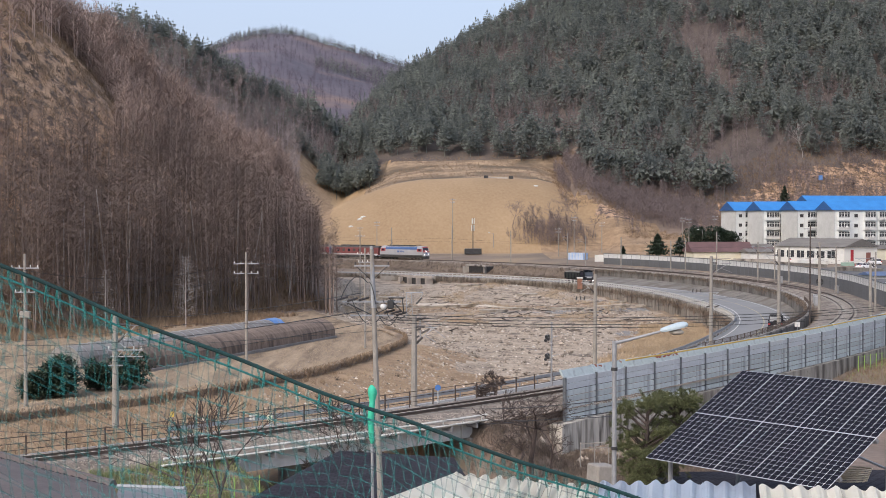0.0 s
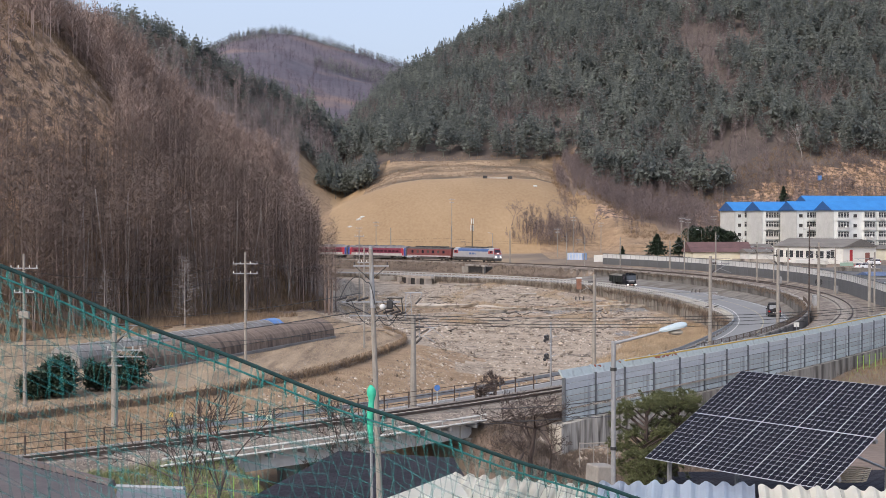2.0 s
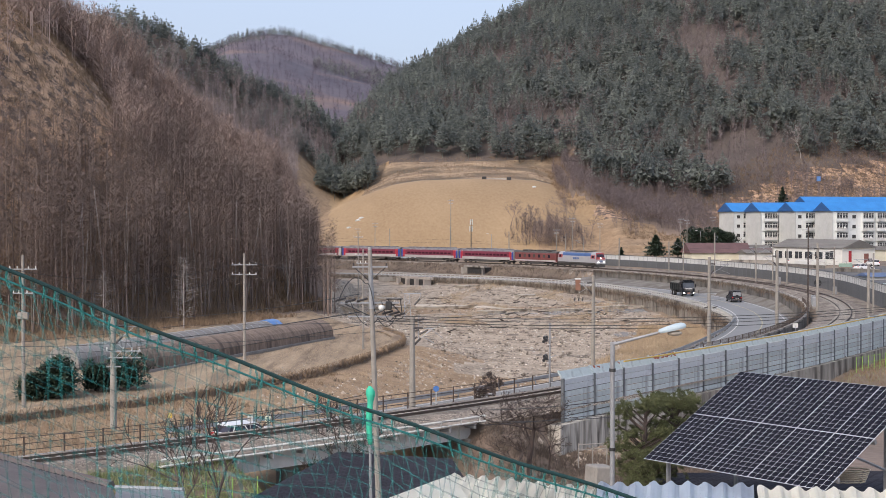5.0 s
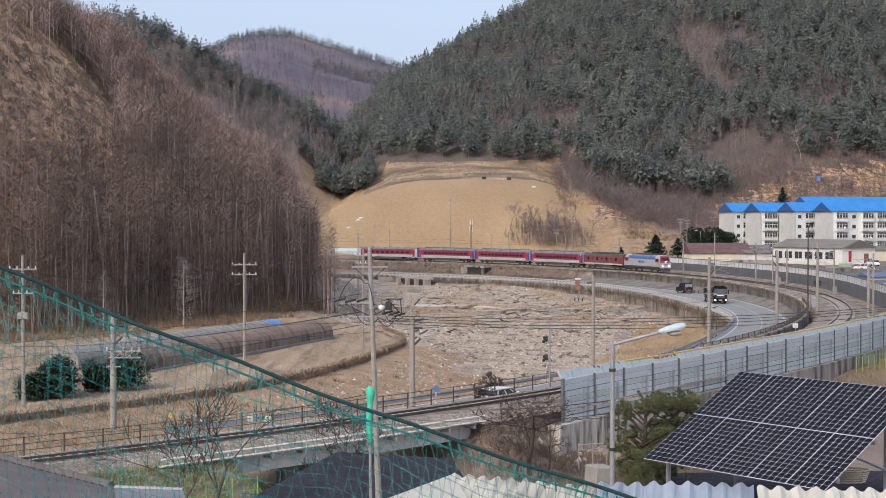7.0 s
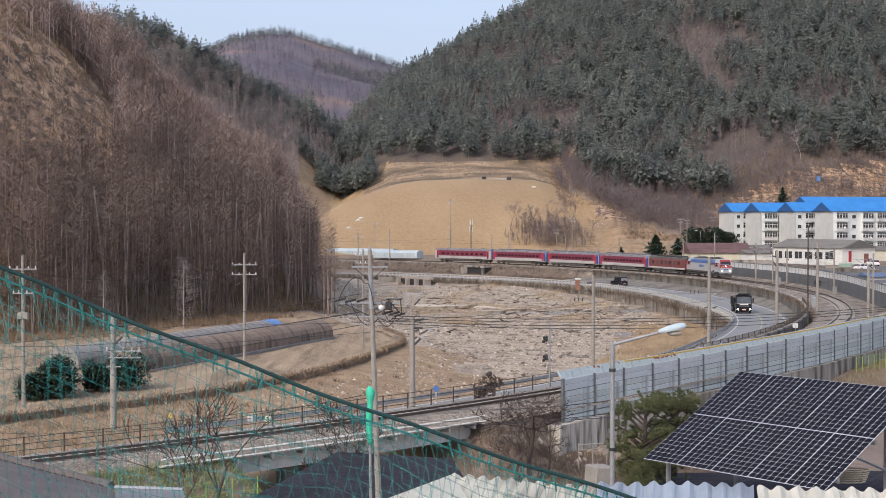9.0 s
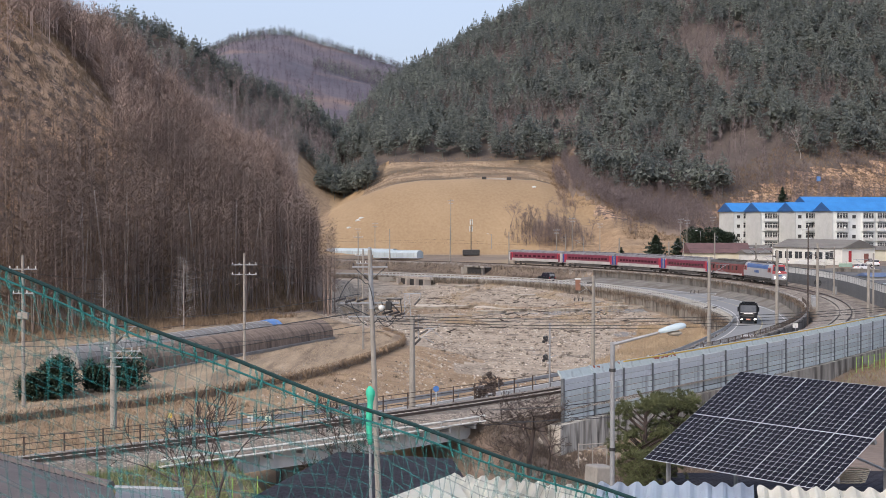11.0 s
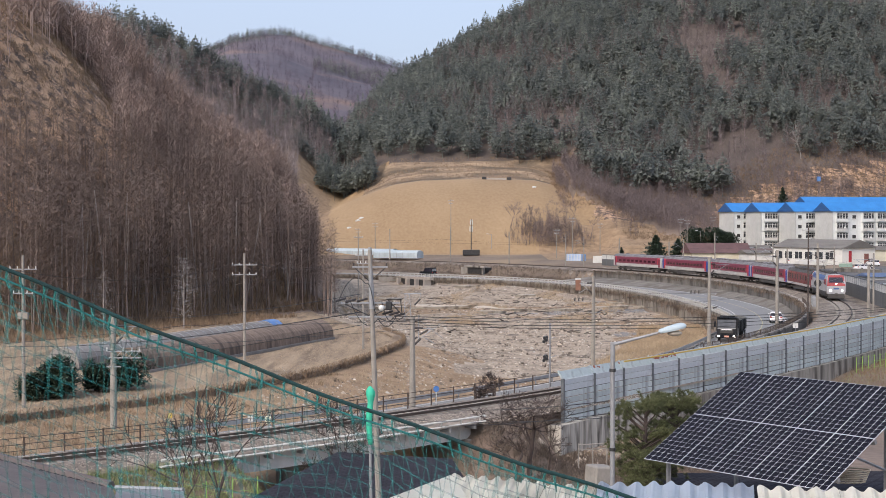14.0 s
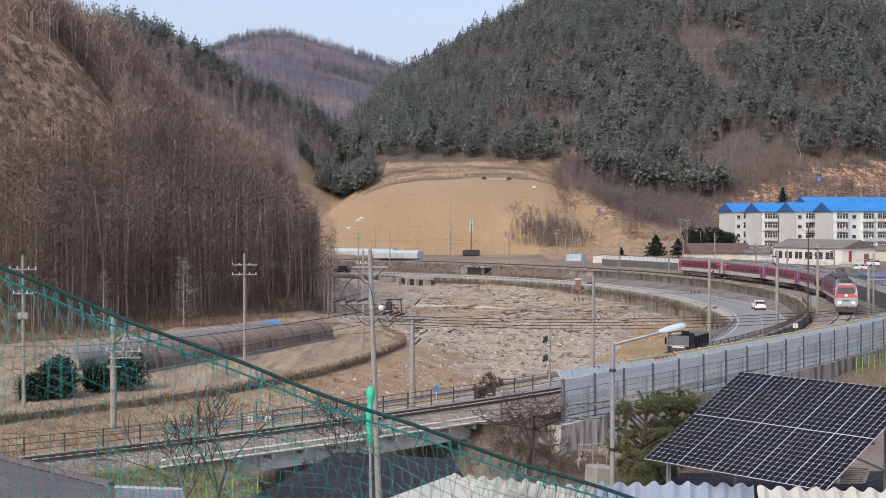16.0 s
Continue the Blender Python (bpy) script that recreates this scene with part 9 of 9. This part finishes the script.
stones("ballast_stones", bspots, rng.uniform(0.04, 0.1, len(bspots)), mat("ballast_stone", (0.14, 0.118, 0.097), (0.36, 0.307, 0.255), 1, 0.95, island=0.6), "loose grey ballast stones beside the near rails", 61, np.interp(np.abs(boff), (0, 1.9, 3.4, 4.1), (-0.17, -0.17, -0.57, -0.62)))

M_gravelstone = mat("brown_gravel_stone", (0.13, 0.108, 0.09), (0.3, 0.255, 0.21), 0.5, 0.95, island=0.5)
slope_g = by_track(5000, 316, 346, 3.6, 5.6)
stones("embankment_gravel", slope_g, rng.uniform(0.03, 0.075, len(slope_g)), M_gravelstone, "pale gravel on the embankment below the near track", 63)

rubble_spots = by_track(420, 325, 342, 4.6, 9.0)
stones("rubble", rubble_spots, np.clip(rng.lognormal(-1.7, 0.55, len(rubble_spots)), 0.06, 0.5), mat("tan_rubble", (0.3, 0.245, 0.185), (0.56, 0.47, 0.37), 0.6, 0.95, 0.3, island=0.4), "pale tan rubble at the foot of the stained wall", 64)

# boulders and clods on the open hillside
hx, hy = rng.uniform(-95, -35, 15000), rng.uniform(165, 272, 15000)
hb, _ = off_line(hx, hy, [p[0] for p in HILL_FOOT], [p[1] for p in HILL_FOOT])
clods = [(x, y) for x, y, k in zip(hx, hy, hb) if k > 12 and abs(x / y) < 0.33]
stones("hillside_rocks", clods, np.clip(rng.lognormal(-1.75, 0.5, len(clods)), 0.08, 0.42), mat("hill_rock", (0.17, 0.118, 0.083), (0.4, 0.285, 0.195), 0.3, 0.95, 0.4, island=0.5), "brown rocks and clods over the steep hillside", 62)

# small plates by the near track
def number_plate(base, h, text, colour, size):
    ob = thing("distance_plate", pose(*base), "small plate with a black numeral on a short post", "sign", "distance plates")
    part("post", rods([((0, 0.03, -0.5), (0, 0.03, h), 0.025)]), M_steel, ob)
    part("board", boxed(-size * 0.45, size * 0.45, -0.02, 0.02, h - size * 1.15, h, 0.01), colour, ob)
    if text:
        cu = bpy.data.curves.new("numeral", "FONT")
        cu.body, cu.size, cu.align_x, cu.extrude = text, size * 1.25, "CENTER", 0.004
        cu.materials.append(M_dark)
        tx = new("numeral", cu)
        tx.parent = ob
        tx.matrix_basis = pose(0, -0.026, h - size * 1.0, 90, 0, 0)


M_cream = mat("cream_plate", (0.6, 0.55, 0.4), (0.7, 0.66, 0.5), 1, 0.6)
number_plate((-11.87, 86.75, -0.60), 0.62, "1", M_white, 0.36)
number_plate((-10.67, 85.81, -0.60), 0.66, "2", M_cream, 0.4)
number_plate((-16.23, 83.76, -0.60), 1.15, "", M_yellow, 0.28)

# driftwood and dark litter on the far gravel, partly in place of shade under ledges
dw = random.Random(77)
drift = bmesh.new()
for _ in range(260):
    y_ = dw.uniform(215, 310)
    x_ = dw.uniform(-0.01, 0.17) * y_
    if math.sin(x_ * 0.35 + 2 * math.sin(y_ * 0.07)) < -0.1:
        continue
    off_, s_ = off_line([x_], [y_], _x[::8], _y[::8])
    if -off_[0] < -float(np.interp(s_[0] - 160, *ROAD_EDGE)) + 4:
        continue
    z_ = ground_at(x_, y_)
    a_, ln_ = dw.uniform(0, 3.14), dw.uniform(0.5, 2.6)
    tip_ = (x_ + ln_ * math.cos(a_), y_ + ln_ * math.sin(a_), z_ + dw.uniform(0.05, 0.5))
    rod(drift, (x_, y_, z_), tip_, dw.uniform(0.06, 0.2), 0.04, n=5)
tagged(part("driftwood", drift, mat("old_driftwood", (0.04, 0.033, 0.028), (0.16, 0.13, 0.105), 0.8, 0.95, island=0.6)), "dark driftwood and sticks on the gravel, partly standing for ledge shade", "driftwood", kind="stuff")

# ---------------------------------------------------------------- what moves
def train_front(t):
    return 14.917 * t + 0.02447 * t * t


TRUCK_S = ((0, 1, 2, 3, 4, 7, 9, 11.5, 12.5, 13.5, 14.5, 15, 15.5, 16), (96.7, 106.3, 116.7, 127.2, 137, 173.1, 200.5, 228.5, 239, 249, 259.6, 266.6, 274.2, 280.9))
DARK_S = ((0, 1, 2, 3, 3.5, 4, 7, 9, 12.5, 14.5, 16), (238, 224, 211, 200.5, 194, 187, 138.7, 107.6, 55.7, 22.8, -2.1))
WHITE_S = ((0, 4, 4.2, 6.3, 7, 7.5, 9.5, 11.5, 12.5, 13.5, 14.5, 15, 16), (419, 367.5, 365.0, 340.0, 330.0, 322.0, 289.5, 257, 243, 229, 215, 208, 192))


def glide(table, t):
    """Smooth reading of a table of places by time."""
    return float(np.mean([np.interp(t + k, *table) for k in np.linspace(-0.6, 0.6, 7)])) if 0.6 <= t <= 15.4 else float(np.interp(t, *table))


def motions():
    times = [0.5 * i for i in range(33)]
    for ob, back, span in TRAIN:
        rows = []
        for t in times:
            s = train_front(t) - back
            a, b = Vector(on_track(s + span / 2)), Vector(on_track(s - span / 2))
            mid, d = (a + b) / 2, a - b
            rows.append((t, pose(mid.x, mid.y, mid.z, 0, 0, math.degrees(math.atan2(d.y, d.x)))))
        walk(ob, rows)
    for ob, table, lane, way in ((truck, TRUCK_S, -1.9, 1), (dark_car, DARK_S, 1.9, -1), (white_car, WHITE_S, 1.9, -1)):
        rows = []
        for t in times:
            s = glide(table, t)
            here = [Vector(on_track(s + k, float(np.interp(s + k, *ROAD_MID)) + lane, ROAD_Z + 0.005 + road_lift(s + k))) for k in (-1.5, 0, 1.5)]
            d = (here[2] - here[0]) * way
            rows.append((t, pose(*here[1], 0, 0, math.degrees(math.atan2(d.y, d.x)))))
        walk(ob, rows)


motions()
